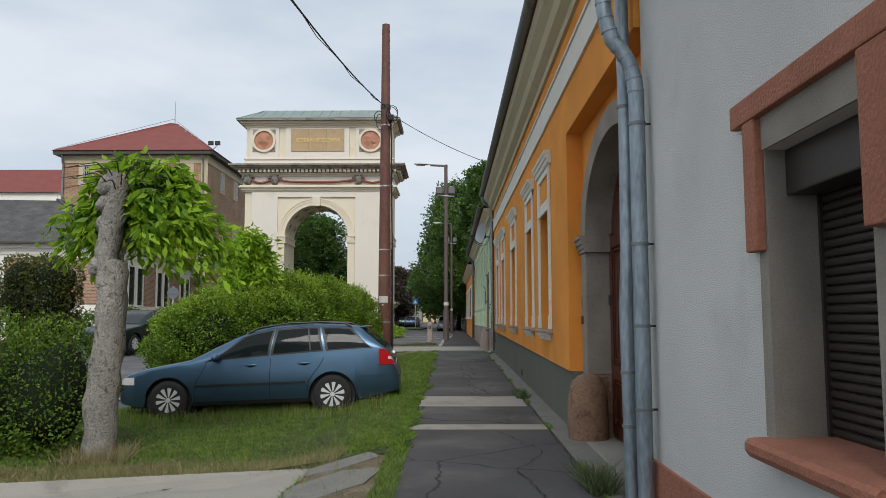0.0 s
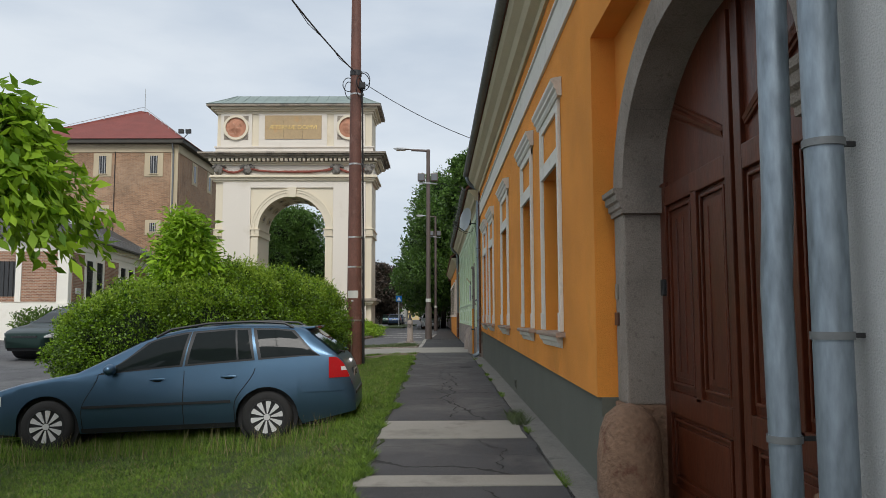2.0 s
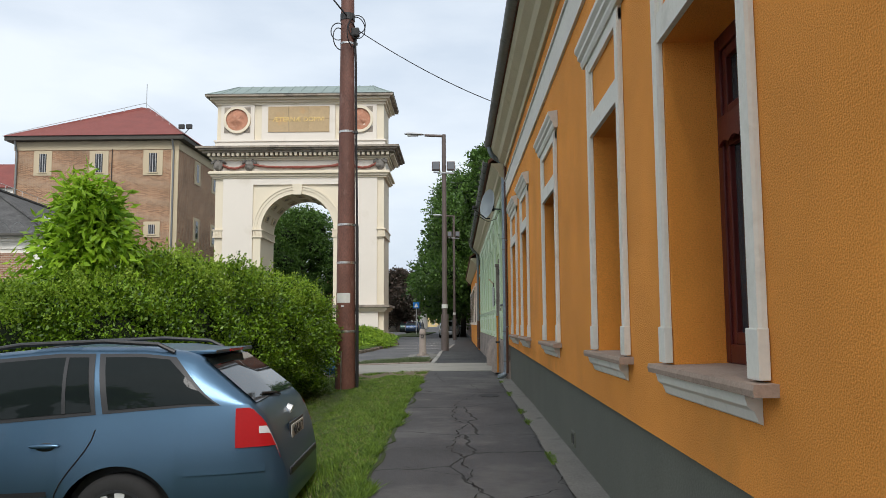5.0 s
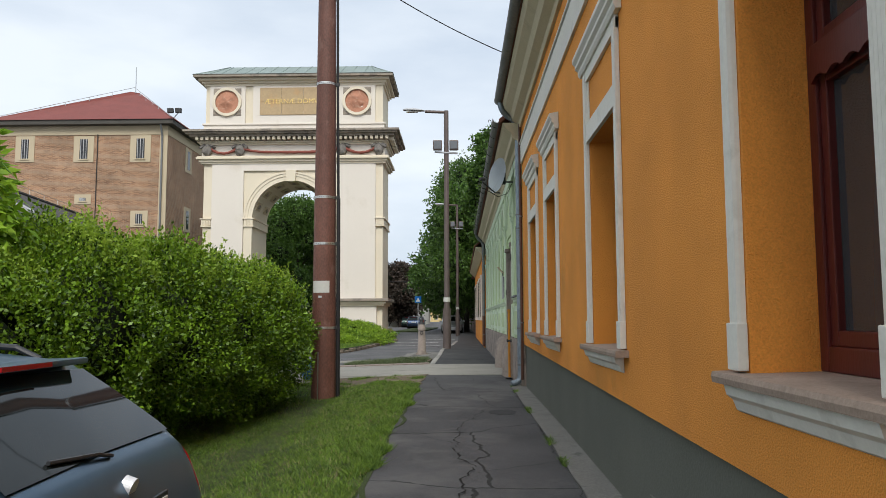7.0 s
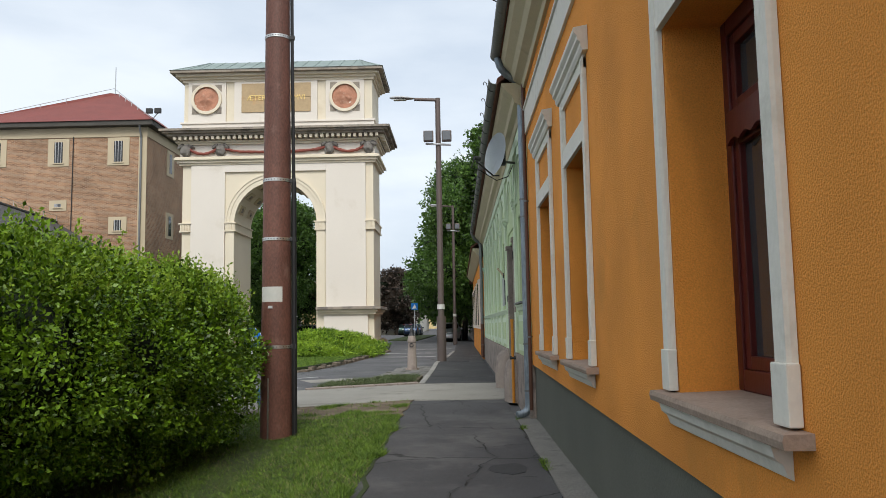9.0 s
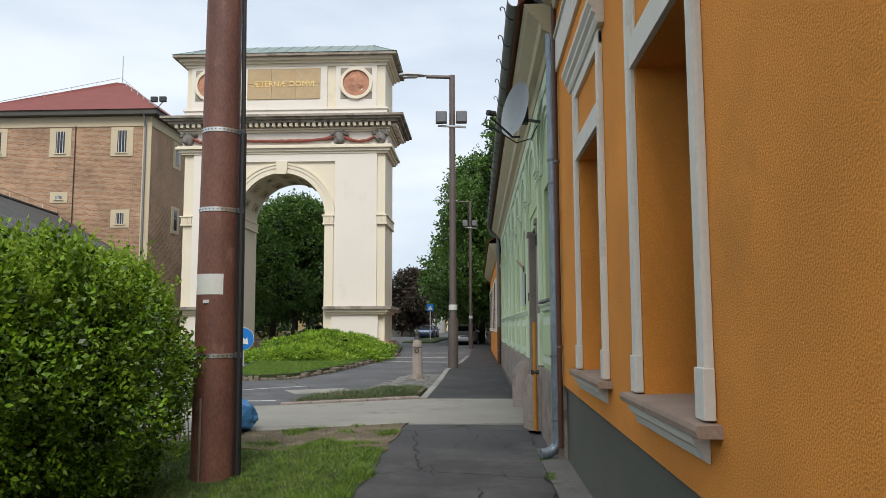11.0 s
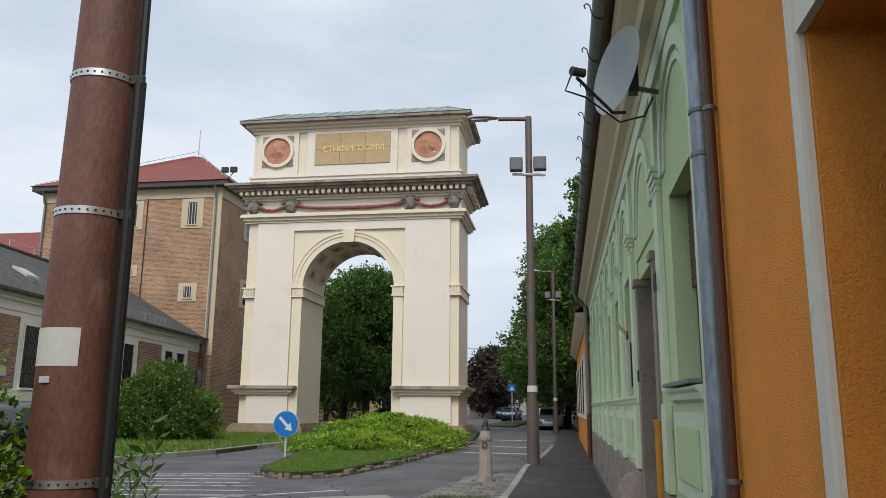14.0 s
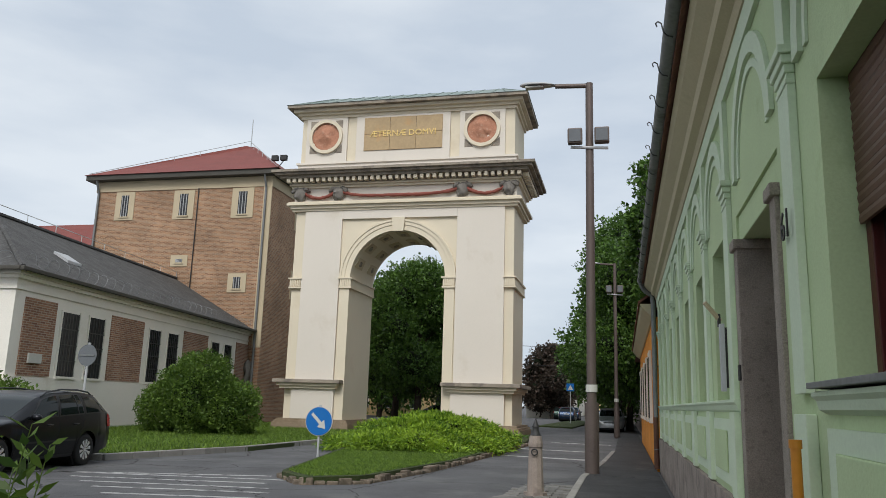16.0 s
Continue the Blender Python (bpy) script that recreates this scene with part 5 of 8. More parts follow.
# ---- brick tower ----
tower = thing("brick_tower", -28, 75, 0.3, "tall brown brick prison block with a low red hipped roof", "building")
TX0, TX1, TY0, TY1 = -34.9, -21.75, 67.7, 83
part("wall", one_box(TX0, TX1, TY0, TY1, 0, 15.55), M_BRICK, tower)
part("cornice_band", one_box(TX0 - 0.06, TX1 + 0.06, TY0 - 0.06, TY1 + 0.06, 15.55, 16.25), M_TOWERTRIM, tower, "sand-coloured cornice band")
part("eaves_board", one_box(TX0 - 0.6, TX1 + 0.6, TY0 - 0.6, TY1 + 0.6, 16.25, 16.6, 0.03), M_DARKEAVE, tower)
rm = bmesh.new()
vs = [rm.verts.new(p) for p in ((TX0 - 0.7, TY0 - 0.7, 16.6), (TX1 + 0.7, TY0 - 0.7, 16.6), (TX1 + 0.7, TY1 + 0.7, 16.6), (TX0 - 0.7, TY1 + 0.7, 16.6), (-28.0, 75.2, 21.2), (-27.4, 75.6, 21.2))]
for f in ((0, 1, 5, 4), (1, 2, 5), (2, 3, 4, 5), (3, 0, 4), (3, 2, 1, 0)):
    rm.faces.new([vs[i] for i in f])
part("roof", rm, M_REDROOF, tower, "dull red hipped roof")
part("mast", tube(bmesh.new(), [(-27.6, 75.3, 21.1), (-27.6, 75.3, 23.4)], 0.04, 6), M_STEEL, tower)
rail = [(TX0 - 0.5, TY0 - 0.5, 16.75), (-27.7, 75.3, 21.6), (TX1 + 0.5, TY0 - 0.5, 16.75)]
for a, b in zip(rail, rail[1:]):
    part("lightning_wire", tube(bmesh.new(), [a, b], 0.025, 4), M_STEEL, tower)
    for i in range(1, 6):
        q = Vector(a).lerp(Vector(b), i / 6)
        part("wire_post", tube(bmesh.new(), [q, q - Vector((0, 0, 0.35))], 0.02, 4), M_STEEL, tower)


def tower_window(x0, x1, z0, z1, bars=3):
    w = part("window", one_box(x0, x1, TY0 - 0.05, TY0 + 0.01, z0, z1, 0.01), M_TOWERTRIM, tower)
    e = 0.3 * (x1 - x0)
    part("pane", one_box(x0 + e, x1 - e, TY0 - 0.06, TY0 - 0.048, z0 + 0.25, z1 - 0.25), M_GLASS_DARK, w)
    for i in range(bars):
        xx = x0 + e + (x1 - x0 - 2 * e) * (i + 0.5) / bars
        part("bar", one_box(xx - 0.02, xx + 0.02, TY0 - 0.10, TY0 - 0.07, z0 + 0.25, z1 - 0.25), M_GREYPAINT, w)
    part("sill", one_box(x0 + e - 0.1, x1 - e + 0.1, TY0 - 0.12, TY0 - 0.05, z0 + 0.17, z0 + 0.25), M_TOWERTRIM, w)


for q in ((-33.34, -31.89, 13.5, 15.5), (-28.87, -27.34, 13.46, 15.48), (-24.55, -22.98, 13.46, 15.5), (-24.37, -23.06, 8.5, 9.75)):
    tower_window(*q)
tower_window(-28.67, -27.42, 10.25, 11.0, 6)
for y in (71.5, 76, 80.5):
    for z in (13.45, 8.6):
        w = part("window", one_box(TX1 - 0.01, TX1 + 0.05, y, y + 1.45, z, z + 2.0), M_TOWERTRIM, tower)
        part("pane", one_box(TX1 + 0.045, TX1 + 0.06, y + 0.45, y + 1.0, z + 0.25, z + 1.75), M_GLASS_DARK, w)
part("drain", tube(bmesh.new(), [(-27.05, TY0 - 0.06, 15.6), (-27.05, TY0 - 0.06, 6)], 0.035, 6), M_IRON, tower)
for x in (TX1 - 0.35, TX0 + 0.2):
    part("downpipe", tube(bmesh.new(), [(x, TY0 - 0.5, 16.3), (x, TY0 - 0.14, 15.4), (x, TY0 - 0.14, 1)], 0.075, 8), M_ZINC_OLD, tower)
part("corner_strip", one_box(TX1 - 0.55, TX1 + 0.03, TY0 - 0.04, TY0 + 0.01, 5, 15.55), M_TOWERTRIM, tower)
fl = thing("floodlight", -21.6, 67.5, 16.9, "pair of small dark floodlights on the tower corner", "floodlight")
part("bracket", tube(bmesh.new(), [(-21.3, 67.2, 16.5), (-20.6, 66.8, 17.0)], 0.03, 6), M_IRON, fl)
for x in (-20.6, -21.2):
    part("lamp_head", one_box(x - 0.22, x + 0.22, 66.6, 66.85, 16.95, 17.3, 0.03), M_IRON, fl)

# ---- low brick wing ----
LOW = Matrix.Translation((-19.95, 45.35, 0)) @ Matrix.Rotation(radians(6.7), 4, "Z")
wing = thing("brick_wing", -19.95, 45.35, 0.3, "long low brick and white stucco wing with a slate roof", "building")


def lpart(name, bm, material, parent=None, label="", smooth=False):
    bmesh.ops.transform(bm, matrix=LOW, verts=bm.verts[:])
    return part(name, bm, material, parent or wing, label, smooth)


LL = 24.0
lpart("wall", one_box(-11, 0, 0, LL, 0, 6.0), M_STUCCO)
lpart("wall", one_box(-32, -11, 0, 9, 0, 6.0), M_STUCCO)
SUR = [(2.4, 6.3), (9.1, 13.3), (16.3, 20.5)]
edges = [0.55] + [v for s in SUR for v in s] + [23.4]
for i in range(0, len(edges), 2):
    lpart("brick_panel", one_box(-0.01, 0.05, edges[i], edges[i + 1], 2.4, 5.15), M_BRICK_L, label="red-brown brick panel")
for i in range(3):
    lpart("brick_panel", one_box(-6.2 - i * 7, -0.6 - i * 7, -0.05, 0.01, 2.4, 5.15), M_BRICK_L, label="red-brown brick panel")
WN = [(2.8, 3.95), (4.65, 5.8), (9.65, 10.8), (11.55, 12.7), (16.85, 17.95), (18.65, 19.8)]
for a, b in WN:
    w = lpart("window", one_box(0.0, 0.012, a, b, 2.45, 4.88), M_GLASS_DARK, label="tall barred window")
    lpart("sill", one_box(0.0, 0.14, a - 0.08, b + 0.08, 2.36, 2.45), M_STUCCO, w)
    for q in ((a - 0.06, a), (b, b + 0.06)):
        lpart("reveal_edge", one_box(0.0, 0.06, *q, 2.45, 4.95), M_STUCCO, w)
    for k in range(6):
        yy = a + (b - a) * (k + 0.5) / 6
        lpart("bar", one_box(0.03, 0.05, yy - 0.018, yy + 0.018, 2.47, 4.86), M_IRON, w)
    for z in (3.05, 3.65, 4.25):
        lpart("bar", one_box(0.025, 0.055, a, b, z - 0.02, z + 0.02), M_IRON, w)
for x0 in (-4.6, -11.5, -18.6):
    w = lpart("window", one_box(x0, x0 + 1.9, -0.07, -0.052, 2.7, 4.6), M_GLASS_DARK, label="barred window in white frame")
    for q in ((x0 - 0.3, x0), (x0 + 1.9, x0 + 2.2)):
        lpart("frame_side", one_box(*q, -0.10, -0.05, 2.4, 5.15), M_STUCCO, w)
    for k in range(8):
        xx = x0 + 1.9 * (k + 0.5) / 8
        lpart("bar", one_box(xx - 0.02, xx + 0.02, -0.12, -0.09, 2.7, 4.6), M_IRON, w)
for z0, z1, e in ((5.35, 5.45, 0.06), (5.72, 5.85, 0.14), (5.85, 6.0, 0.26)):
    m = one_box(-11, e, -e, LL, z0, z1)
    box(m, -32, -11, -e, 9, z0, z1)
    lpart("cornice", m, M_STUCCO)
lpart("base_course", box(one_box(-11, 0.07, -0.07, LL, 0, 2.36), -32, -11, -0.07, 9, 0, 2.36), M_STUCCO)
rm = bmesh.new()
vs = [rm.verts.new(p) for p in ((0.45, -0.45, 6.02), (0.45, LL, 6.02), (-11.4, LL, 6.02), (-5.5, 5.5, 9.4), (-5.5, LL, 9.4), (-32, -0.45, 6.02), (-32, 5.5, 9.4), (-32, 11, 6.02), (-11.4, 11, 6.02))]
for f in ((0, 1, 4, 3), (1, 2, 4), (2, 8, 3, 4), (5, 0, 3, 6), (8, 7, 6, 3)):
    rm.faces.new([vs[i] for i in f])
lpart("roof", rm, M_SLATE, label="dark grey slate hipped roof")
g = bmesh.new()
box(g, 0.42, 0.58, -0.55, LL, 5.94, 6.08, 0.03)
lpart("gutter", g, M_DARKEAVE)
lpart("gutter", one_box(-32, 0.42, -0.58, -0.42, 5.94, 6.08, 0.03), M_DARKEAVE)
lpart("ridge", tube(bmesh.new(), [(0.45, -0.45, 6.06), (-5.5, 5.5, 9.46), (-5.5, LL, 9.46)], 0.10, 6), M_SLATE)
for i in range(9):
    lpart("ridge_wire_post", tube(bmesh.new(), [(-5.5, 5.5 + 2.2 * i, 9.4), (-5.5, 5.5 + 2.2 * i, 9.9)], 0.02, 4), M_STEEL)
lpart("ridge_wire", tube(bmesh.new(), [(-5.5, 5.5, 9.88), (-5.5, LL, 9.88)], 0.02, 4), M_STEEL)
lpart("skylight", prism(bmesh.new(), [(-1.6, 7.2), (-2.3, 7.6), (-2.3, 7.72), (-1.6, 7.32)], "y", 5.2, 6.2), M_GREYPAINT)
coil = [(0.15 + 0.32 * math.cos(i * 0.7), 0.2 + i * 0.074, 6.35 + 0.32 * math.sin(i * 0.7)) for i in range(320)]
wire = lpart("razor_wire", tube(bmesh.new(), coil, 0.008, 3, cap=False), M_ZINC_OLD, label="coiled razor wire along the eaves")
coil = [(-0.2 - i * 0.09, -0.2 + 0.32 * math.cos(i * 0.7), 6.35 + 0.32 * math.sin(i * 0.7)) for i in range(230)]
lpart("razor_wire", tube(bmesh.new(), coil, 0.008, 3, cap=False), M_ZINC_OLD, label="coiled razor wire along the eaves")
lpart("door", one_box(0.06, 0.12, 22.0, 23.0, 0.35, 2.9), M_REDWOOD, label="red-brown narrow door")
m = bmesh.new()
bmesh.ops.create_icosphere(m, subdivisions=3, radius=0.75, matrix=Matrix.LocRotScale((0.15, 22.5, 3.5), None, (0.3, 1, 1)))
for v in m.verts:
    v.co += Vector((0.5, 1, 1)) * 0.25 * noise.noise(v.co * 2.6)
lpart("carved_arms", m, M_MASK, label="weathered carved stone coat of arms", smooth=True)
lpart("meter_box", one_box(0.05, 0.12, 1.0, 1.75, 2.85, 3.2, 0.01), M_PLATE)

# ---- distance ----
def plain_house(name, x0, x1, y0, y1, h, ridge, wall, roofm, label, axis="x"):
    t = thing(name, (x0 + x1) / 2, (y0 + y1) / 2, 0.3, label, "house")
    part("wall", one_box(x0, x1, y0, y1, 0, h), wall, t)
    if axis == "x":
        ym = (y0 + y1) / 2
        r = prism(bmesh.new(), [(y0 - 0.4, h), (ym, ridge), (y1 + 0.4, h)], "x", x0 - 0.4, x1 + 0.4)
    else:
        xm = (x0 + x1) / 2
        r = prism(bmesh.new(), [(x0 - 0.4, h), (xm, ridge), (x1 + 0.4, h)], "y", y0 - 0.4, y1 + 0.4)
    part("roof", r, roofm, t)
    n = int((x1 - x0) / 3)
    for i in range(n):
        xx = x0 + 1 + i * 3
        for z in ([1.2] if h < 6 else [1.2, 4.6]):
            w = part("window", one_box(xx, xx + 1.2, y0 - 0.06, y0 + 0.01, z, z + 1.9), M_TRIM, t)
            part("pane", one_box(xx + 0.12, xx + 1.08, y0 - 0.08, y0 - 0.055, z + 0.12, z + 1.78), M_GLASS_DARK, w)
    return t


M_OCHRE = mat("ochre_far_wall", (0.55, 0.42, 0.20), 0.9, 0.08, 0.5, 10, 0.05)
plain_house("white_far_block", -66, -40, 92, 104, 17.0, 21, M_STUCCO, M_REDROOF, "far white block with a red roof behind the tower")
plain_house("yellow_far_house", -30, -14, 108, 118, 4.5, 7.5, M_OCHRE, M_TILE_ROOF, "low ochre house beyond the arch")
plain_house("white_far_house", -44, -31, 100, 112, 5.5, 8.5, M_STUCCO, M_TILE_ROOF, "white house beyond the arch")
plain_house("cream_far_house", -12.5, -7.5, 130, 215, 5.0, 8.5, M_STUCCO, M_REDROOF, "row of pale houses far down the street", "y")
plain_house("street_end_house", -14, 14, 330, 345, 8.0, 12, M_OCHRE, M_REDROOF, "pale houses closing the far street end")
plain_house("right_far_house", 1.6, 10, 112, 300, 4.6, 7.8, M_CREAM, M_TILE_ROOF, "terrace of low houses far along the street", "y")

# ---- street furniture ----
PX, PY = -2.12, 24.9
pole = thing("utility_pole", PX, PY, gz(PX, PY), "tall rust-brown steel utility pole with perforated metal bands", "utility pole")
z0 = gz(PX, PY) - 0.1
part("shaft", tube(bmesh.new(), [(PX, PY, z0), (PX, PY, 6.0), (PX, PY, 11.35)], 0.222, 28, 0.128), M_POLE, pole, smooth=True)


def pole_r(z):
    return 0.222 + (0.128 - 0.222) * (0.5 * (z - z0) / (6 - z0) if z < 6 else 0.5 + 0.5 * (z - 6) / 5.35)


for z in (1.42, 2.92, 3.76, 5.86, 7.9):
    b = part("band", tube(bmesh.new(), [(PX, PY, z - 0.022), (PX, PY, z + 0.022)], pole_r(z) + 0.006, 28), M_STEEL, pole, "perforated steel band", True)
    r = pole_r(z) + 0.0065
    for k in range(14):
        a = radians(180 + 8 + k * 12)
        d = Vector((math.cos(a), math.sin(a), 0))
        c = Vector((PX, PY, z)) + d * r
        part("hole", tube(bmesh.new(), [c - d * 0.002, c + d * 0.002], 0.007, 6), M_BLACK, b)
    c = Vector((PX + r + 0.02, PY - 0.03, z))
    part("buckle", box(bmesh.new(), c.x - 0.03, c.x + 0.05, c.y - 0.02, c.y + 0.02, z - 0.03, z + 0.03, 0.006), M_IRON, b)
v = bmesh.new()
rp = pole_r(2.14) + 0.004
pts = [(radians(212 + 15.5 * i)) for i in range(7)]
lo = [v.verts.new((PX + rp * math.cos(a), PY + rp * math.sin(a), 2.04)) for a in pts]
hi = [v.verts.new((PX + rp * math.cos(a), PY + rp * math.sin(a), 2.25)) for a in pts]
for i in range(6):
    v.faces.new((lo[i], lo[i + 1], hi[i + 1], hi[i]))
part("sheet", v, M_PLATE, pole, "faded white paper sheet", True)
part("tag", one_box(PX - 0.07, PX - 0.01, PY - 0.215, PY - 0.203, 1.95, 1.985), M_GREYPAINT, pole)
part("cable_duct", tube(bmesh.new(), [(PX + 0.262, PY - 0.02, z0 + 0.05), (PX + 0.242, PY - 0.02, 3.75)], 0.036, 10), M_BLACK, pole, "black cable duct")
part("cable", tube(bmesh.new(), [(PX + 0.242, PY - 0.02, 3.7), (PX + 0.215, PY - 0.02, 5.6), (PX + 0.20, PY - 0.03, 7.4), (PX + 0.17, PY - 0.04, 8.2)], 0.025, 8), M_BLACK, pole, "black cable")
part("earth_rod", tube(bmesh.new(), [(PX - 0.06, PY - 0.235, z0), (PX - 0.06, PY - 0.23, 1.0)], 0.012, 6), M_STEEL, pole)
for k, (dx, dy, rr, tilt) in enumerate(((0.24, -0.05, 0.17, 0.2), (0.22, -0.08, 0.2, 0.5), (-0.2, -0.1, 0.16, 0.1), (0.12, -0.16, 0.22, 1.2), (-0.16, -0.12, 0.2, 0.9))):
    pts = []
    for i in range(25):
        a = 2 * math.pi * i / 24
        p = Vector((rr * math.cos(a), 0, rr * 1.25 * math.sin(a)))
        p.rotate(Euler((0, 0, tilt)))
        pts.append(Vector((PX + dx, PY + dy, 8.35 - 0.09 * k)) + p)
    part("cable_coil", tube(bmesh.new(), pts, 0.012, 5), M_BLACK, pole, "coiled black cable")
part("splice_box", one_box(PX + 0.1, PX + 0.28, PY - 0.15, PY + 0.0, 8.05, 8.25, 0.03), M_BLACK, pole)
part("clamp", tube(bmesh.new(), [(PX, PY, 8.45), (PX, PY, 8.6)], pole_r(8.5) + 0.015, 16), M_IRON, pole)


def sag(a, b, drop, n=24):
    a, b = Vector(a), Vector(b)
    return [a.lerp(b, i / n) - Vector((0, 0, drop * 4 * (i / n) * (1 - i / n))) for i in range(n + 1)]


t = thing("overhead_cable", PX, PY, 8.5, "thick twisted black overhead cable slung from the pole", "cable")
part("strand", tube(bmesh.new(), sag((PX, PY, 8.55), (-3.5, -6, 6.6), 0.9), 0.017, 6), M_BLACK, t)
w = sag((PX, PY, 8.55), (-3.5, -6, 6.6), 0.95)
part("strand", tube(bmesh.new(), [p + Vector((0.03 * math.sin(i * 2.1), 0, 0.03 * math.cos(i * 2.1))) for i, p in enumerate(w)], 0.009, 5), M_BLACK, t)
t = thing("overhead_cable", PX + 0.1, PY, 8.4, "thin black overhead cable running to the house roof", "cable")
part("strand", tube(bmesh.new(), sag((PX, PY, 8.4), (2.6, 27.2, 6.75), 0.25), 0.011, 5), M_BLACK, t)
t = thing("overhead_cable", -9, 95, 8.0, "far thin cables across the street", "cable")
part("strand", tube(bmesh.new(), sag((-16, 110, 9), (3, 100, 8.5), 0.6), 0.03, 4), M_BLACK, t)
part("strand", tube(bmesh.new(), sag((-16, 111, 7), (3, 101, 6.6), 0.6), 0.03, 4), M_BLACK, t)


def street_lamp(x, y, h, k):
    g = gz(x, y)
    t = thing("street_lamp", x, y, g, "brown-grey street lamp post with arm and two floodlights", "street lamp", "street lamps along the pavement")
    part("post", tube(bmesh.new(), [(x, y, g - 0.05), (x, y, g + 0.1 * h), (x, y, h)], 0.125 * k, 16, 0.085 * k), M_LAMPPOLE, t, smooth=True)
    part("sleeve", tube(bmesh.new(), [(x, y, g), (x, y, g + 1.6)], 0.15 * k, 16), M_LAMPPOLE, t, smooth=True)
    part("hatch", one_box(x - 0.05, x + 0.05, y - 0.16 * k, y - 0.14 * k, g + 0.5, g + 0.85, 0.006), M_LAMPPOLE, t)
    part("notice", tube(bmesh.new(), [(x, y, g + 1.85), (x, y, g + 2.02)], 0.125 * k, 16), M_PLATE, t, "white paper notice")
    part("arm", tube(bmesh.new(), [(x, y, h - 0.06), (x - 0.78 * k, y, h - 0.02)], 0.055 * k, 10), M_LAMPPOLE, t)
    hd = bmesh.new()
    bmesh.ops.create_icosphere(hd, subdivisions=3, radius=1, matrix=Matrix.LocRotScale((x - 1.18 * k, y, h + 0.02), Euler((0, radians(5), 0)), (0.44 * k, 0.16 * k, 0.085 * k)))
    for v in hd.verts:
        v.co.z = max(v.co.z, h - 0.02 - (v.co.x - x) * 0.03)
    hp = part("lamp_head", hd, M_GREYPAINT, t, "grey cobra lamp head", True)
    part("diffuser", one_box(x - 1.48 * k, x - 1.05 * k, y - 0.1, y + 0.1, h - 0.05, h + 0.0, 0.02), M_PLATE, hp)
    part("crossarm", tube(bmesh.new(), [(x - 0.42 * k, y - 0.1, h - 1.72), (x + 0.42 * k, y - 0.1, h - 1.78)], 0.035 * k, 8), M_GREYPAINT, t)
    for sx in (-0.32, 0.28):
        f = bmesh.new()
        box(f, x + sx * k - 0.165 * k, x + sx * k + 0.165 * k, y - 0.26, y - 0.04, h - 1.66, h - 1.26, 0.04)
        fp = part("floodlight", f, M_LAMPPOLE, t, "grey floodlight box")
        part("lens", one_box(x + sx * k - 0.13 * k, x + sx * k + 0.13 * k, y - 0.275, y - 0.255, h - 1.62, h - 1.30), M_LENS, fp)
    return t


street_lamp(-0.2, 41.7, 10.0, 1.1)
street_lamp(0.15, 66.0, 9.8, 1.0)

BX, BY = -0.95, 36.6
g = gz(BX, BY)
bol = thing("stone_bollard", BX, BY, g, "pale weathered stone bollard with a black iron finial", "bollard")
part("plinth", tube(bmesh.new(), [(BX, BY, g - 0.05), (BX, BY, g + 0.06)], 0.2, 8), M_ARTSTONE, bol)
part("shaft", lathe(bmesh.new(), [(0.145, 0.05), (0.135, 0.3), (0.115, 0.75), (0.11, 0.78), (0.125, 0.8), (0.125, 0.86), (0.10, 0.98), (0.08, 1.0)], BX, BY, g, 10), M_ARTSTONE, bol, smooth=True, angle=30)
part("finial", lathe(bmesh.new(), [(0.10, 0.99), (0.07, 1.04), (0.05, 1.1), (0.06, 1.14), (0.035, 1.2), (0.01, 1.27)], BX, BY, g, 12), M_IRON, bol, "black iron finial", True)
part("ring", tube(bmesh.new(), [(BX + 0.05 * math.cos(a), BY - 0.15, g + 0.72 + 0.05 * math.sin(a)) for a in [i * math.pi / 6 for i in range(13)]], 0.012, 5), M_IRON, bol)

SX, SY = -7.09, 42.0
g = gz(SX, SY)
sg = thing("keep_right_sign", SX, SY, g, "round blue traffic sign with white diagonal arrow on post", "traffic sign")
M_BLUE = mat("blue_sign_face", (0.004, 0.13, 0.42), 0.45, 0.05, 3, 20, 0.0)
part("post", tube(bmesh.new(), [(SX, SY, g - 0.1), (SX, SY, 1.74)], 0.03, 10), M_GREYPAINT, sg)
part("rim", tube(bmesh.new(), [(SX, SY - 0.045, 1.34), (SX, SY - 0.035, 1.34)], 0.37, 40), M_PLATE, sg)
part("face", tube(bmesh.new(), [(SX, SY - 0.06, 1.34), (SX, SY - 0.046, 1.34)], 0.352, 40), M_BLUE, sg, "blue round face")
ar = prism(bmesh.new(), [(-0.30, 0.045), (0.08, 0.045), (0.08, 0.15), (0.30, 0.0), (0.08, -0.15), (0.08, -0.045), (-0.30, -0.045)], "y", -0.008, 0.0)
bmesh.ops.transform(ar, matrix=Matrix.Translation((SX, SY - 0.062, 1.34)) @ Matrix.Rotation(radians(45), 4, "Y") @ Matrix.Scale(0.88, 4), verts=ar.verts[:])
part("arrow", ar, M_PLATE, sg, "white arrow")

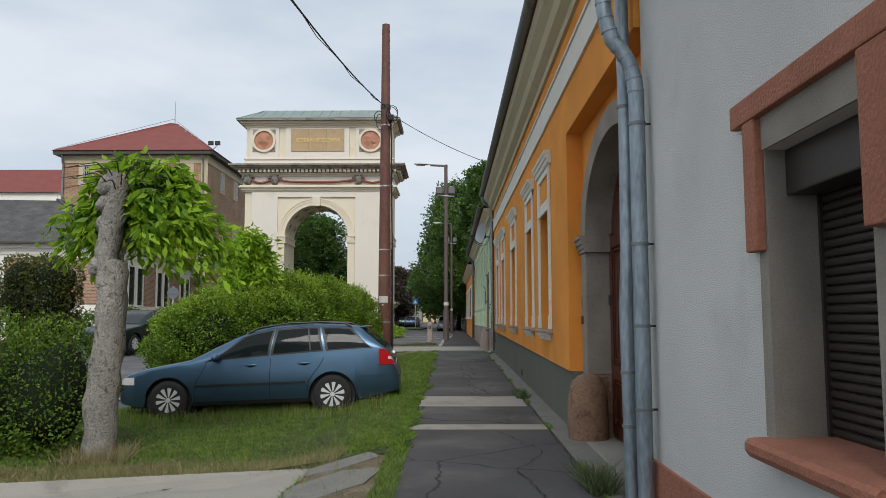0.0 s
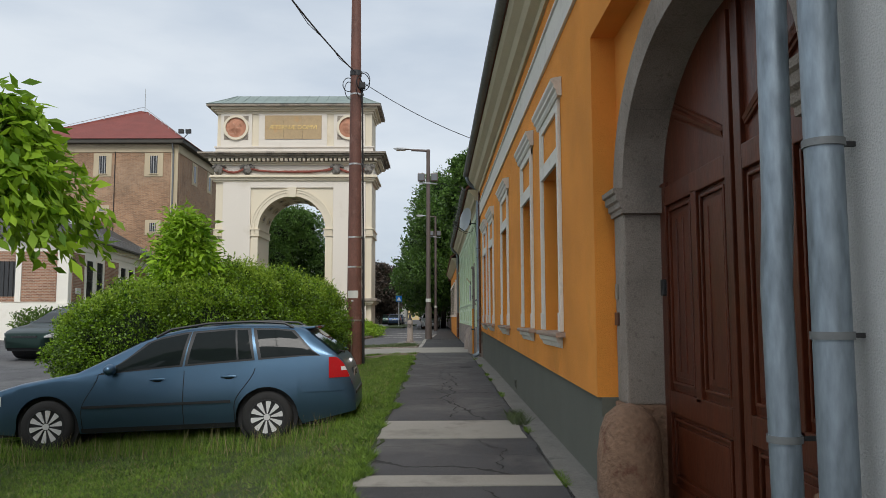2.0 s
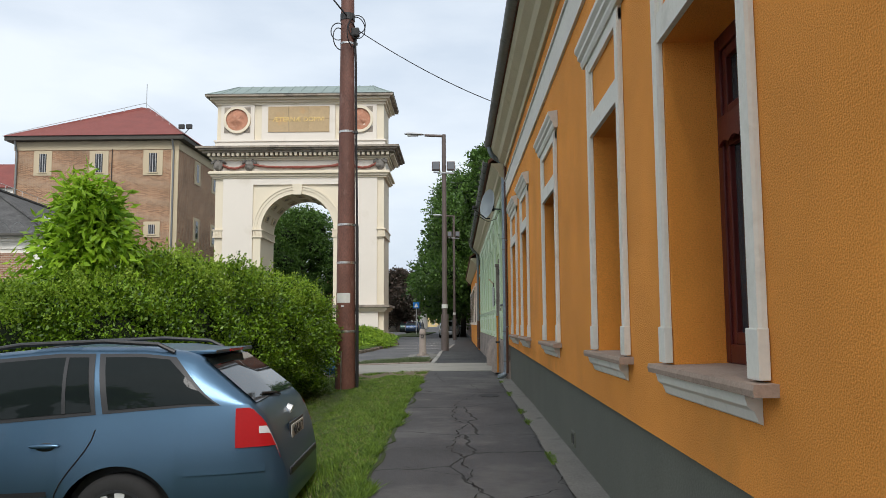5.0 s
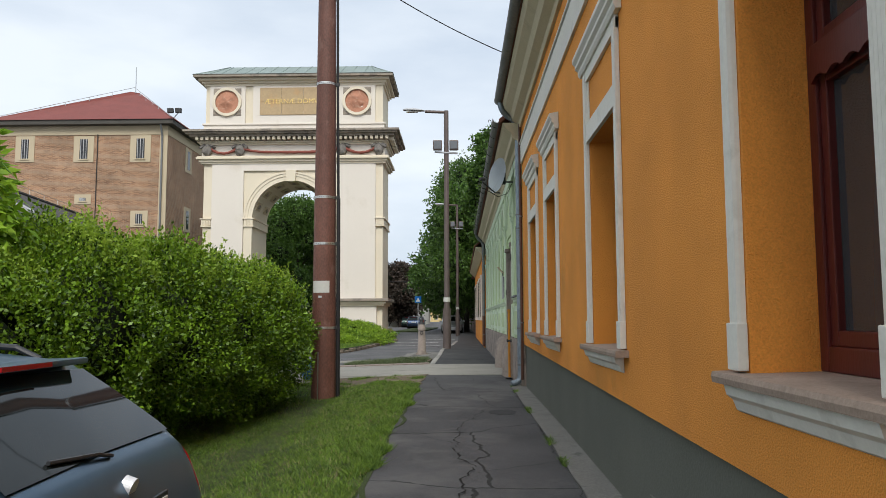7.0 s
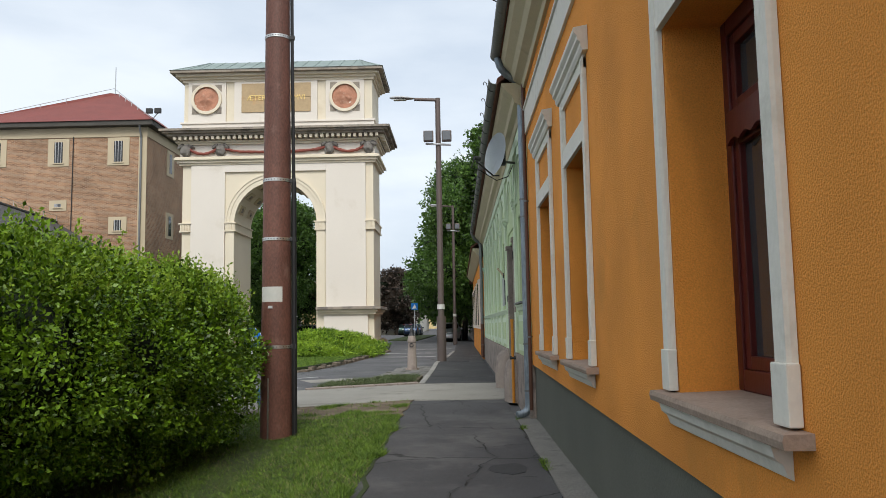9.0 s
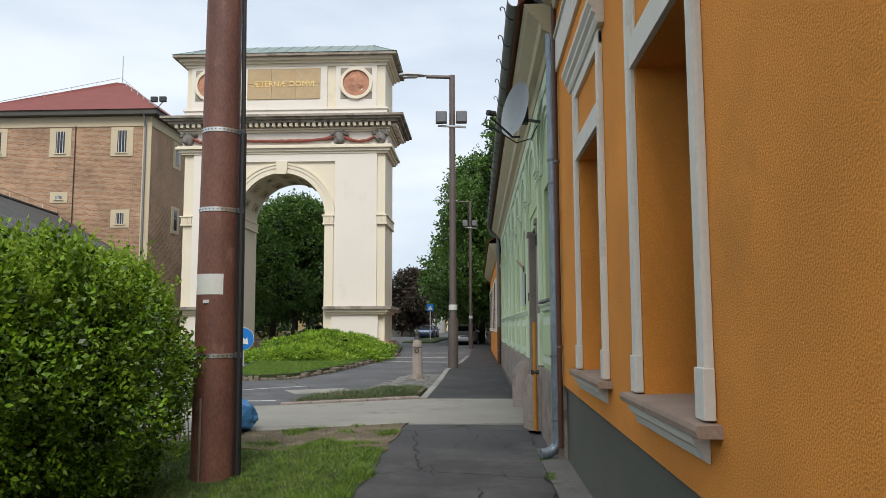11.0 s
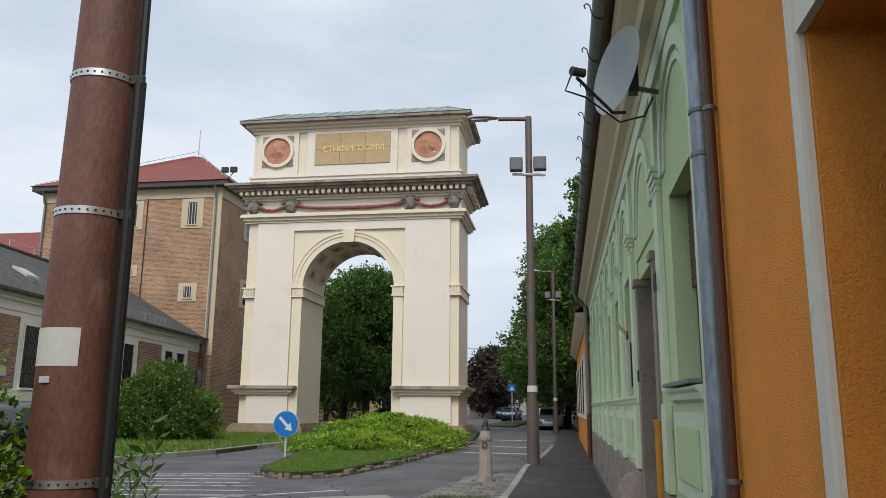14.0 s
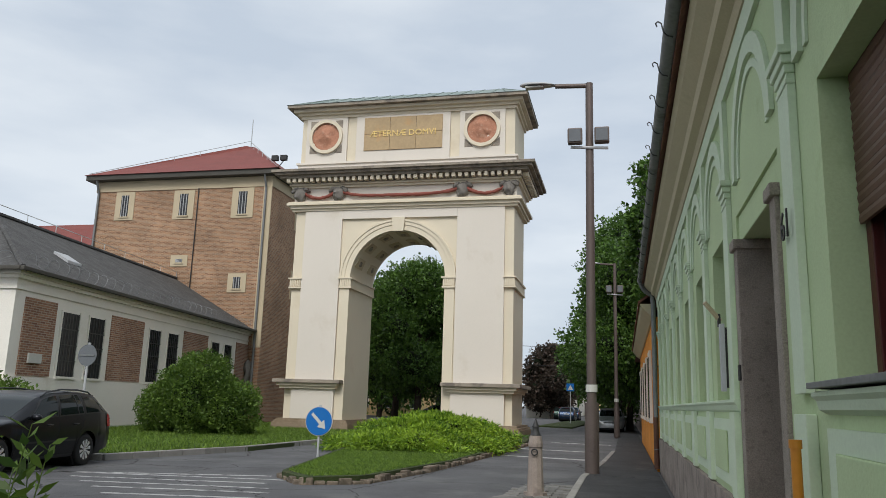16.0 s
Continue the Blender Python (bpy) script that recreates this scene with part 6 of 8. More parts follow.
RX, RY = -16.1, 44.5
t = thing("sign_back", RX, RY, gz(RX, RY), "grey back of a round sign on a thin post", "traffic sign")
part("post", tube(bmesh.new(), [(RX, RY, 0.3), (RX, RY, 3.45)], 0.04, 8), M_GREYPAINT, t)
part("disc", tube(bmesh.new(), [(RX, RY - 0.05, 3.05), (RX, RY - 0.035, 3.05)], 0.34, 28), M_LENS, t)
part("rib", one_box(RX - 0.28, RX + 0.28, RY - 0.075, RY - 0.05, 3.02, 3.07), M_ZINC_OLD, t)
QX, QY = -4.4, 98.0
t = thing("crossing_sign", QX, QY, 0.4, "square blue pedestrian crossing sign on a post", "traffic sign")
part("post", tube(bmesh.new(), [(QX, QY, 0.3), (QX, QY, 4.1)], 0.05, 8), M_GREYPAINT, t)
part("face", one_box(QX - 0.36, QX + 0.36, QY - 0.09, QY - 0.06, 3.4, 4.12), M_BLUE, t)
part("triangle", prism(bmesh.new(), [(QX - 0.25, 3.53), (QX + 0.25, 3.53), (QX, 3.99)], "y", QY - 0.1, QY - 0.091), M_PLATE, t)

# satellite dish
DX, DY, DZ = 1.15, 26.8, 4.50
dish = thing("satellite_dish", DX, DY, DZ, "pale grey-blue satellite dish on a wall bracket", "satellite dish")
M_DISH = mat("aged_grey_enamel", (0.55, 0.59, 0.62), 0.5, 0.06, 3, 30, 0.03, stain=(0.50, 0.53, 0.55), stain_scale=4, stain_at=0.6)
dm4 = Matrix.Translation((DX, DY, DZ)) @ Vector((-0.89, -0.45, 0.155)).to_track_quat("Z", "Y").to_matrix().to_4x4()
d = bmesh.new()
rings = []
for j in range(1, 9):
    r = 0.37 * j / 8
    rings.append([d.verts.new((r * math.cos(a) * 0.94, r * math.sin(a), 0.07 * (r / 0.37) ** 2)) for a in [2 * math.pi * i / 36 for i in range(36)]])
for a, b in zip(rings, rings[1:]):
    for i in range(36):
        d.faces.new((a[i], a[(i + 1) % 36], b[(i + 1) % 36], b[i]))
d.faces.new(rings[0])
bmesh.ops.solidify(d, geom=d.faces[:], thickness=0.008)
bmesh.ops.transform(d, matrix=dm4, verts=d.verts[:])
part("reflector", d, M_DISH, dish, "pale grey dished reflector", True)
part("bracket", tube(bmesh.new(), [(DX + 0.04, DY + 0.05, DZ - 0.02), (DX + 0.12, DY + 0.1, DZ - 0.1), (1.45, DY + 0.2, DZ - 0.1)], 0.022, 8), M_ZINC_OLD, dish)
part("clamp", one_box(DX + 0.04, DX + 0.12, DY, DY + 0.12, DZ - 0.16, DZ + 0.08, 0.012), M_IRON, dish)
low = dm4 @ Vector((0, -0.37, 0.05))
lnb = Vector((DX - 0.42, DY - 0.36, DZ - 0.12))
part("feed_arm", tube(bmesh.new(), [low + Vector((0.1, 0, 0)), low, lnb + Vector((0.04, 0, -0.06))], 0.014, 6), M_IRON, dish, "dark feed arm")
part("feed_horn", tube(bmesh.new(), [lnb, lnb + Vector((0.06, 0.04, 0.0)), lnb + Vector((0.10, 0.06, 0.0))], 0.035, 10), M_IRON, dish)
part("lead", tube(bmesh.new(), [lnb + Vector((0, 0, -0.03)), lnb + Vector((-0.05, 0, -0.16)), lnb + Vector((0.1, 0.05, -0.2)), low + Vector((0.05, 0, -0.08)), low + Vector((0.25, 0.1, 0.0)), Vector((1.4, DY + 0.2, DZ - 0.14))], 0.008, 5), M_BLACK, dish)

# rubbish bag
RB = (-2.72, 27.35)
bag = thing("rubbish_bag", RB[0], RB[1], gz(*RB), "tied blue plastic rubbish bag lying by the driveway", "rubbish bag")
b = bmesh.new()
bmesh.ops.create_icosphere(b, subdivisions=4, radius=0.3, matrix=Matrix.LocRotScale((RB[0], RB[1], gz(*RB) + 0.19), None, (1.0, 0.85, 0.75)))
for v in b.verts:
    n3 = abs(noise.noise(v.co * 6)) + 0.5 * abs(noise.noise(v.co * 14))
    v.co += (v.co - Vector((RB[0], RB[1], gz(*RB) + 0.15))).normalized() * (0.07 - 0.15 * n3)
    v.co.z = max(v.co.z, gz(*RB) + 0.01)
M_BAG = mat("blue_plastic_film", (0.05, 0.17, 0.36), 0.35, 0.15, 5, 30, 0.4, depth=0.01)
part("sack", b, M_BAG, bag, smooth=True, angle=70)
part("knot", tube(bmesh.new(), [(RB[0] - 0.02, RB[1], gz(*RB) + 0.36), (RB[0], RB[1], gz(*RB) + 0.42), (RB[0] + 0.05, RB[1], gz(*RB) + 0.47)], 0.03, 7, 0.06), M_BAG, bag)

# kerbs, edging stones and setts
random.seed(4)


def kerb_line(name, pts, length, w, h, material, label, jitter=0.0):
    t = thing(name, pts[0][0], pts[0][1], gz(*pts[0]), label, "kerb", kind="structure")
    for (ax, ay), (bx, by) in zip(pts, pts[1:]):
        d = Vector((bx - ax, by - ay, 0))
        n = max(1, round(d.length / length))
        ang = math.atan2(d.y, d.x)
        for i in range(n):
            c = Vector((ax, ay, 0)) + d * ((i + 0.5) / n)
            hh = h * (1 + jitter * random.uniform(-0.4, 0.5))
            m = bmesh.new()
            l = d.length / n - 0.012
            box(m, -l / 2, l / 2, -w / 2, w / 2, -0.12, hh, min(0.02, w / 4) if not jitter else 0.035)
            if jitter:
                for v in m.verts:
                    v.co += Vector((1, 1, 0.6)) * 0.03 * noise.noise(v.co * 6 + Vector((c.x * 3, c.y * 3, 0)))
            bmesh.ops.transform(m, matrix=Matrix.Translation((c.x, c.y, gz(c.x, c.y) - 0.06)) @ Matrix.Rotation(ang + jitter * random.uniform(-0.12, 0.12), 4, "Z"), verts=m.verts[:])
            part("kerb_stone" if not jitter else "stone", m, material, t)
    return t


kerb_line("kerb", [(-12.6, 38.9), (-11.35, 39.3), (-10.3, 44.2), (-10.05, 53.4)], 0.9, 0.16, 0.15, M_KERB, "pale concrete kerb along the lawn")
kerb_line("kerb", [(-0.42, 31.3), (-0.36, 36.0), (-0.36, 40.9), (-0.05, 46.0), (0.15, 52.0)], 0.9, 0.14, 0.075, M_KERB, "flush pale kerb along the pavement")
kerb_line("kerb", [(-2.75, 30.05), (-0.5, 31.3)], 0.5, 0.12, 0.10, M_ARTSTONE, "low dark kerb of the weed bed")
kerb_line("island_edge", [(-6.2, 37.9), (-5.3, 36.75), (-4.3, 37.45), (-3.85, 40.5), (-3.65, 43.5), (-3.45, 48), (-3.25, 54.5)], 0.26, 0.2, 0.09, M_EDGE, "rough brown stones edging the traffic island", 1.0)
t = thing("sett_paving", -1.2, 36.5, 0.36, "worn grey stone setts around the bollard", "paving", kind="structure")
sm = put_mesh("sett", one_box(-0.125, 0.125, -0.085, 0.085, -0.08, 0.0, 0.015), M_SETT)
cnt = 0
for j in range(26):
    y = 33.75 + j * 0.19
    xl = -1.55 + 0.1 * max(0, y - 36)
    for i in range(6):
        x = -0.55 - i * 0.27 + (0.13 if j % 2 else 0)
        if x < xl or cnt > 170 or x > -0.48:
            continue
        o = new("sett", sm)
        o.parent = t
        o.location = Vector((x + random.uniform(-0.01, 0.01), y, gz(x, y) + random.uniform(-0.008, 0.012))) - ORIGIN[t.name]
        o.rotation_euler = (random.uniform(-0.03, 0.03), random.uniform(-0.03, 0.03), random.uniform(-0.05, 0.05))
        cnt += 1
patch("sett_bed", [(-1.9, 33.5), (-0.45, 33.5), (-0.42, 39.0), (-0.9, 39.0), (-1.6, 36.5)], -0.03, M_APRON, label="mortar bed under the setts", category="paving")


# cracks in the pavement
def crack(pts, w, seed):
    b = bmesh.new()
    fine = []
    for (ax, ay), (bx, by) in zip(pts, pts[1:]):
        n = max(2, int(math.hypot(bx - ax, by - ay) / 0.06))
        fine += [(ax + (bx - ax) * i / n, ay + (by - ay) * i / n) for i in range(n)]
    fine.append(pts[-1])
    prev = None
    for i, (x, y) in enumerate(fine):
        k = Vector((x * 2.2 + seed, y * 2.2, seed))
        x += 0.10 * noise.noise(k) + 0.05 * noise.noise(k * 3.1) + 0.03 * noise.noise(k * 8)
        y += 0.06 * noise.noise(k * 2.7 + Vector((5, 0, 0)))
        ww = w * (0.35 + abs(noise.noise(k * 5)) * 2.2)
        a, c = pts[0], pts[-1]
        along = Vector((c[0] - a[0], c[1] - a[1], 0)).normalized()
        s = Vector((-along.y, along.x, 0)) * ww / 2
        cur = [b.verts.new((x + sg * s.x, y + sg * s.y, gz(x, y) + 0.011)) for sg in (-1, 1)]
        if prev:
            b.faces.new((prev[0], prev[1], cur[1], cur[0]))
        prev = cur
    return fixed("pavement_crack", b, M_CRACK, "dark open crack in the asphalt pavement", "crack")


for k, (pts, w) in enumerate([
        ([(0.42, 13.2), (0.45, 15.0), (0.22, 16.6), (0.40, 17.6), (0.26, 19.0), (0.30, 20.2), (0.75, 22.0), (0.6, 23.6)], 0.026),
        ([(0.40, 17.7), (1.2, 18.2)], 0.016), ([(-0.2, 19.6), (0.28, 19.1)], 0.012), ([(0.6, 22.6), (1.2, 22.9)], 0.02), ([(-0.14, 24.73), (0.5, 24.46), (0.62, 24.8), (1.2, 24.76)], 0.016), ([(0.11, 24.59), (0.22, 23.93)], 0.014), ([(0.61, 23.6), (0.8, 23.72), (0.92, 23.6)], 0.016), ([(0.77, 24.33), (0.91, 23.95)], 0.02), ([(0.78, 26.62), (0.79, 26.17)], 0.014), ([(0.85, 25.58), (0.93, 26.07)], 0.016), ([(0.78, 21.09), (1.13, 21.07)], 0.016),
        ([(0.75, 10.1), (0.85, 11.1), (0.6, 11.6)], 0.022), ([(0.5, 10.9), (1.15, 10.7)], 0.014), ([(0.5, 13.9), (1.15, 14.4)], 0.02), ([(0.45, 14.9), (-0.3, 15.4)], 0.012),
        ([(0.75, 5.6), (0.7, 7.2), (0.95, 8.0), (0.6, 9.4)], 0.022), ([(0.1, 7.9), (0.75, 7.4)], 0.012), ([(0.2, 2.2), (0.6, 4.0), (0.75, 5.6)], 0.02),
        ([(0.3, 25.6), (0.55, 26.5), (0.35, 27.5)], 0.02), ([(0.2, 31.6), (0.5, 32.6), (0.3, 34.6)], 0.016), ([(0.6, 35.5), (0.3, 38.5)], 0.014),
        ([(1.225, 5.0), (1.225, 12.0)], 0.02), ([(1.225, 12.0), (1.225, 18.0)], 0.02), ([(1.225, 18.0), (1.225, 24.9)], 0.022), ([(-0.4, 27.68), (1.45, 27.62)], 0.03), ([(-0.3, 31.18), (1.4, 31.2)], 0.02),
        ([(-6.5, 5.6), (-4.6, 6.6), (-2.8, 7.9)], 0.022), ([(-2.3, 2.0), (-2.0, 5.5), (-1.6, 8.2)], 0.02), ([(-0.45, 11.2), (0.3, 11.35)], 0.014), ([(-0.45, 13.05), (1.15, 13.05)], 0.02), ([(-0.45, 16.2), (0.25, 16.5)], 0.012)]):
    crack(pts, w * 0.55, 3.7 * k)

# ---- cars ----
M_TYRE = mat("tyre_rubber", (0.018, 0.018, 0.018), 0.85, 0.15, 5, 60, 0.2)
M_CHROME = mat("silver_wheel_paint", (0.72, 0.72, 0.72), 0.4, 0.08, 5, 40, 0.03, metal=0.4)
M_TAIL = mat("red_lamp_lens", (0.36, 0.012, 0.014), 0.18, 0.06, 6, 50, 0.05, spec=0.3)
M_CLEAR = mat("clear_lamp_lens", (0.55, 0.55, 0.55), 0.12, 0.1, 6, 50, 0.05, coat=0.6)


def paint(name, col):
    m = mat(name, col, 0.34, 0.06, 1.5, 300, 0.02, metal=0.75, coat=0.2, stain=tuple(c * 0.85 + 0.01 for c in col), stain_scale=2.5, stain_at=0.6)
    m.node_tree.nodes["Principled BSDF"].inputs["Coat Roughness"].default_value = 0.04
    return m


S_R = [0, 0.03, 0.10, 0.25, 0.6, 1.0, 1.3, 1.6, 2.1, 2.4, 2.7, 3.3, 3.9, 4.2, 4.3, 4.5, 4.7, 4.8, 4.87, 4.93]
Z_R = [0.60, 0.68, 0.74, 0.80, 0.89, 0.95, 0.995, 1.13, 1.37, 1.47, 1.525, 1.555, 1.53, 1.485, 1.45, 1.29, 1.12, 1.02, 0.85, 0.62]
S_W = [0, 0.05, 0.15, 0.35, 0.7, 1.2, 3.6, 4.3, 4.6, 4.8, 4.88, 4.93]
Z_W = [0.56, 0.66, 0.76, 0.84, 0.90, 0.92, 0.92, 0.905, 0.875, 0.83, 0.78, 0.70]
SFW, SRW, RWH, RARCH = 0.95, 3.78, 0.335, 0.405
CARMID = 2.45


def roof_z(s):
    return float(np.interp(s, S_R, Z_R))


def belt_z(s):
    return min(float(np.interp(s, [0, 1.3, 1.9, 4.3, 4.93], [0.92, 0.94, 0.985, 1.10, 1.10])), roof_z(s) - 0.035)


def under_z(s):
    z = float(np.interp(s, [0, 0.3, 0.6, 4.2, 4.6, 4.93], [0.30, 0.24, 0.22, 0.22, 0.30, 0.36]))
    for c in (SFW, SRW):
        if abs(s - c) < RARCH:
            z = max(z, RWH + math.sqrt(RARCH ** 2 - (s - c) ** 2) * 0.97)
    return min(z, belt_z(s) - 0.06)


def side_y(s, z):
    w = float(np.interp(s, S_W, Z_W))
    if z < 0.62:
        return w * (1 - 0.13 * ((0.62 - z) / 0.45) ** 2)
    return w * (1 - 0.045 * ((z - 0.62) / 0.42) ** 2)


def upper(s, g):
    """A point of the upper body: g runs from the belt (0) over the roof's edge (1)."""
    b, r = belt_z(s), roof_z(s)
    w = side_y(s, b)
    top = max(0.10, w - 0.05 - 0.30 * (r - b))
    y = w + (top - w) * (0.35 * g + 0.65 * g ** 2.2)
    return y, b + (r - 0.03 * min(1, (r - b) / 0.3) - b) * (g ** 0.93)


def make_car(name, body_paint, label, plate="", group=""):
    car = new(name)
    tagged(car, label, "car", group)
    ORIGIN[car.name] = Vector()
    ss = sorted(set([round(v, 4) for v in np.linspace(0, 4.93, 100)] + [round(c + RARCH * math.cos(math.pi * i / 20), 4) for c in (SFW, SRW) for i in range(21)]))
    m = bmesh.new()
    left = []
    for s in ss:
        ring = []
        u, b = under_z(s), belt_z(s)
        for f in (0, 0.12, 0.3, 0.5, 0.7, 0.88):
            z = u + (b - u) * f
            ring.append((s - CARMID, side_y(s, z), z))
        for gg in (0, 0.12, 0.3, 0.5, 0.7, 0.88, 1.0):
            y, z = upper(s, gg)
            ring.append((s - CARMID, y, z))
        ye = ring[-1][1]
        for f in (0.93, 0.7, 0.35, 0):
            ring.append((s - CARMID, ye * f, roof_z(s) + 0.012 * (1 - f)))
        left.append(ring)
    n = len(left[0])
    L = [[m.verts.new(p) for p in r] for r in left]
    Rr = [[m.verts.new((p[0], -p[1], p[2])) if i < n - 1 else L[k][-1] for i, p in enumerate(r)] for k, r in enumerate(left)]
    for side in (L, Rr):
        for a, b in zip(side, side[1:]):
            for i in range(n - 1):
                m.faces.new((a[i], a[i + 1], b[i + 1], b[i]))
    for k in (0, -1):
        m.faces.new(L[k] + Rr[k][:-1][::-1])
    part("body", m, body_paint, car, "glossy metallic bodywork", True, 32)
    m = bmesh.new()
    box(m, -2.2, 2.2, -0.72, 0.72, 0.2, 0.5)
    part("underbody", m, M_PLASTIC, car)
    for c in (SFW, SRW):
        part("wheel_housing", tube(bmesh.new(), [(c - CARMID, -0.80, RWH), (c - CARMID, 0.80, RWH)], RARCH - 0.01, 24), M_BLACK, car)

    def side_patch(nm, b0, b1, t0, t1, g0, g1, off, material, sgn, label2="", parent=None):
        q = bmesh.new()
        rows = []
        for i in range(7):
            gg = g0 + (g1 - g0) * i / 6
            row = []
            for j in range(13):
                f = j / 12
                s = (b0 + (b1 - b0) * f) * (1 - i / 6) + (t0 + (t1 - t0) * f) * i / 6
                y, z = upper(s, gg)
                row.append(q.verts.new((s - CARMID, sgn * (y + off), z)))
            rows.append(row)
        for a, b in zip(rows, rows[1:]):
            for j in range(12):
                q.faces.new((a[j], a[j + 1], b[j + 1], b[j]))
        return part(nm, q, material, parent or car, label2, True, 60)

    for sgn in (-1, 1):
        for b0, b1, t0, t1 in ((1.62, 2.66, 2.26, 2.74), (2.76, 3.60, 2.84, 3.52), (3.72, 4.46, 3.64, 4.10)):
            fr = side_patch("window_seal", b0 - 0.04, b1 + 0.035, t0 - 0.05, t1 + 0.04, 0.02, 0.97, 0.004, M_PLASTIC, sgn, "black window seal")
            if b0 == 2.76:
                side_patch("quarter_bar", 3.40, 3.425, 3.355, 3.38, 0.07, 0.91, 0.013, M_PLASTIC, sgn, "", fr)
            side_patch("side_window", b0, b1, t0, t1, 0.07, 0.91, 0.009, M_GLASS_CAR, sgn, "dark side window", fr)
    def top_patch(nm, s0, s1, w0, w1, off, material, label2="", parent=None):
        q = bmesh.new()
        rows = []
        for i in range(9):
            s = s0 + (s1 - s0) * i / 8
            ye = upper(s, 1.0)[0] * (w0 + (w1 - w0) * i / 8)
            rows.append([q.verts.new((s - CARMID + off * 0.8 * (1 if s > 3 else -1), ye * (2 * j / 10 - 1), roof_z(s) + 0.012 + off - 0.012 * abs(2 * j / 10 - 1))) for j in range(11)])
        for a, b in zip(rows, rows[1:]):
            for j in range(10):
                q.faces.new((a[j], a[j + 1], b[j + 1], b[j]))
        return part(nm, q, material, parent or car, label2, True, 60)

    top_patch("windscreen", 1.40, 2.25, 0.90, 0.94, 0.006, M_GLASS_CAR, "curved windscreen")
    rg = top_patch("rear_window", 4.33, 4.72, 0.93, 1.0, 0.008, M_GLASS_CAR, "sloping rear window")
    sp = bmesh.new()
    box(sp, 4.17 - CARMID, 4.40 - CARMID, -0.58, 0.58, 1.462, 1.492, 0.012)
    part("spoiler", sp, body_paint, car, smooth=True)
    part("brake_light", one_box(4.39 - CARMID, 4.408 - CARMID, -0.2, 0.2, 1.468, 1.488), M_TAIL, car)
    part("rear_wiper", tube(bmesh.new(), [(4.745 - CARMID, 0.02, 1.10), (4.735 - CARMID, -0.1, 1.125), (4.70 - CARMID, -0.42, 1.15)], 0.009, 6), M_PLASTIC, rg)
    for sgn in (-1, 1):
        part("roof_rail", tube(bmesh.new(), [(s - CARMID, sgn * (upper(s, 1.0)[0] - 0.02), roof_z(s) + dz) for s, dz in ((2.3, -0.01), (2.5, 0.035), (3.0, 0.045), (3.6, 0.045), (4.0, 0.035), (4.12, -0.01))], 0.017, 8), M_PLASTIC, car, "black roof rail")

        def low_patch(nm, s0, s1, z0, z1, off, material, label2=""):
            q = bmesh.new()
            rows = []
            for i in range(6):
                row = []
                for j in range(11):
                    s = s0 + (s1 - s0) * j / 10
                    z = min(z0 + (z1 - z0) * i / 5, belt_z(s) - 0.005 + 0.001 * i)
                    row.append(q.verts.new((s - CARMID, sgn * (side_y(s, z) + off), z)))
                rows.append(row)
            for a, b in zip(rows, rows[1:]):
                for j in range(10):
                    q.faces.new((a[j], a[j + 1], b[j + 1], b[j]))
            return part(nm, q, material, car, label2, True, 60)

        tl = low_patch("tail_lamp", 4.60, 4.895, 0.81, 1.08, 0.010, M_TAIL, "red tail lamp")
        low_patch("reverse_lamp", 4.76, 4.885, 0.90, 0.95, 0.013, M_CLEAR)
        low_patch("headlamp", 0.03, 0.36, 0.615, 0.74, 0.008, M_CLEAR, "clear headlamp")
        low_patch("rubbing_strip", 1.42, 3.32, 0.545, 0.58, 0.012, M_PLASTIC)
        low_patch("rubbing_strip", 4.25, 4.80, 0.64, 0.69, 0.010, body_paint)
        low_patch("sill", 1.38, 3.36, 0.225, 0.285, 0.004, M_PLASTIC, "black sill")
        for s0, s1 in ((1.40, 1.62), (2.70, 2.72), (3.36, 3.64)):
            pts = [(s0 + (s1 - s0) * smooth01(0.5, 1.0, z) - CARMID, sgn * (side_y(s0 + (s1 - s0) * smooth01(0.5, 1.0, z), z) + 0.001), z) for z in [0.28 + 0.07 * i for i in range(11)]]
            part("door_gap", tube(bmesh.new(), pts, 0.005, 5), M_BLACK, car)
        for s in (2.38, 3.30):
            hb = bmesh.new()
            bmesh.ops.create_icosphere(hb, subdivisions=2, radius=1, matrix=Matrix.LocRotScale((s - CARMID, sgn * (side_y(s, 0.88) + 0.018), 0.885), None, (0.11, 0.018, 0.018)))
            part("door_handle", hb, body_paint, car, smooth=True)
            hb = bmesh.new()
            bmesh.ops.create_icosphere(hb, subdivisions=2, radius=1, matrix=Matrix.LocRotScale((s - CARMID, sgn * (side_y(s, 0.88) - 0.001), 0.875), None, (0.07, 0.008, 0.032)))
            part("handle_recess", hb, M_PLASTIC, car)
        mb = bmesh.new()
        bmesh.ops.create_icosphere(mb, subdivisions=3, radius=1, matrix=Matrix.LocRotScale((1.80 - CARMID, sgn * 0.99, 1.035), None, (0.075, 0.11, 0.075)))
        part("door_mirror", mb, body_paint, car, smooth=True)
        for c in (SFW, SRW):
            yw = sgn * 0.79
            wv = bmesh.new()
            prof = [(0.20, 0.10), (0.25, 0.105), (0.31, 0.10), (0.332, 0.07), (0.335, 0.0), (0.332, -0.07), (0.30, -0.10), (0.20, -0.10)]
            rings = [[wv.verts.new((c - CARMID + r * math.cos(2 * math.pi * k / 36), yw + h * sgn, RWH + r * math.sin(2 * math.pi * k / 36))) for k in range(36)] for r, h in prof]
            for a, b in zip(rings, rings[1:]):
                for k in range(36):
                    wv.faces.new((a[k], a[(k + 1) % 36], b[(k + 1) % 36], b[k]))
            wheel = part("wheel", wv, M_TYRE, car, "black tyre", True, 50)
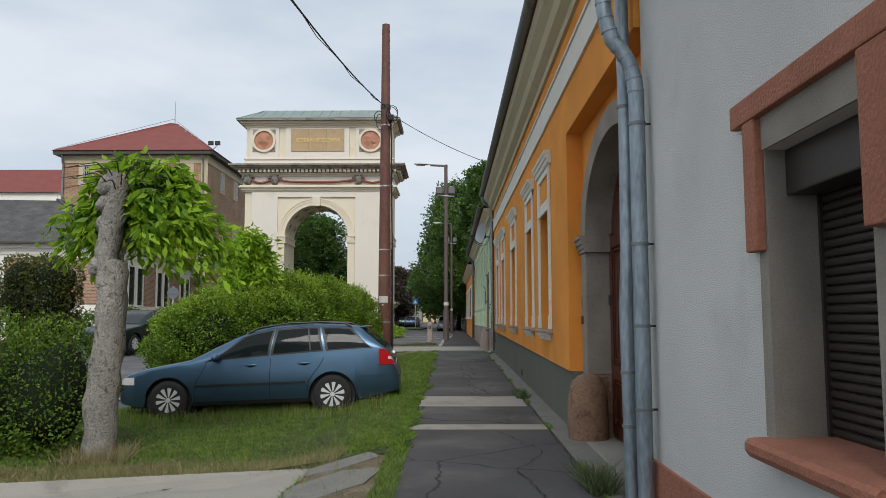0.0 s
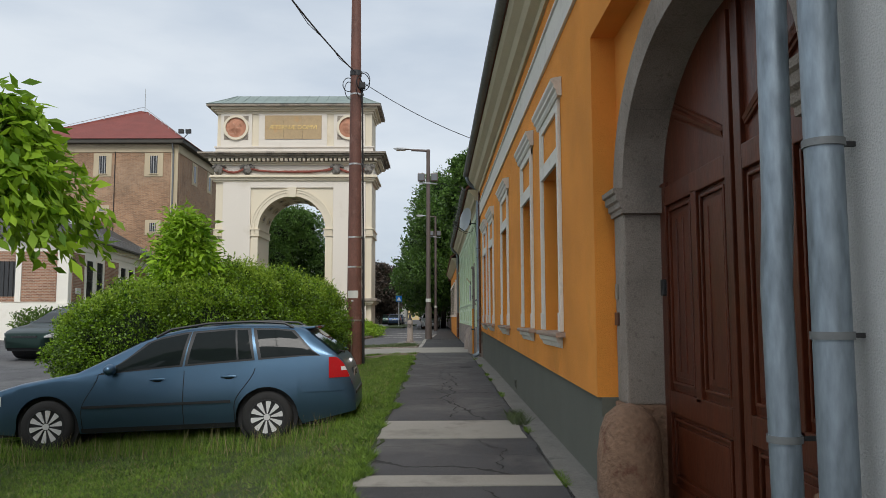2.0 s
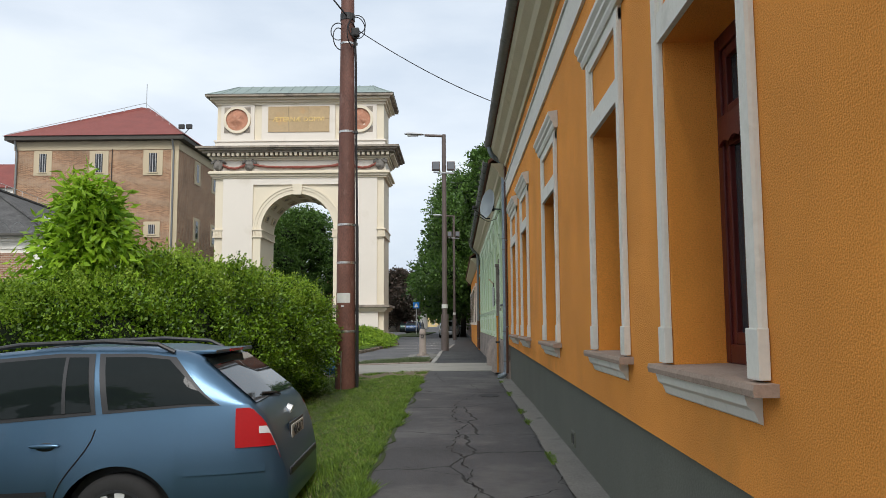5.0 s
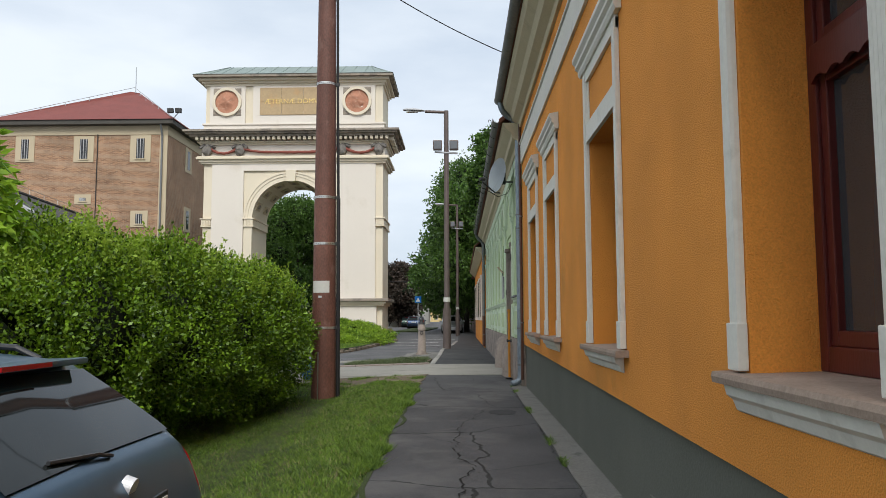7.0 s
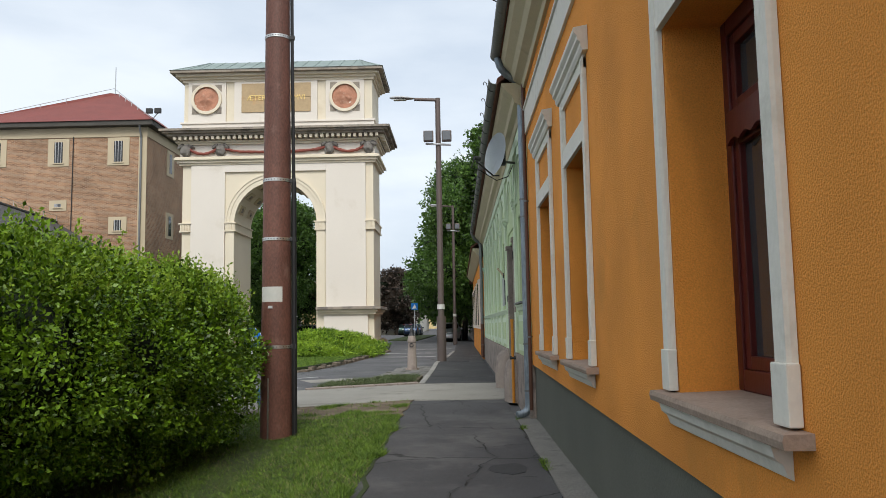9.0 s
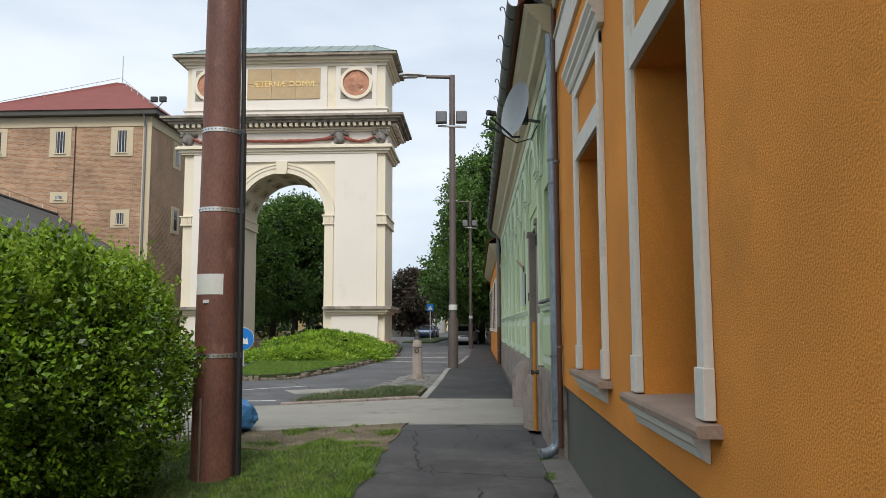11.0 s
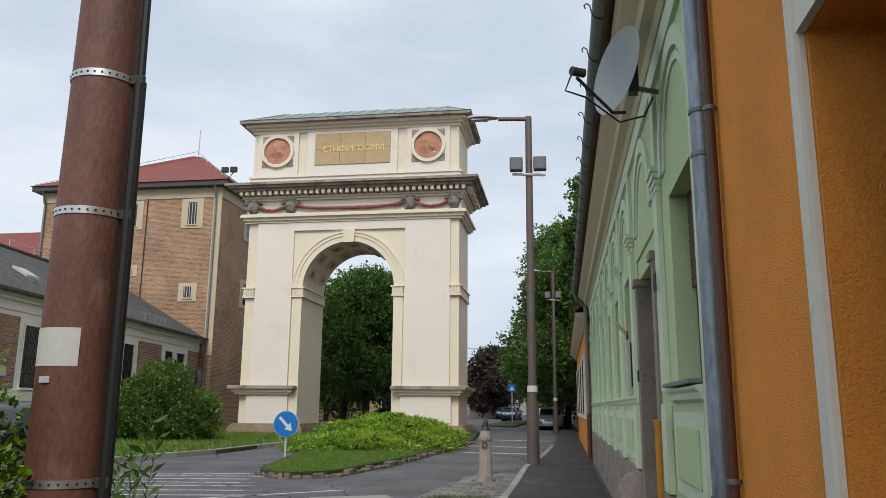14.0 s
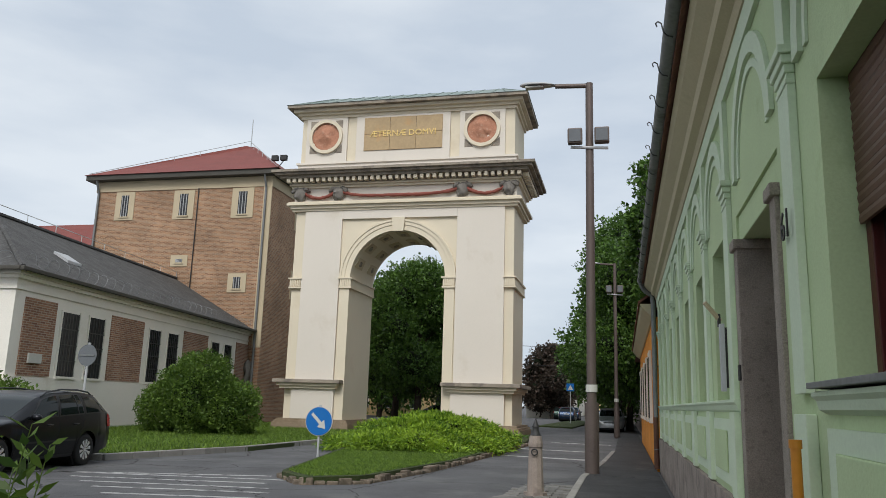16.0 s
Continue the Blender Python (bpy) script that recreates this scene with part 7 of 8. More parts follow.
            dv = tube(bmesh.new(), [(c - CARMID, yw + sgn * 0.05, RWH), (c - CARMID, yw + sgn * 0.085, RWH)], 0.222, 36)
            part("rim", dv, M_PLASTIC, wheel, "dark rim")
            rv2 = bmesh.new()
            for k in range(36):
                a0, a1 = 2 * math.pi * k / 36, 2 * math.pi * (k + 1) / 36
                prism(rv2, [(c - CARMID + r * math.cos(a), RWH + r * math.sin(a)) for r, a in ((0.212, a0), (0.232, a0), (0.232, a1), (0.212, a1))], "y", yw + sgn * 0.06, yw + sgn * 0.108)
            bmesh.ops.remove_doubles(rv2, verts=rv2.verts[:], dist=1e-5)
            part("rim_lip", rv2, M_PLASTIC, wheel)
            for k in range(10):
                a0 = 2 * math.pi * k / 10 + 0.2
                pts = [(c - CARMID + r * math.cos(a0 + da), RWH + r * math.sin(a0 + da)) for r, da in ((0.05, -0.16), (0.206, -0.19), (0.214, 0.0), (0.206, 0.16), (0.05, 0.10))]
                part("spoke", prism(bmesh.new(), pts, "y", yw + sgn * 0.088, yw + sgn * 0.102), M_CHROME, wheel, "silver wheel-cover spoke")
            part("hub_cap", tube(bmesh.new(), [(c - CARMID, yw + sgn * 0.09, RWH), (c - CARMID, yw + sgn * 0.108, RWH)], 0.042, 16), M_CHROME, wheel)
    part("rear_bumper_strip", one_box(4.84 - CARMID, 4.945 - CARMID, -0.62, 0.62, 0.56, 0.62, 0.02), M_PLASTIC, car)
    pl = part("number_plate", one_box(4.875 - CARMID, 4.89 - CARMID, -0.27, 0.27, 0.76, 0.88, 0.004), M_PLATE, car, "white number plate")
    part("plate_frame", one_box(4.868 - CARMID, 4.884 - CARMID, -0.29, 0.29, 0.74, 0.90, 0.004), M_PLASTIC, car)
    if plate:
        lettering(plate, 0.115, Matrix.Translation((4.893 - CARMID, 0, 0.82)) @ Matrix(((0, 0, 1, 0), (1, 0, 0, 0), (0, 1, 0, 0), (0, 0, 0, 1))), M_BLACK, pl, "plate_text", 0.001)
    bd = tube(bmesh.new(), [(4.80 - CARMID, 0, 0.985), (4.842 - CARMID, 0, 0.968)], 0.040, 20)
    part("badge", bd, M_CHROME, car, "round silver badge")
    part("grille", one_box(-0.012 - CARMID, 0.08 - CARMID, -0.42, 0.42, 0.60, 0.665, 0.01), M_PLASTIC, car)
    return car


M_GLASS_CAR = mat("dark_reflective_glass", (0.010, 0.014, 0.014), 0.03, 0.1, 2, 20, 0.0, spec=0.18)
P_BLUE = paint("steel_blue_metallic", (0.075, 0.140, 0.215))
P_BLACK = paint("black_metallic", (0.012, 0.013, 0.016))
P_GREEN = paint("dark_green_metallic", (0.012, 0.03, 0.024))
P_NAVY = paint("navy_metallic", (0.018, 0.035, 0.07))
P_WHITE = paint("white_car_paint", (0.55, 0.56, 0.57))
P_GREY = paint("warm_grey_metallic", (0.10, 0.095, 0.085))
P_RED = paint("crimson_car_paint", (0.30, 0.012, 0.03))
main_car = make_car("estate_car", P_BLUE, "steel-blue estate car with silver wheel covers parked on the grass", "NVS-017")
main_car.matrix_basis = pose(-5.84 + CARMID, 14.30, -0.17, 0, -2.0, 2.0)


def park(ob, x, y, heading, dz=-0.06):
    """heading: degrees by which the car's nose turns from -x."""
    ob.matrix_basis = pose(x, y, gz(x, y) + dz, 0, 0, heading)
    return ob


c = make_car("estate_car", P_BLACK, "shiny black estate car parked at the kerb", group="parked cars")
park(c, -11.55, 36.53, 97)
c2 = make_car("hatchback_car", P_GREEN, "dark green car parked across the road", group="parked cars")
park(c2, -11.9, 29.0, 82)
c3 = make_car("estate_car", P_NAVY, "navy blue car parked across the road", group="parked cars")
park(c3, -5.6, 112.0, -90)
c4 = make_car("van_car", P_WHITE, "white car parked far along the kerb", group="parked cars")
park(c4, -0.35, 78.0, 90)
c5 = make_car("parked_estate", P_GREY, "grey estate car parked behind the arch", group="parked cars")
park(c5, -14.0, 84.0, 8)
c6 = make_car("red_car", P_RED, "crimson car parked behind the arch", group="parked cars")
park(c6, -10.4, 87.0, 30)
copy_thing(c3, pose(-5.6, 121, 0.35, 0, 0, -90))
copy_thing(c2, pose(-7.4, 126, 0.35, 0, 0, -90))
copy_thing(c4, pose(-6.8, 140, 0.35, 0, 0, 90))
copy_thing(c4, pose(-0.5, 97, 0.35, 0, 0, 90))

# ---- plants ----
rng = np.random.default_rng(7)


def leaf_mesh(name, pts, size, aspect, dirs=None, flat=0.0, spread=1.0):
    """Many small folded leaves as one mesh: each a four-cornered blade at a point."""
    n = len(pts)
    d = rng.normal(size=(n, 3)) * spread
    if dirs is not None:
        d += dirs
    d /= np.linalg.norm(d, axis=1)[:, None] + 1e-9
    o = rng.normal(size=(n, 3))
    o[:, 2] *= 1 - flat
    s = np.cross(d, o)
    s /= np.linalg.norm(s, axis=1)[:, None] + 1e-9
    u = np.cross(s, d)
    L = (size * rng.uniform(0.6, 1.35, n))[:, None]
    W = L * aspect * 0.5
    v = np.empty((n, 4, 3))
    v[:, 0] = pts
    v[:, 1] = pts + d * L * 0.45 + s * W + u * L * 0.07
    v[:, 2] = pts + d * L
    v[:, 3] = pts + d * L * 0.45 - s * W + u * L * 0.07
    me = bpy.data.meshes.new(name)
    me.vertices.add(n * 4)
    me.vertices.foreach_set("co", v.reshape(-1))
    me.loops.add(n * 4)
    me.loops.foreach_set("vertex_index", np.arange(n * 4, dtype=np.int32))
    me.polygons.add(n)
    me.polygons.foreach_set("loop_start", np.arange(0, n * 4, 4, dtype=np.int32))
    me.update(calc_edges=True)
    return me


def shell_points(blobs, n, deep=0.72, out=1.06, floor=None, bumpy=0.16):
    """Points in the outer shell of a heap of ellipsoids, with their outward ways."""
    b = np.array(blobs, float)
    area = (b[:, 3] * b[:, 4] + b[:, 3] * b[:, 5] + b[:, 4] * b[:, 5])
    k = rng.choice(len(b), size=int(n * 1.9), p=area / area.sum())
    d = rng.normal(size=(len(k), 3))
    d /= np.linalg.norm(d, axis=1)[:, None]
    lump = 1 + bumpy * np.sin(d[:, 0] * 7 + k) * np.sin(d[:, 1] * 6 + 2 * k) + bumpy * 0.7 * np.sin(d[:, 2] * 9 + d[:, 0] * 8 + k * 3)
    lump += 0.45 * bumpy * np.sin(d[:, 0] * 23 + k * 5) * np.sin(d[:, 1] * 21 + k) * np.sin(d[:, 2] * 25 + 2 * k)
    f = (deep + (out - deep) * rng.uniform(0, 1, len(k)) ** 0.6) * lump
    p = b[k, :3] + d * b[k, 3:6] * f[:, None]
    keep = np.ones(len(p), bool)
    for q in b:
        r = np.linalg.norm((p - q[:3]) / q[3:6], axis=1)
        keep &= r > deep * 0.86
    if floor is not None:
        keep &= p[:, 2] > floor
    p, d = p[keep][:n], d[keep][:n]
    return p, d


def foliage(parent, blobs, n, size, aspect, material, core=None, name="leaves", floor=None, droop=0.0, deep=0.72, bumpy=0.16, out_pull=0.8, label=""):
    p, d = shell_points(blobs, n, deep, floor=floor, bumpy=bumpy)
    dirs = d * out_pull + np.array([0, 0, 0.25 - droop])
    o = ORIGIN.get(parent.name, Vector())
    me = leaf_mesh(name, p - np.array(o), size, aspect, dirs)
    me.materials.append(material)
    ob = new(name, me)
    ob.parent = parent
    tagged(ob, label, kind="")
    # dark lumps inside the foliage paint the shade seen through leaf gaps
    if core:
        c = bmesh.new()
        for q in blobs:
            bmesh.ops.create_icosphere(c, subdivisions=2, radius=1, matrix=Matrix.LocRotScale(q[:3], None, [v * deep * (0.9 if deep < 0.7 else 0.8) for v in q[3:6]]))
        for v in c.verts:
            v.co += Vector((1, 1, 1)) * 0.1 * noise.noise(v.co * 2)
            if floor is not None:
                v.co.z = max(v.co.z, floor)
        part("shade_core", c, core, parent, smooth=True, angle=80)
    return ob


# the big privet hedge
HB = [(-5.35, 17.6, 0.85, 1.15, 1.25, 1.25), (-4.5, 18.3, 0.95, 1.2, 1.2, 1.3), (-4.05, 19.6, 1.0, 1.1, 1.2, 1.35), (-3.65, 20.9, 1.0, 1.1, 1.2, 1.3), (-3.4, 22.2, 0.95, 1.05, 1.2, 1.25), (-3.15, 23.3, 0.9, 0.95, 1.0, 1.25), (-3.1, 24.4, 0.85, 0.85, 0.75, 1.25), (-4.3, 24.3, 0.85, 1.0, 0.8, 1.2),
      (-5.6, 19.5, 1.0, 1.2, 1.4, 1.3), (-5.0, 21.4, 1.0, 1.3, 1.4, 1.3), (-4.6, 23.0, 0.9, 1.2, 1.2, 1.2), (-6.2, 18.0, 0.6, 0.9, 1.0, 1.2)]
HB = [(x, y, z + (0.37 if x > -5.2 and y > 18.5 else 0.2), a, b, c - (0.15 if x > -5.2 and y > 18.5 else 0.26)) for x, y, z, a, b, c in HB]
hedge = thing("privet_hedge", -4.4, 20.3, gz(-4.4, 20.3), "dense overgrown green privet hedge on the verge", "hedge")
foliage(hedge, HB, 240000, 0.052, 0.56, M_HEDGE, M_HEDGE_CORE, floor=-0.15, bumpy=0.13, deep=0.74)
# young shoots on the hedge tops; their pale colour also paints light from above
p = []
dd2 = []
for _ in range(8500):
    q = HB[rng.integers(len(HB))]
    a, e = rng.uniform(0, 2 * math.pi), rng.uniform(0.55, 1.45)
    d = np.array([math.cos(a) * math.cos(e), math.sin(a) * math.cos(e), math.sin(e)])
    base = np.array(q[:3]) + d * np.array(q[3:6]) * 0.98
    ln = rng.uniform(0.06, 0.18 + 0.26 * rng.uniform() ** 3)
    up = d * 0.5 + np.array([rng.normal() * 0.2, rng.normal() * 0.2, 1.0])
    up /= np.linalg.norm(up)
    for i in range(int(ln / 0.02)):
        p.append(base + up * (0.02 * i))
        dd2.append(up * 0.8)
me = leaf_mesh("new_growth_top_light", np.array(p) - np.array(ORIGIN[hedge.name]), 0.05, 0.5, np.array(dd2))
me.materials.append(leaf_mat("young_leaves_top_light", (0.11, 0.20, 0.015), (0.34, 0.48, 0.05), 0.45))
o = new("new_growth_top_light", me)
o.parent = hedge
tagged(o, "young shoots, coloured brighter for light on the hedge top")

hedge2 = thing("low_hedge", -5.6, 10.3, gz(-5.6, 10.3), "dark green clipped hedge beside the tree", "hedge")
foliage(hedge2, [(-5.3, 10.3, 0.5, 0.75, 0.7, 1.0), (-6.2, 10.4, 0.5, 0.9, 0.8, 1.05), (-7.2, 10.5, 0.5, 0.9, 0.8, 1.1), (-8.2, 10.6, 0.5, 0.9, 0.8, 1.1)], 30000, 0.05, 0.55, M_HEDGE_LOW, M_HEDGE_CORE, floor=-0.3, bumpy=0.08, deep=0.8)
thu = thing("thuja_column", -7.4, 13.8, gz(-7.4, 13.8), "clipped square brownish-green thuja column", "shrub")
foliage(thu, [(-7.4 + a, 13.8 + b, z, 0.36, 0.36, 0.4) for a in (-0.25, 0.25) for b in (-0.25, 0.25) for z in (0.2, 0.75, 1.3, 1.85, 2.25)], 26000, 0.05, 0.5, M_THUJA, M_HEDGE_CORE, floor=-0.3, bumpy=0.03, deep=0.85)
tall = thing("tall_shrub", -4.85, 18.7, gz(-4.85, 18.7), "bright green drooping shrub rising out of the hedge", "shrub")
part("stem", tube(bmesh.new(), [(-4.85, 18.7, 0), (-4.8, 18.75, 1.5), (-4.85, 18.7, 3.2)], 0.05, 8, 0.02), M_BARK, tall)
pts, dr = [], []
for _ in range(210):
    a = rng.uniform(0, 2 * math.pi)
    st = np.array([-4.85 + rng.normal() * 0.12, 18.7 + rng.normal() * 0.12, rng.uniform(2.3, 3.35)])
    reach = rng.uniform(0.35, 1.0) * (1.15 if st[2] < 2.9 else 0.8)
    rise = rng.uniform(0.1, 0.6)
    for i in range(24):
        t = i / 23
        pts.append(st + np.array([math.cos(a) * reach * t, math.sin(a) * reach * t, rise * math.sin(min(1, t * 1.3) * math.pi) - 0.9 * t ** 2 * reach]) + rng.normal(size=3) * 0.04)
        dr.append([math.cos(a) * 0.7, math.sin(a) * 0.7, -0.7 * t + 0.1])
me = leaf_mesh("crown", np.array(pts) - np.array(ORIGIN[tall.name]), 0.17, 0.32, np.array(dr), spread=0.5)
me.materials.append(M_CATALPA)
o = new("crown", me)
o.parent = tall
tagged(o, "bright yellow-green drooping leaves")
shoot = thing("sapling_clump", -3.55, 27.0, gz(-3.55, 27.0), "leafy young laurel-like shoots beside the driveway", "shrub")
b = bmesh.new()
pts, dr = [], []
for k in range(22):
    x0, y0 = -3.6 + rng.normal() * 0.28, 27.0 + rng.normal() * 0.3
    hh, lx, ly = rng.uniform(0.75, 1.55), rng.normal() * 0.14, rng.normal() * 0.14
    zb = gz(x0, y0)
    tube(b, [(x0, y0, zb - 0.03), (x0 + lx * 0.4, y0 + ly * 0.4, zb + hh * 0.5), (x0 + lx, y0 + ly, zb + hh)], 0.008, 5, 0.003)
    for i in range(26):
        f = 0.3 + 0.7 * i / 25
        a = 2.4 * i + k
        pts.append((x0 + lx * f, y0 + ly * f, zb + hh * f))
        dr.append((math.cos(a) * 1.0, math.sin(a) * 1.0, 0.7))
part("stems", b, M_BUSH, shoot)
me = leaf_mesh("leaves", np.array(pts) - np.array(ORIGIN[shoot.name]), 0.15, 0.32, np.array(dr), spread=0.25)
me.materials.append(M_BUSH)
o = new("leaves", me)
o.parent = shoot


def limb(bm, pts, r0, r1, wob=0.03, n=12):
    pts = [Vector(q) for q in pts]
    fine = []
    for a, b in zip(pts, pts[1:]):
        fine += [a.lerp(b, i / 4) for i in range(4)]
    fine.append(pts[-1])
    s0 = len(bm.verts)
    tube(bm, fine, r0, n, r1)
    bm.verts.ensure_lookup_table()
    for v in bm.verts[s0:]:
        v.co += Vector((1, 1, 0.3)) * wob * noise.noise(v.co * 4)


# pollarded street tree
TRX, TRY = -4.42, 9.9
tr = thing("street_tree", TRX, TRY, gz(TRX, TRY), "pollarded street tree with knobbly grey trunk and bright drooping leaves", "tree")
b = bmesh.new()
limb(b, [(TRX - 0.06, TRY, gz(TRX, TRY) - 0.1), (TRX - 0.03, TRY, 0.5), (TRX + 0.03, TRY, 1.3), (TRX + 0.05, TRY, 1.9), (TRX + 0.02, TRY, 2.25)], 0.21, 0.175, 0.03, 22)
limb(b, [(TRX + 0.02, TRY - 0.02, 1.95), (TRX - 0.04, TRY - 0.04, 2.25), (TRX + 0.05, TRY - 0.06, 2.8), (TRX + 0.09, TRY - 0.08, 3.42)], 0.17, 0.105, 0.06, 14)
limb(b, [(TRX + 0.03, TRY + 0.08, 2.3), (TRX + 0.2, TRY + 0.3, 2.7), (TRX + 0.45, TRY + 0.4, 3.1)], 0.07, 0.03, 0.03, 12)
for q in ((TRX + 0.0, TRY - 0.05, 3.25, 0.16), (TRX - 0.12, TRY - 0.05, 2.2, 0.13), (TRX - 0.05, TRY - 0.08, 3.0, 0.12), (TRX - 0.05, TRY, 2.75, 0.14)):
    bmesh.ops.create_icosphere(b, subdivisions=3, radius=q[3], matrix=Matrix.Translation(q[:3]))
for v in b.verts:
    v.co += Vector((1, 1, 1)) * 0.035 * noise.noise(v.co * 9)
part("trunk", b, M_BARK, tr, "knobbly grey trunk", True, 70)
pts, dr = [], []
for _ in range(420):
    a = rng.uniform(0, 2 * math.pi)
    if math.sin(a) < -0.25 and -0.93 < math.cos(a) < 0.6:
        continue
    st = np.array([TRX + rng.choice([0.05, 0.1, 0.5]), TRY + 0.12 + abs(rng.normal()) * 0.12, rng.uniform(2.75, 3.45)])
    reach, rise = rng.uniform(0.35, 1.15), rng.uniform(0.05, 0.45)
    if math.cos(a) < -0.3:
        reach *= 0.85
    for i in range(26):
        t = i / 25
        q = st + np.array([math.cos(a) * reach * t, math.sin(a) * reach * t, rise * math.sin(min(1, t * 1.4) * math.pi) * 0.9 - 0.72 * t ** 2.2 * reach])
        pts.append(q + rng.normal(size=3) * 0.03)
        dr.append([math.cos(a) * 0.7, math.sin(a) * 0.7, -0.9 * t])
me = leaf_mesh("crown", np.array(pts) - np.array(ORIGIN[tr.name]), 0.17, 0.38, np.array(dr), spread=0.55)
me.materials.append(M_CATALPA)
o = new("crown", me)
o.parent = tr
tagged(o, "bright green drooping crown")
b = bmesh.new()
for k in range(28):
    a = 2.4 * k
    st = Vector((TRX + 0.1, TRY, 3.0 + 0.012 * k))
    tube(b, [st, st + Vector((math.cos(a) * 0.3, math.sin(a) * 0.3, 0.25)), st + Vector((math.cos(a) * 0.7, math.sin(a) * 0.7, 0.15))], 0.012, 4, 0.005)
part("twig", b, M_BARK_DARK, tr)


def big_tree(name, x, y, h, base, r, material, label, n=22000, leaf=0.34, seed=1, narrow=1.0):
    rs = np.random.default_rng(seed)
    t = thing(name, x, y, gz(x, y), label, "tree", "street trees")
    b = bmesh.new()
    limb(b, [(x, y, gz(x, y) - 0.2), (x + 0.1, y, base), (x, y + 0.1, h * 0.55), (x, y, h * 0.85)], 0.28, 0.06, 0.08, 10)
    blobs = []
    nb = 17
    for i in range(nb):
        f = (i + 0.5) / nb
        z = base + (h - base) * f
        wide = r * math.sin(math.pi * min(1, 0.18 + 0.8 * f)) ** 0.8 * narrow
        a = 2.4 * i + rs.uniform(0, 1)
        off = wide * rs.uniform(0.35, 0.75)
        s = r * rs.uniform(0.34, 0.52)
        c = (x + off * math.cos(a), y + off * math.sin(a), min(z, h - s * 0.6))
        blobs.append((*c, s, s, s * 0.8))
        if i % 2 == 0:
            limb(b, [(x, y, max(base * 0.9, z - 1.6)), ((x + c[0]) / 2, (y + c[1]) / 2, z - 0.6), (c[0], c[1], z)], 0.09, 0.02, 0.04, 6)
    part("trunk", b, M_BARK_DARK, t, smooth=True, angle=70)
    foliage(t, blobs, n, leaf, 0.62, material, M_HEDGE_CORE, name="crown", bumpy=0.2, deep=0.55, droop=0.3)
    return t


big_tree("linden_tree", 1.9, 73, 12.6, 3.2, 4.2, M_TREE, "dense dark green linden over the pavement", n=52000, leaf=0.22, seed=3)
big_tree("linden_tree", 0.9, 80, 15.4, 3.0, 4.6, M_TREE, "dense dark green linden over the pavement", n=52000, leaf=0.22, seed=4)
big_tree("linden_tree", 2.8, 57, 13.2, 6.0, 2.2, M_TREE, "slim tall green tree rising behind the houses", n=30000, leaf=0.2, seed=11)
big_tree("linden_tree", 0.4, 92, 14.9, 3.0, 4.6, M_TREE, "dense dark green linden over the pavement", n=16000, seed=5)
big_tree("linden_tree", 0.0, 100, 14.5, 3.0, 4.6, M_TREE, "dense dark green linden over the pavement", n=12000, leaf=0.42, seed=6)
big_tree("linden_tree", -13.6, 76, 11.6, 3.3, 4.3, M_TREE, "dark green tree standing behind the arch", n=52000, leaf=0.2, seed=7)
big_tree("linden_tree", -16.4, 80, 11.2, 3.3, 4.2, M_TREE, "dark green tree standing behind the arch", n=32000, leaf=0.22, seed=8)
big_tree("plum_tree", -8.8, 128, 9.8, 2.2, 4.0, M_PURPLE, "dark purple-leaved plum tree far along the street", n=12000, leaf=0.42, seed=9)
big_tree("linden_tree", -10, 165, 9.0, 2.5, 4.0, M_TREE, "far green street tree", n=6000, leaf=0.5, seed=10)
big_tree("linden_tree", -4, 210, 12.0, 2.5, 5.0, M_TREE, "far green street tree", n=6000, leaf=0.6, seed=12)
big_tree("linden_tree", -24, 100, 12.0, 2.5, 5.0, M_TREE, "green tree behind the arch", n=9000, leaf=0.42, seed=13)

bush = thing("round_shrub", -15.4, 50.2, gz(-15.4, 50.2), "rounded green shrub on the lawn with a few red blossoms", "shrub")
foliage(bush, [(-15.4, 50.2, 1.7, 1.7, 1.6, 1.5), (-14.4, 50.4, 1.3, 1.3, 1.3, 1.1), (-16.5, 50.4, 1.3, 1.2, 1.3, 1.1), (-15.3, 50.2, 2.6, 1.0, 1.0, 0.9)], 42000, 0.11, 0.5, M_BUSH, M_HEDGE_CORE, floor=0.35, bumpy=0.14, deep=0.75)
bush2 = thing("rose_bush", -18.6, 45.0, gz(-18.6, 45.0), "loose leafy rose bush by the brick wing", "shrub")
foliage(bush2, [(-18.6, 44.0, 1.3, 1.6, 0.8, 0.9), (-20.5, 43.6, 1.2, 1.4, 0.8, 0.8)], 6000, 0.16, 0.45, M_BUSH, None, floor=0.3, deep=0.4)
M_ROSE = mat("red_petals", (0.35, 0.01, 0.02), 0.6, 0.2, 5, 30, 0.1)
for i in range(9):
    b = bmesh.new()
    bmesh.ops.create_icosphere(b, subdivisions=2, radius=0.1, matrix=Matrix.Translation((-17.3 - rng.uniform(0, 1.6), 43.6 + rng.uniform(-0.3, 0.2), rng.uniform(1.2, 1.9))))
    for v in b.verts:
        v.co += Vector((1, 1, 1)) * 0.04 * noise.noise(v.co * 12)
    part("rose", b, M_ROSE, bush2, "red rose")

jun = thing("juniper", -6.2, 49.5, gz(-6.2, 49.5), "broad low bright green juniper spreading on the island", "shrub")
JB = []
for i in range(34):
    a, rr = 2.4 * i, math.sqrt((i + 0.5) / 34)
    z = 0.42 + 0.85 * (1 - rr ** 1.6) + rng.uniform(-0.16, 0.16)
    JB.append((-5.9 + 2.4 * rr * math.cos(a), 49.3 + 4.2 * rr * math.sin(a), z, rng.uniform(0.6, 0.95), rng.uniform(0.8, 1.2), 0.22))
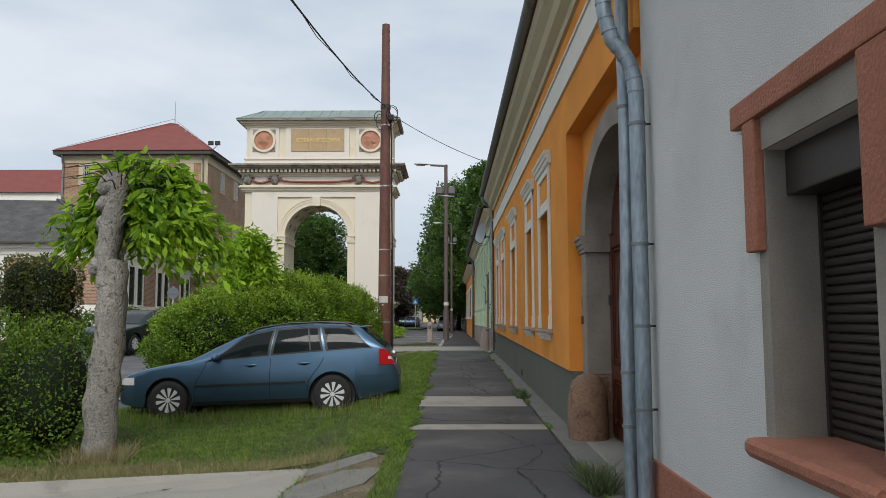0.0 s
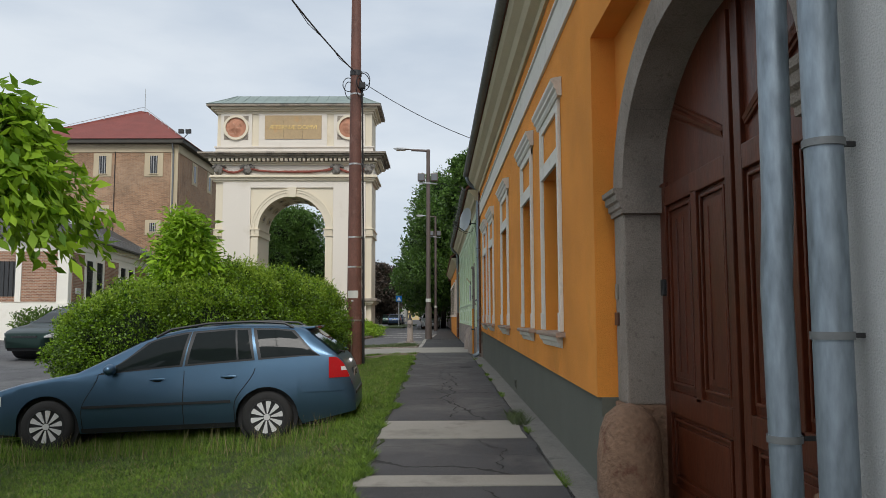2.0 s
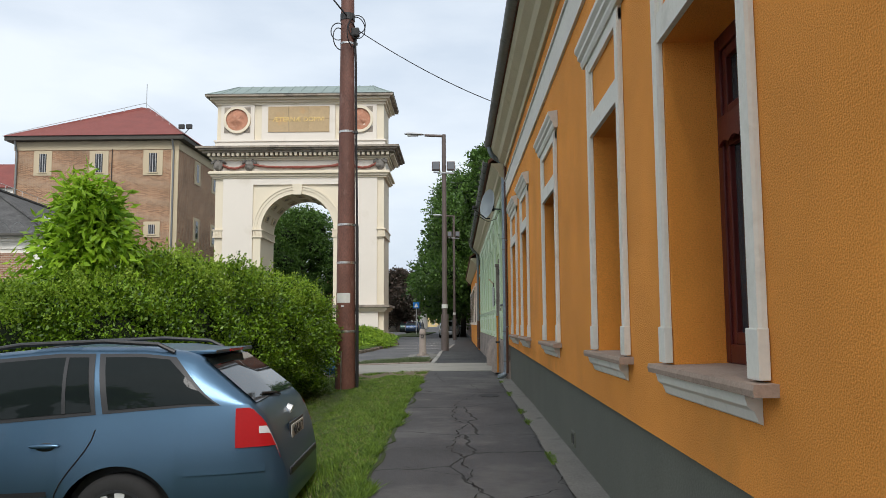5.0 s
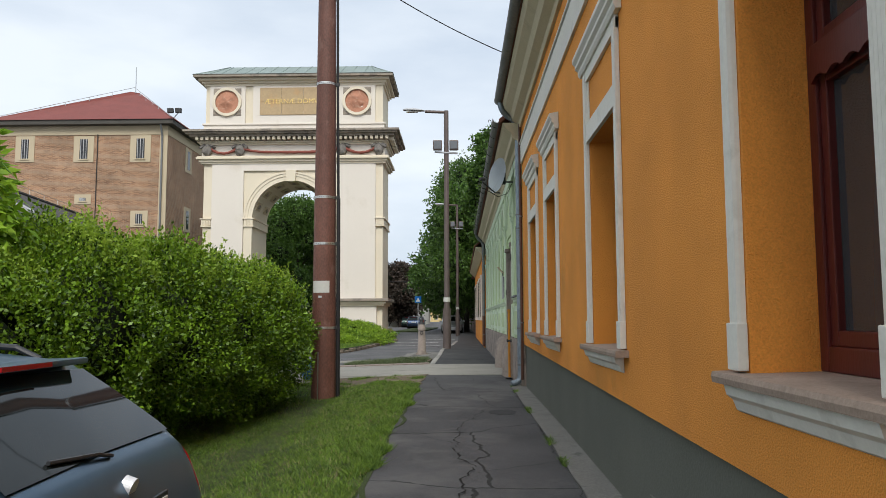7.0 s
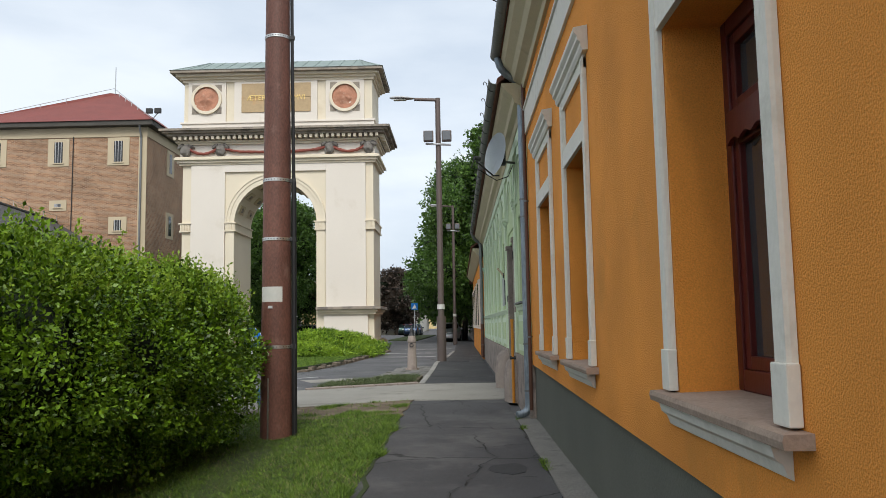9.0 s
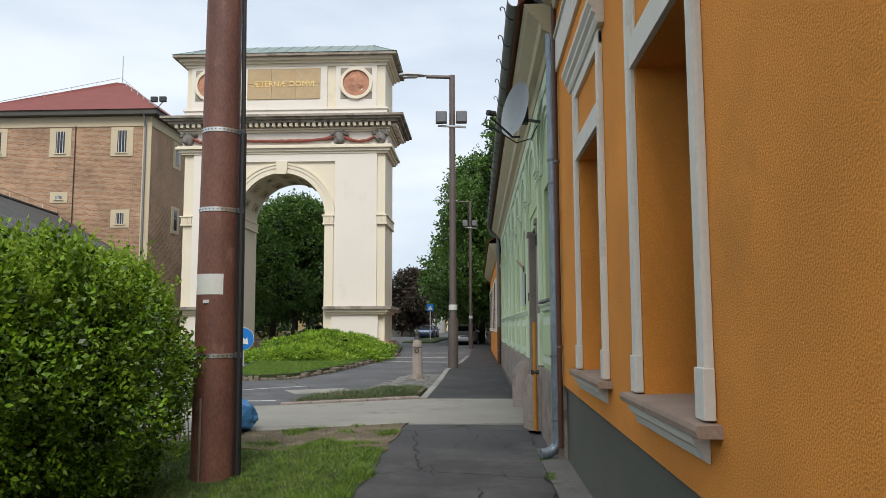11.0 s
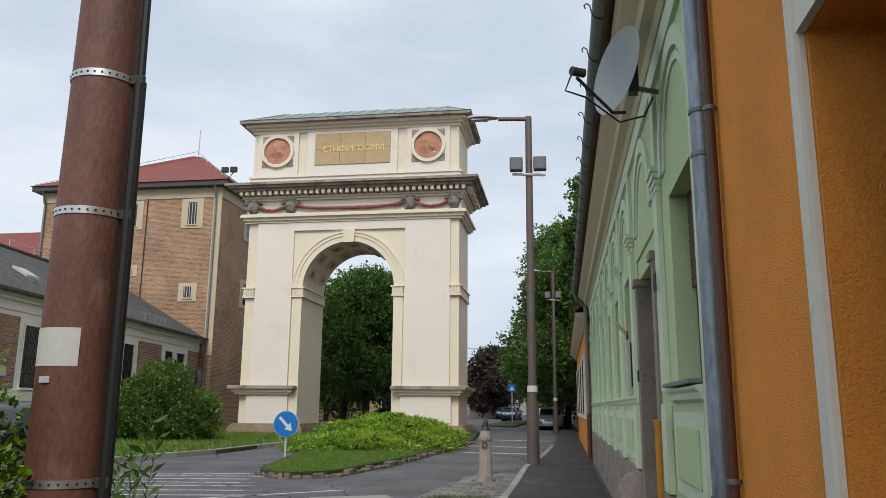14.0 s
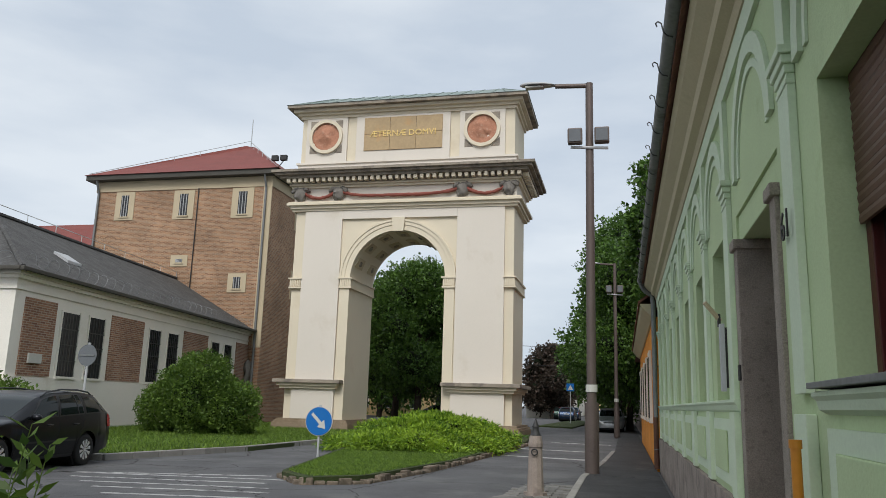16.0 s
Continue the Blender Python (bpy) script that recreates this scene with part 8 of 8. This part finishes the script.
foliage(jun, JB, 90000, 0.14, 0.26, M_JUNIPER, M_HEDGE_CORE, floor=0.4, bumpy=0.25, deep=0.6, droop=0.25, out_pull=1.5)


def scatter(name, outline, n, h, w, material, label, lean=0.45, keep=None, category="grass", dz=0.0):
    ys = [q[1] for q in outline]
    out = []
    while len(out) < n:
        m = 20000
        x = rng.uniform(min(q[0] for q in outline), max(q[0] for q in outline), m)
        y = rng.uniform(min(ys), max(ys), m)
        inside = np.zeros(m, bool)
        for (ax, ay), (bx, by) in zip(outline, outline[1:] + outline[:1]):
            if ay != by:
                cr = ((ay > y) != (by > y)) & (x < (bx - ax) * (y - ay) / (by - ay) + ax)
                inside ^= cr
        if keep is not None:
            inside &= keep(x, y)
        out += list(zip(x[inside], y[inside]))
    out = np.array(out[:n])
    z = np.array([gz(q[0], q[1]) for q in out]) + dz
    p = np.column_stack([out, z])
    a = rng.uniform(0, 2 * math.pi, n)
    hh = h * rng.uniform(0.45, 1.3, n)
    d = np.column_stack([np.cos(a), np.sin(a), np.zeros(n)])
    tip = p + np.column_stack([rng.normal(size=(n, 2)) * lean, np.ones(n)]) * hh[:, None]
    v = np.empty((n, 3, 3))
    v[:, 0], v[:, 1], v[:, 2] = p - d * w, p + d * w, tip
    me = bpy.data.meshes.new(name)
    me.vertices.add(n * 3)
    me.vertices.foreach_set("co", v.reshape(-1))
    me.loops.add(n * 3)
    me.loops.foreach_set("vertex_index", np.arange(n * 3, dtype=np.int32))
    me.polygons.add(n)
    me.polygons.foreach_set("loop_start", np.arange(0, n * 3, 3, dtype=np.int32))
    me.update(calc_edges=True)
    me.materials.append(material)
    return tagged(new(name, me), label, category, kind="stuff")


def thin(x, y):
    return np.sin(x * 2.3 + np.sin(y * 1.7)) * np.sin(y * 1.9 + x) + rng.uniform(-0.9, 0.9, len(x)) > -0.55


VERGE = [(-6.4, 8.05), (-1.4, 8.4), (-0.50, 8.5), (-0.44, 25.6), (-1.3, 26.1), (-2.6, 26.7), (-5.0, 26.4)]
scatter("verge_grass", VERGE, 340000, 0.038, 0.0048, M_GRASS, "fresh green mown grass blades of the verge", 0.8, keep=thin)
scatter("verge_edge_grass", [(-0.62, 8.4), (-0.36, 8.4), (-0.34, 25.5), (-0.62, 25.5)], 16000, 0.06, 0.005, M_GRASS, "grass creeping over the pavement edge", 0.9, keep=lambda x, y: x < -0.50 + 0.13 * np.sin(y * 2.3) * np.sin(y * 0.9 + 1) + 0.06 * np.sin(y * 7.1))
scatter("tall_grass", [(-6.2, 12.6), (-1.0, 12.6), (-1.0, 13.5), (-6.2, 13.5)], 3000, 0.15, 0.005, M_GRASS, "long uncut grass beside the parked car", 0.3)
scatter("tall_grass_car", [(-6.2, 13.5), (-0.8, 13.5), (-0.8, 15.8), (-6.2, 15.8)], 9000, 0.10, 0.005, M_GRASS, "long uncut grass under the parked car", 0.3)
scatter("dry_stalks", [(-6.2, 8.0), (-1.2, 8.2), (-1.2, 9.0), (-6.2, 9.2)], 9000, 0.10, 0.004, M_HAY, "dry straw-coloured stalks at the verge edge", 0.7)
scatter("seed_stalks", [(-6.0, 12.4), (-1.1, 12.4), (-1.1, 13.4), (-6.0, 13.4)], 500, 0.24, 0.004, M_HAY, "pale seed heads of tall grass", 0.2)
scatter("verge_straw", VERGE, 22000, 0.05, 0.004, M_HAY, "scattered dry blades in the verge", 0.9)
scatter("earth_grass", [(-1.7, 1), (-0.44, 1), (-0.44, 8.4), (-1.5, 8.4)], 9000, 0.05, 0.004, M_GRASS, "sparse grass on bare earth", 0.8, keep=lambda x, y: (np.abs(x + 0.5) < 0.16) | (np.abs(x + 1.6) < 0.1) | (rng.uniform(0, 1, len(x)) < 0.04))
scatter("earth_patch_grass", [(-2.4, 25.9), (-0.42, 25.9), (-0.42, 27.7), (-2.4, 27.3)], 4500, 0.05, 0.005, M_GRASS, "tufts of grass on the bare patch", 0.7, keep=lambda x, y: (rng.uniform(0, 1, len(x)) < 0.02) | (np.sin(x * 3.1 + np.sin(y * 4.7)) * np.sin(y * 3.7 + 1.3 * np.sin(x * 6.1)) + rng.uniform(-0.35, 0.35, len(x)) > 0.6) | (y < 26.05 + 0.15 * np.sin(x * 4)))
scatter("weed_bed", [(-2.6, 30.3), (-0.6, 31.5), (-0.55, 33.5), (-1.4, 33.3), (-2.4, 31.8)], 7000, 0.10, 0.008, M_WEED, "grey-green weeds filling the bed", 0.7, keep=lambda x, y: np.sin(x * 4) + np.sin(y * 5 + x) + rng.uniform(-1, 1, len(x)) > -0.3)
scatter("island_grass", [(-6.0, 37.8), (-5.2, 36.95), (-4.4, 37.7), (-3.8, 42.5), (-3.5, 54.3), (-8.4, 49.5), (-7.1, 43.2)], 90000, 0.06, 0.009, M_GRASS, "short grass on the traffic island", 0.6, dz=0.07)
scatter("lawn_grass", [(-11.3, 39.7), (-10.3, 44.3), (-10.1, 53.5), (-10.7, 65.5), (-24, 65.5), (-20.0, 46.7), (-16, 39)], 60000, 0.12, 0.016, M_GRASS, "mown grass of the lawn", 0.6, dz=0.05)
wb = thing("weed_clump", -1.5, 31.6, gz(-1.5, 31.6), "low straggling grey-green weeds in the kerbed bed", "weeds")
foliage(wb, [(-0.9, 31.75, 0.42, 0.3, 0.3, 0.10), (-1.3, 31.6, 0.40, 0.3, 0.3, 0.09), (-1.7, 31.3, 0.38, 0.32, 0.25, 0.09), (-2.1, 31.0, 0.37, 0.3, 0.22, 0.08)], 5000, 0.07, 0.18, M_WEED, None, floor=0.28, bumpy=0.3, deep=0.4)
scatter("wall_weeds", [(1.12, 6.2), (1.32, 6.2), (1.32, 6.75), (1.12, 6.75)], 500, 0.2, 0.006, M_WEED, "weeds growing at the gate foot", 0.7)
scatter("slab_weeds", [(1.1, 12.6), (1.3, 12.6), (1.3, 13.5), (1.1, 13.5)], 500, 0.10, 0.005, M_WEED, "weeds in the pavement joint", 0.8)
scatter("joint_grass", [(1.20, 6), (1.26, 6), (1.26, 25), (1.20, 25)], 2600, 0.04, 0.003, M_GRASS, "grass in the joint along the apron", 0.8, keep=lambda x, y: np.sin(y * 2.1) + np.sin(y * 5.3) > 0.9)
scatter("tree_foot_straw", [(TRX - 0.4, TRY - 0.6), (TRX + 0.5, TRY - 0.6), (TRX + 0.4, TRY + 0.2), (TRX - 0.3, TRY + 0.2)], 900, 0.2, 0.006, M_HAY, "dry straw round the tree's foot", 0.7)
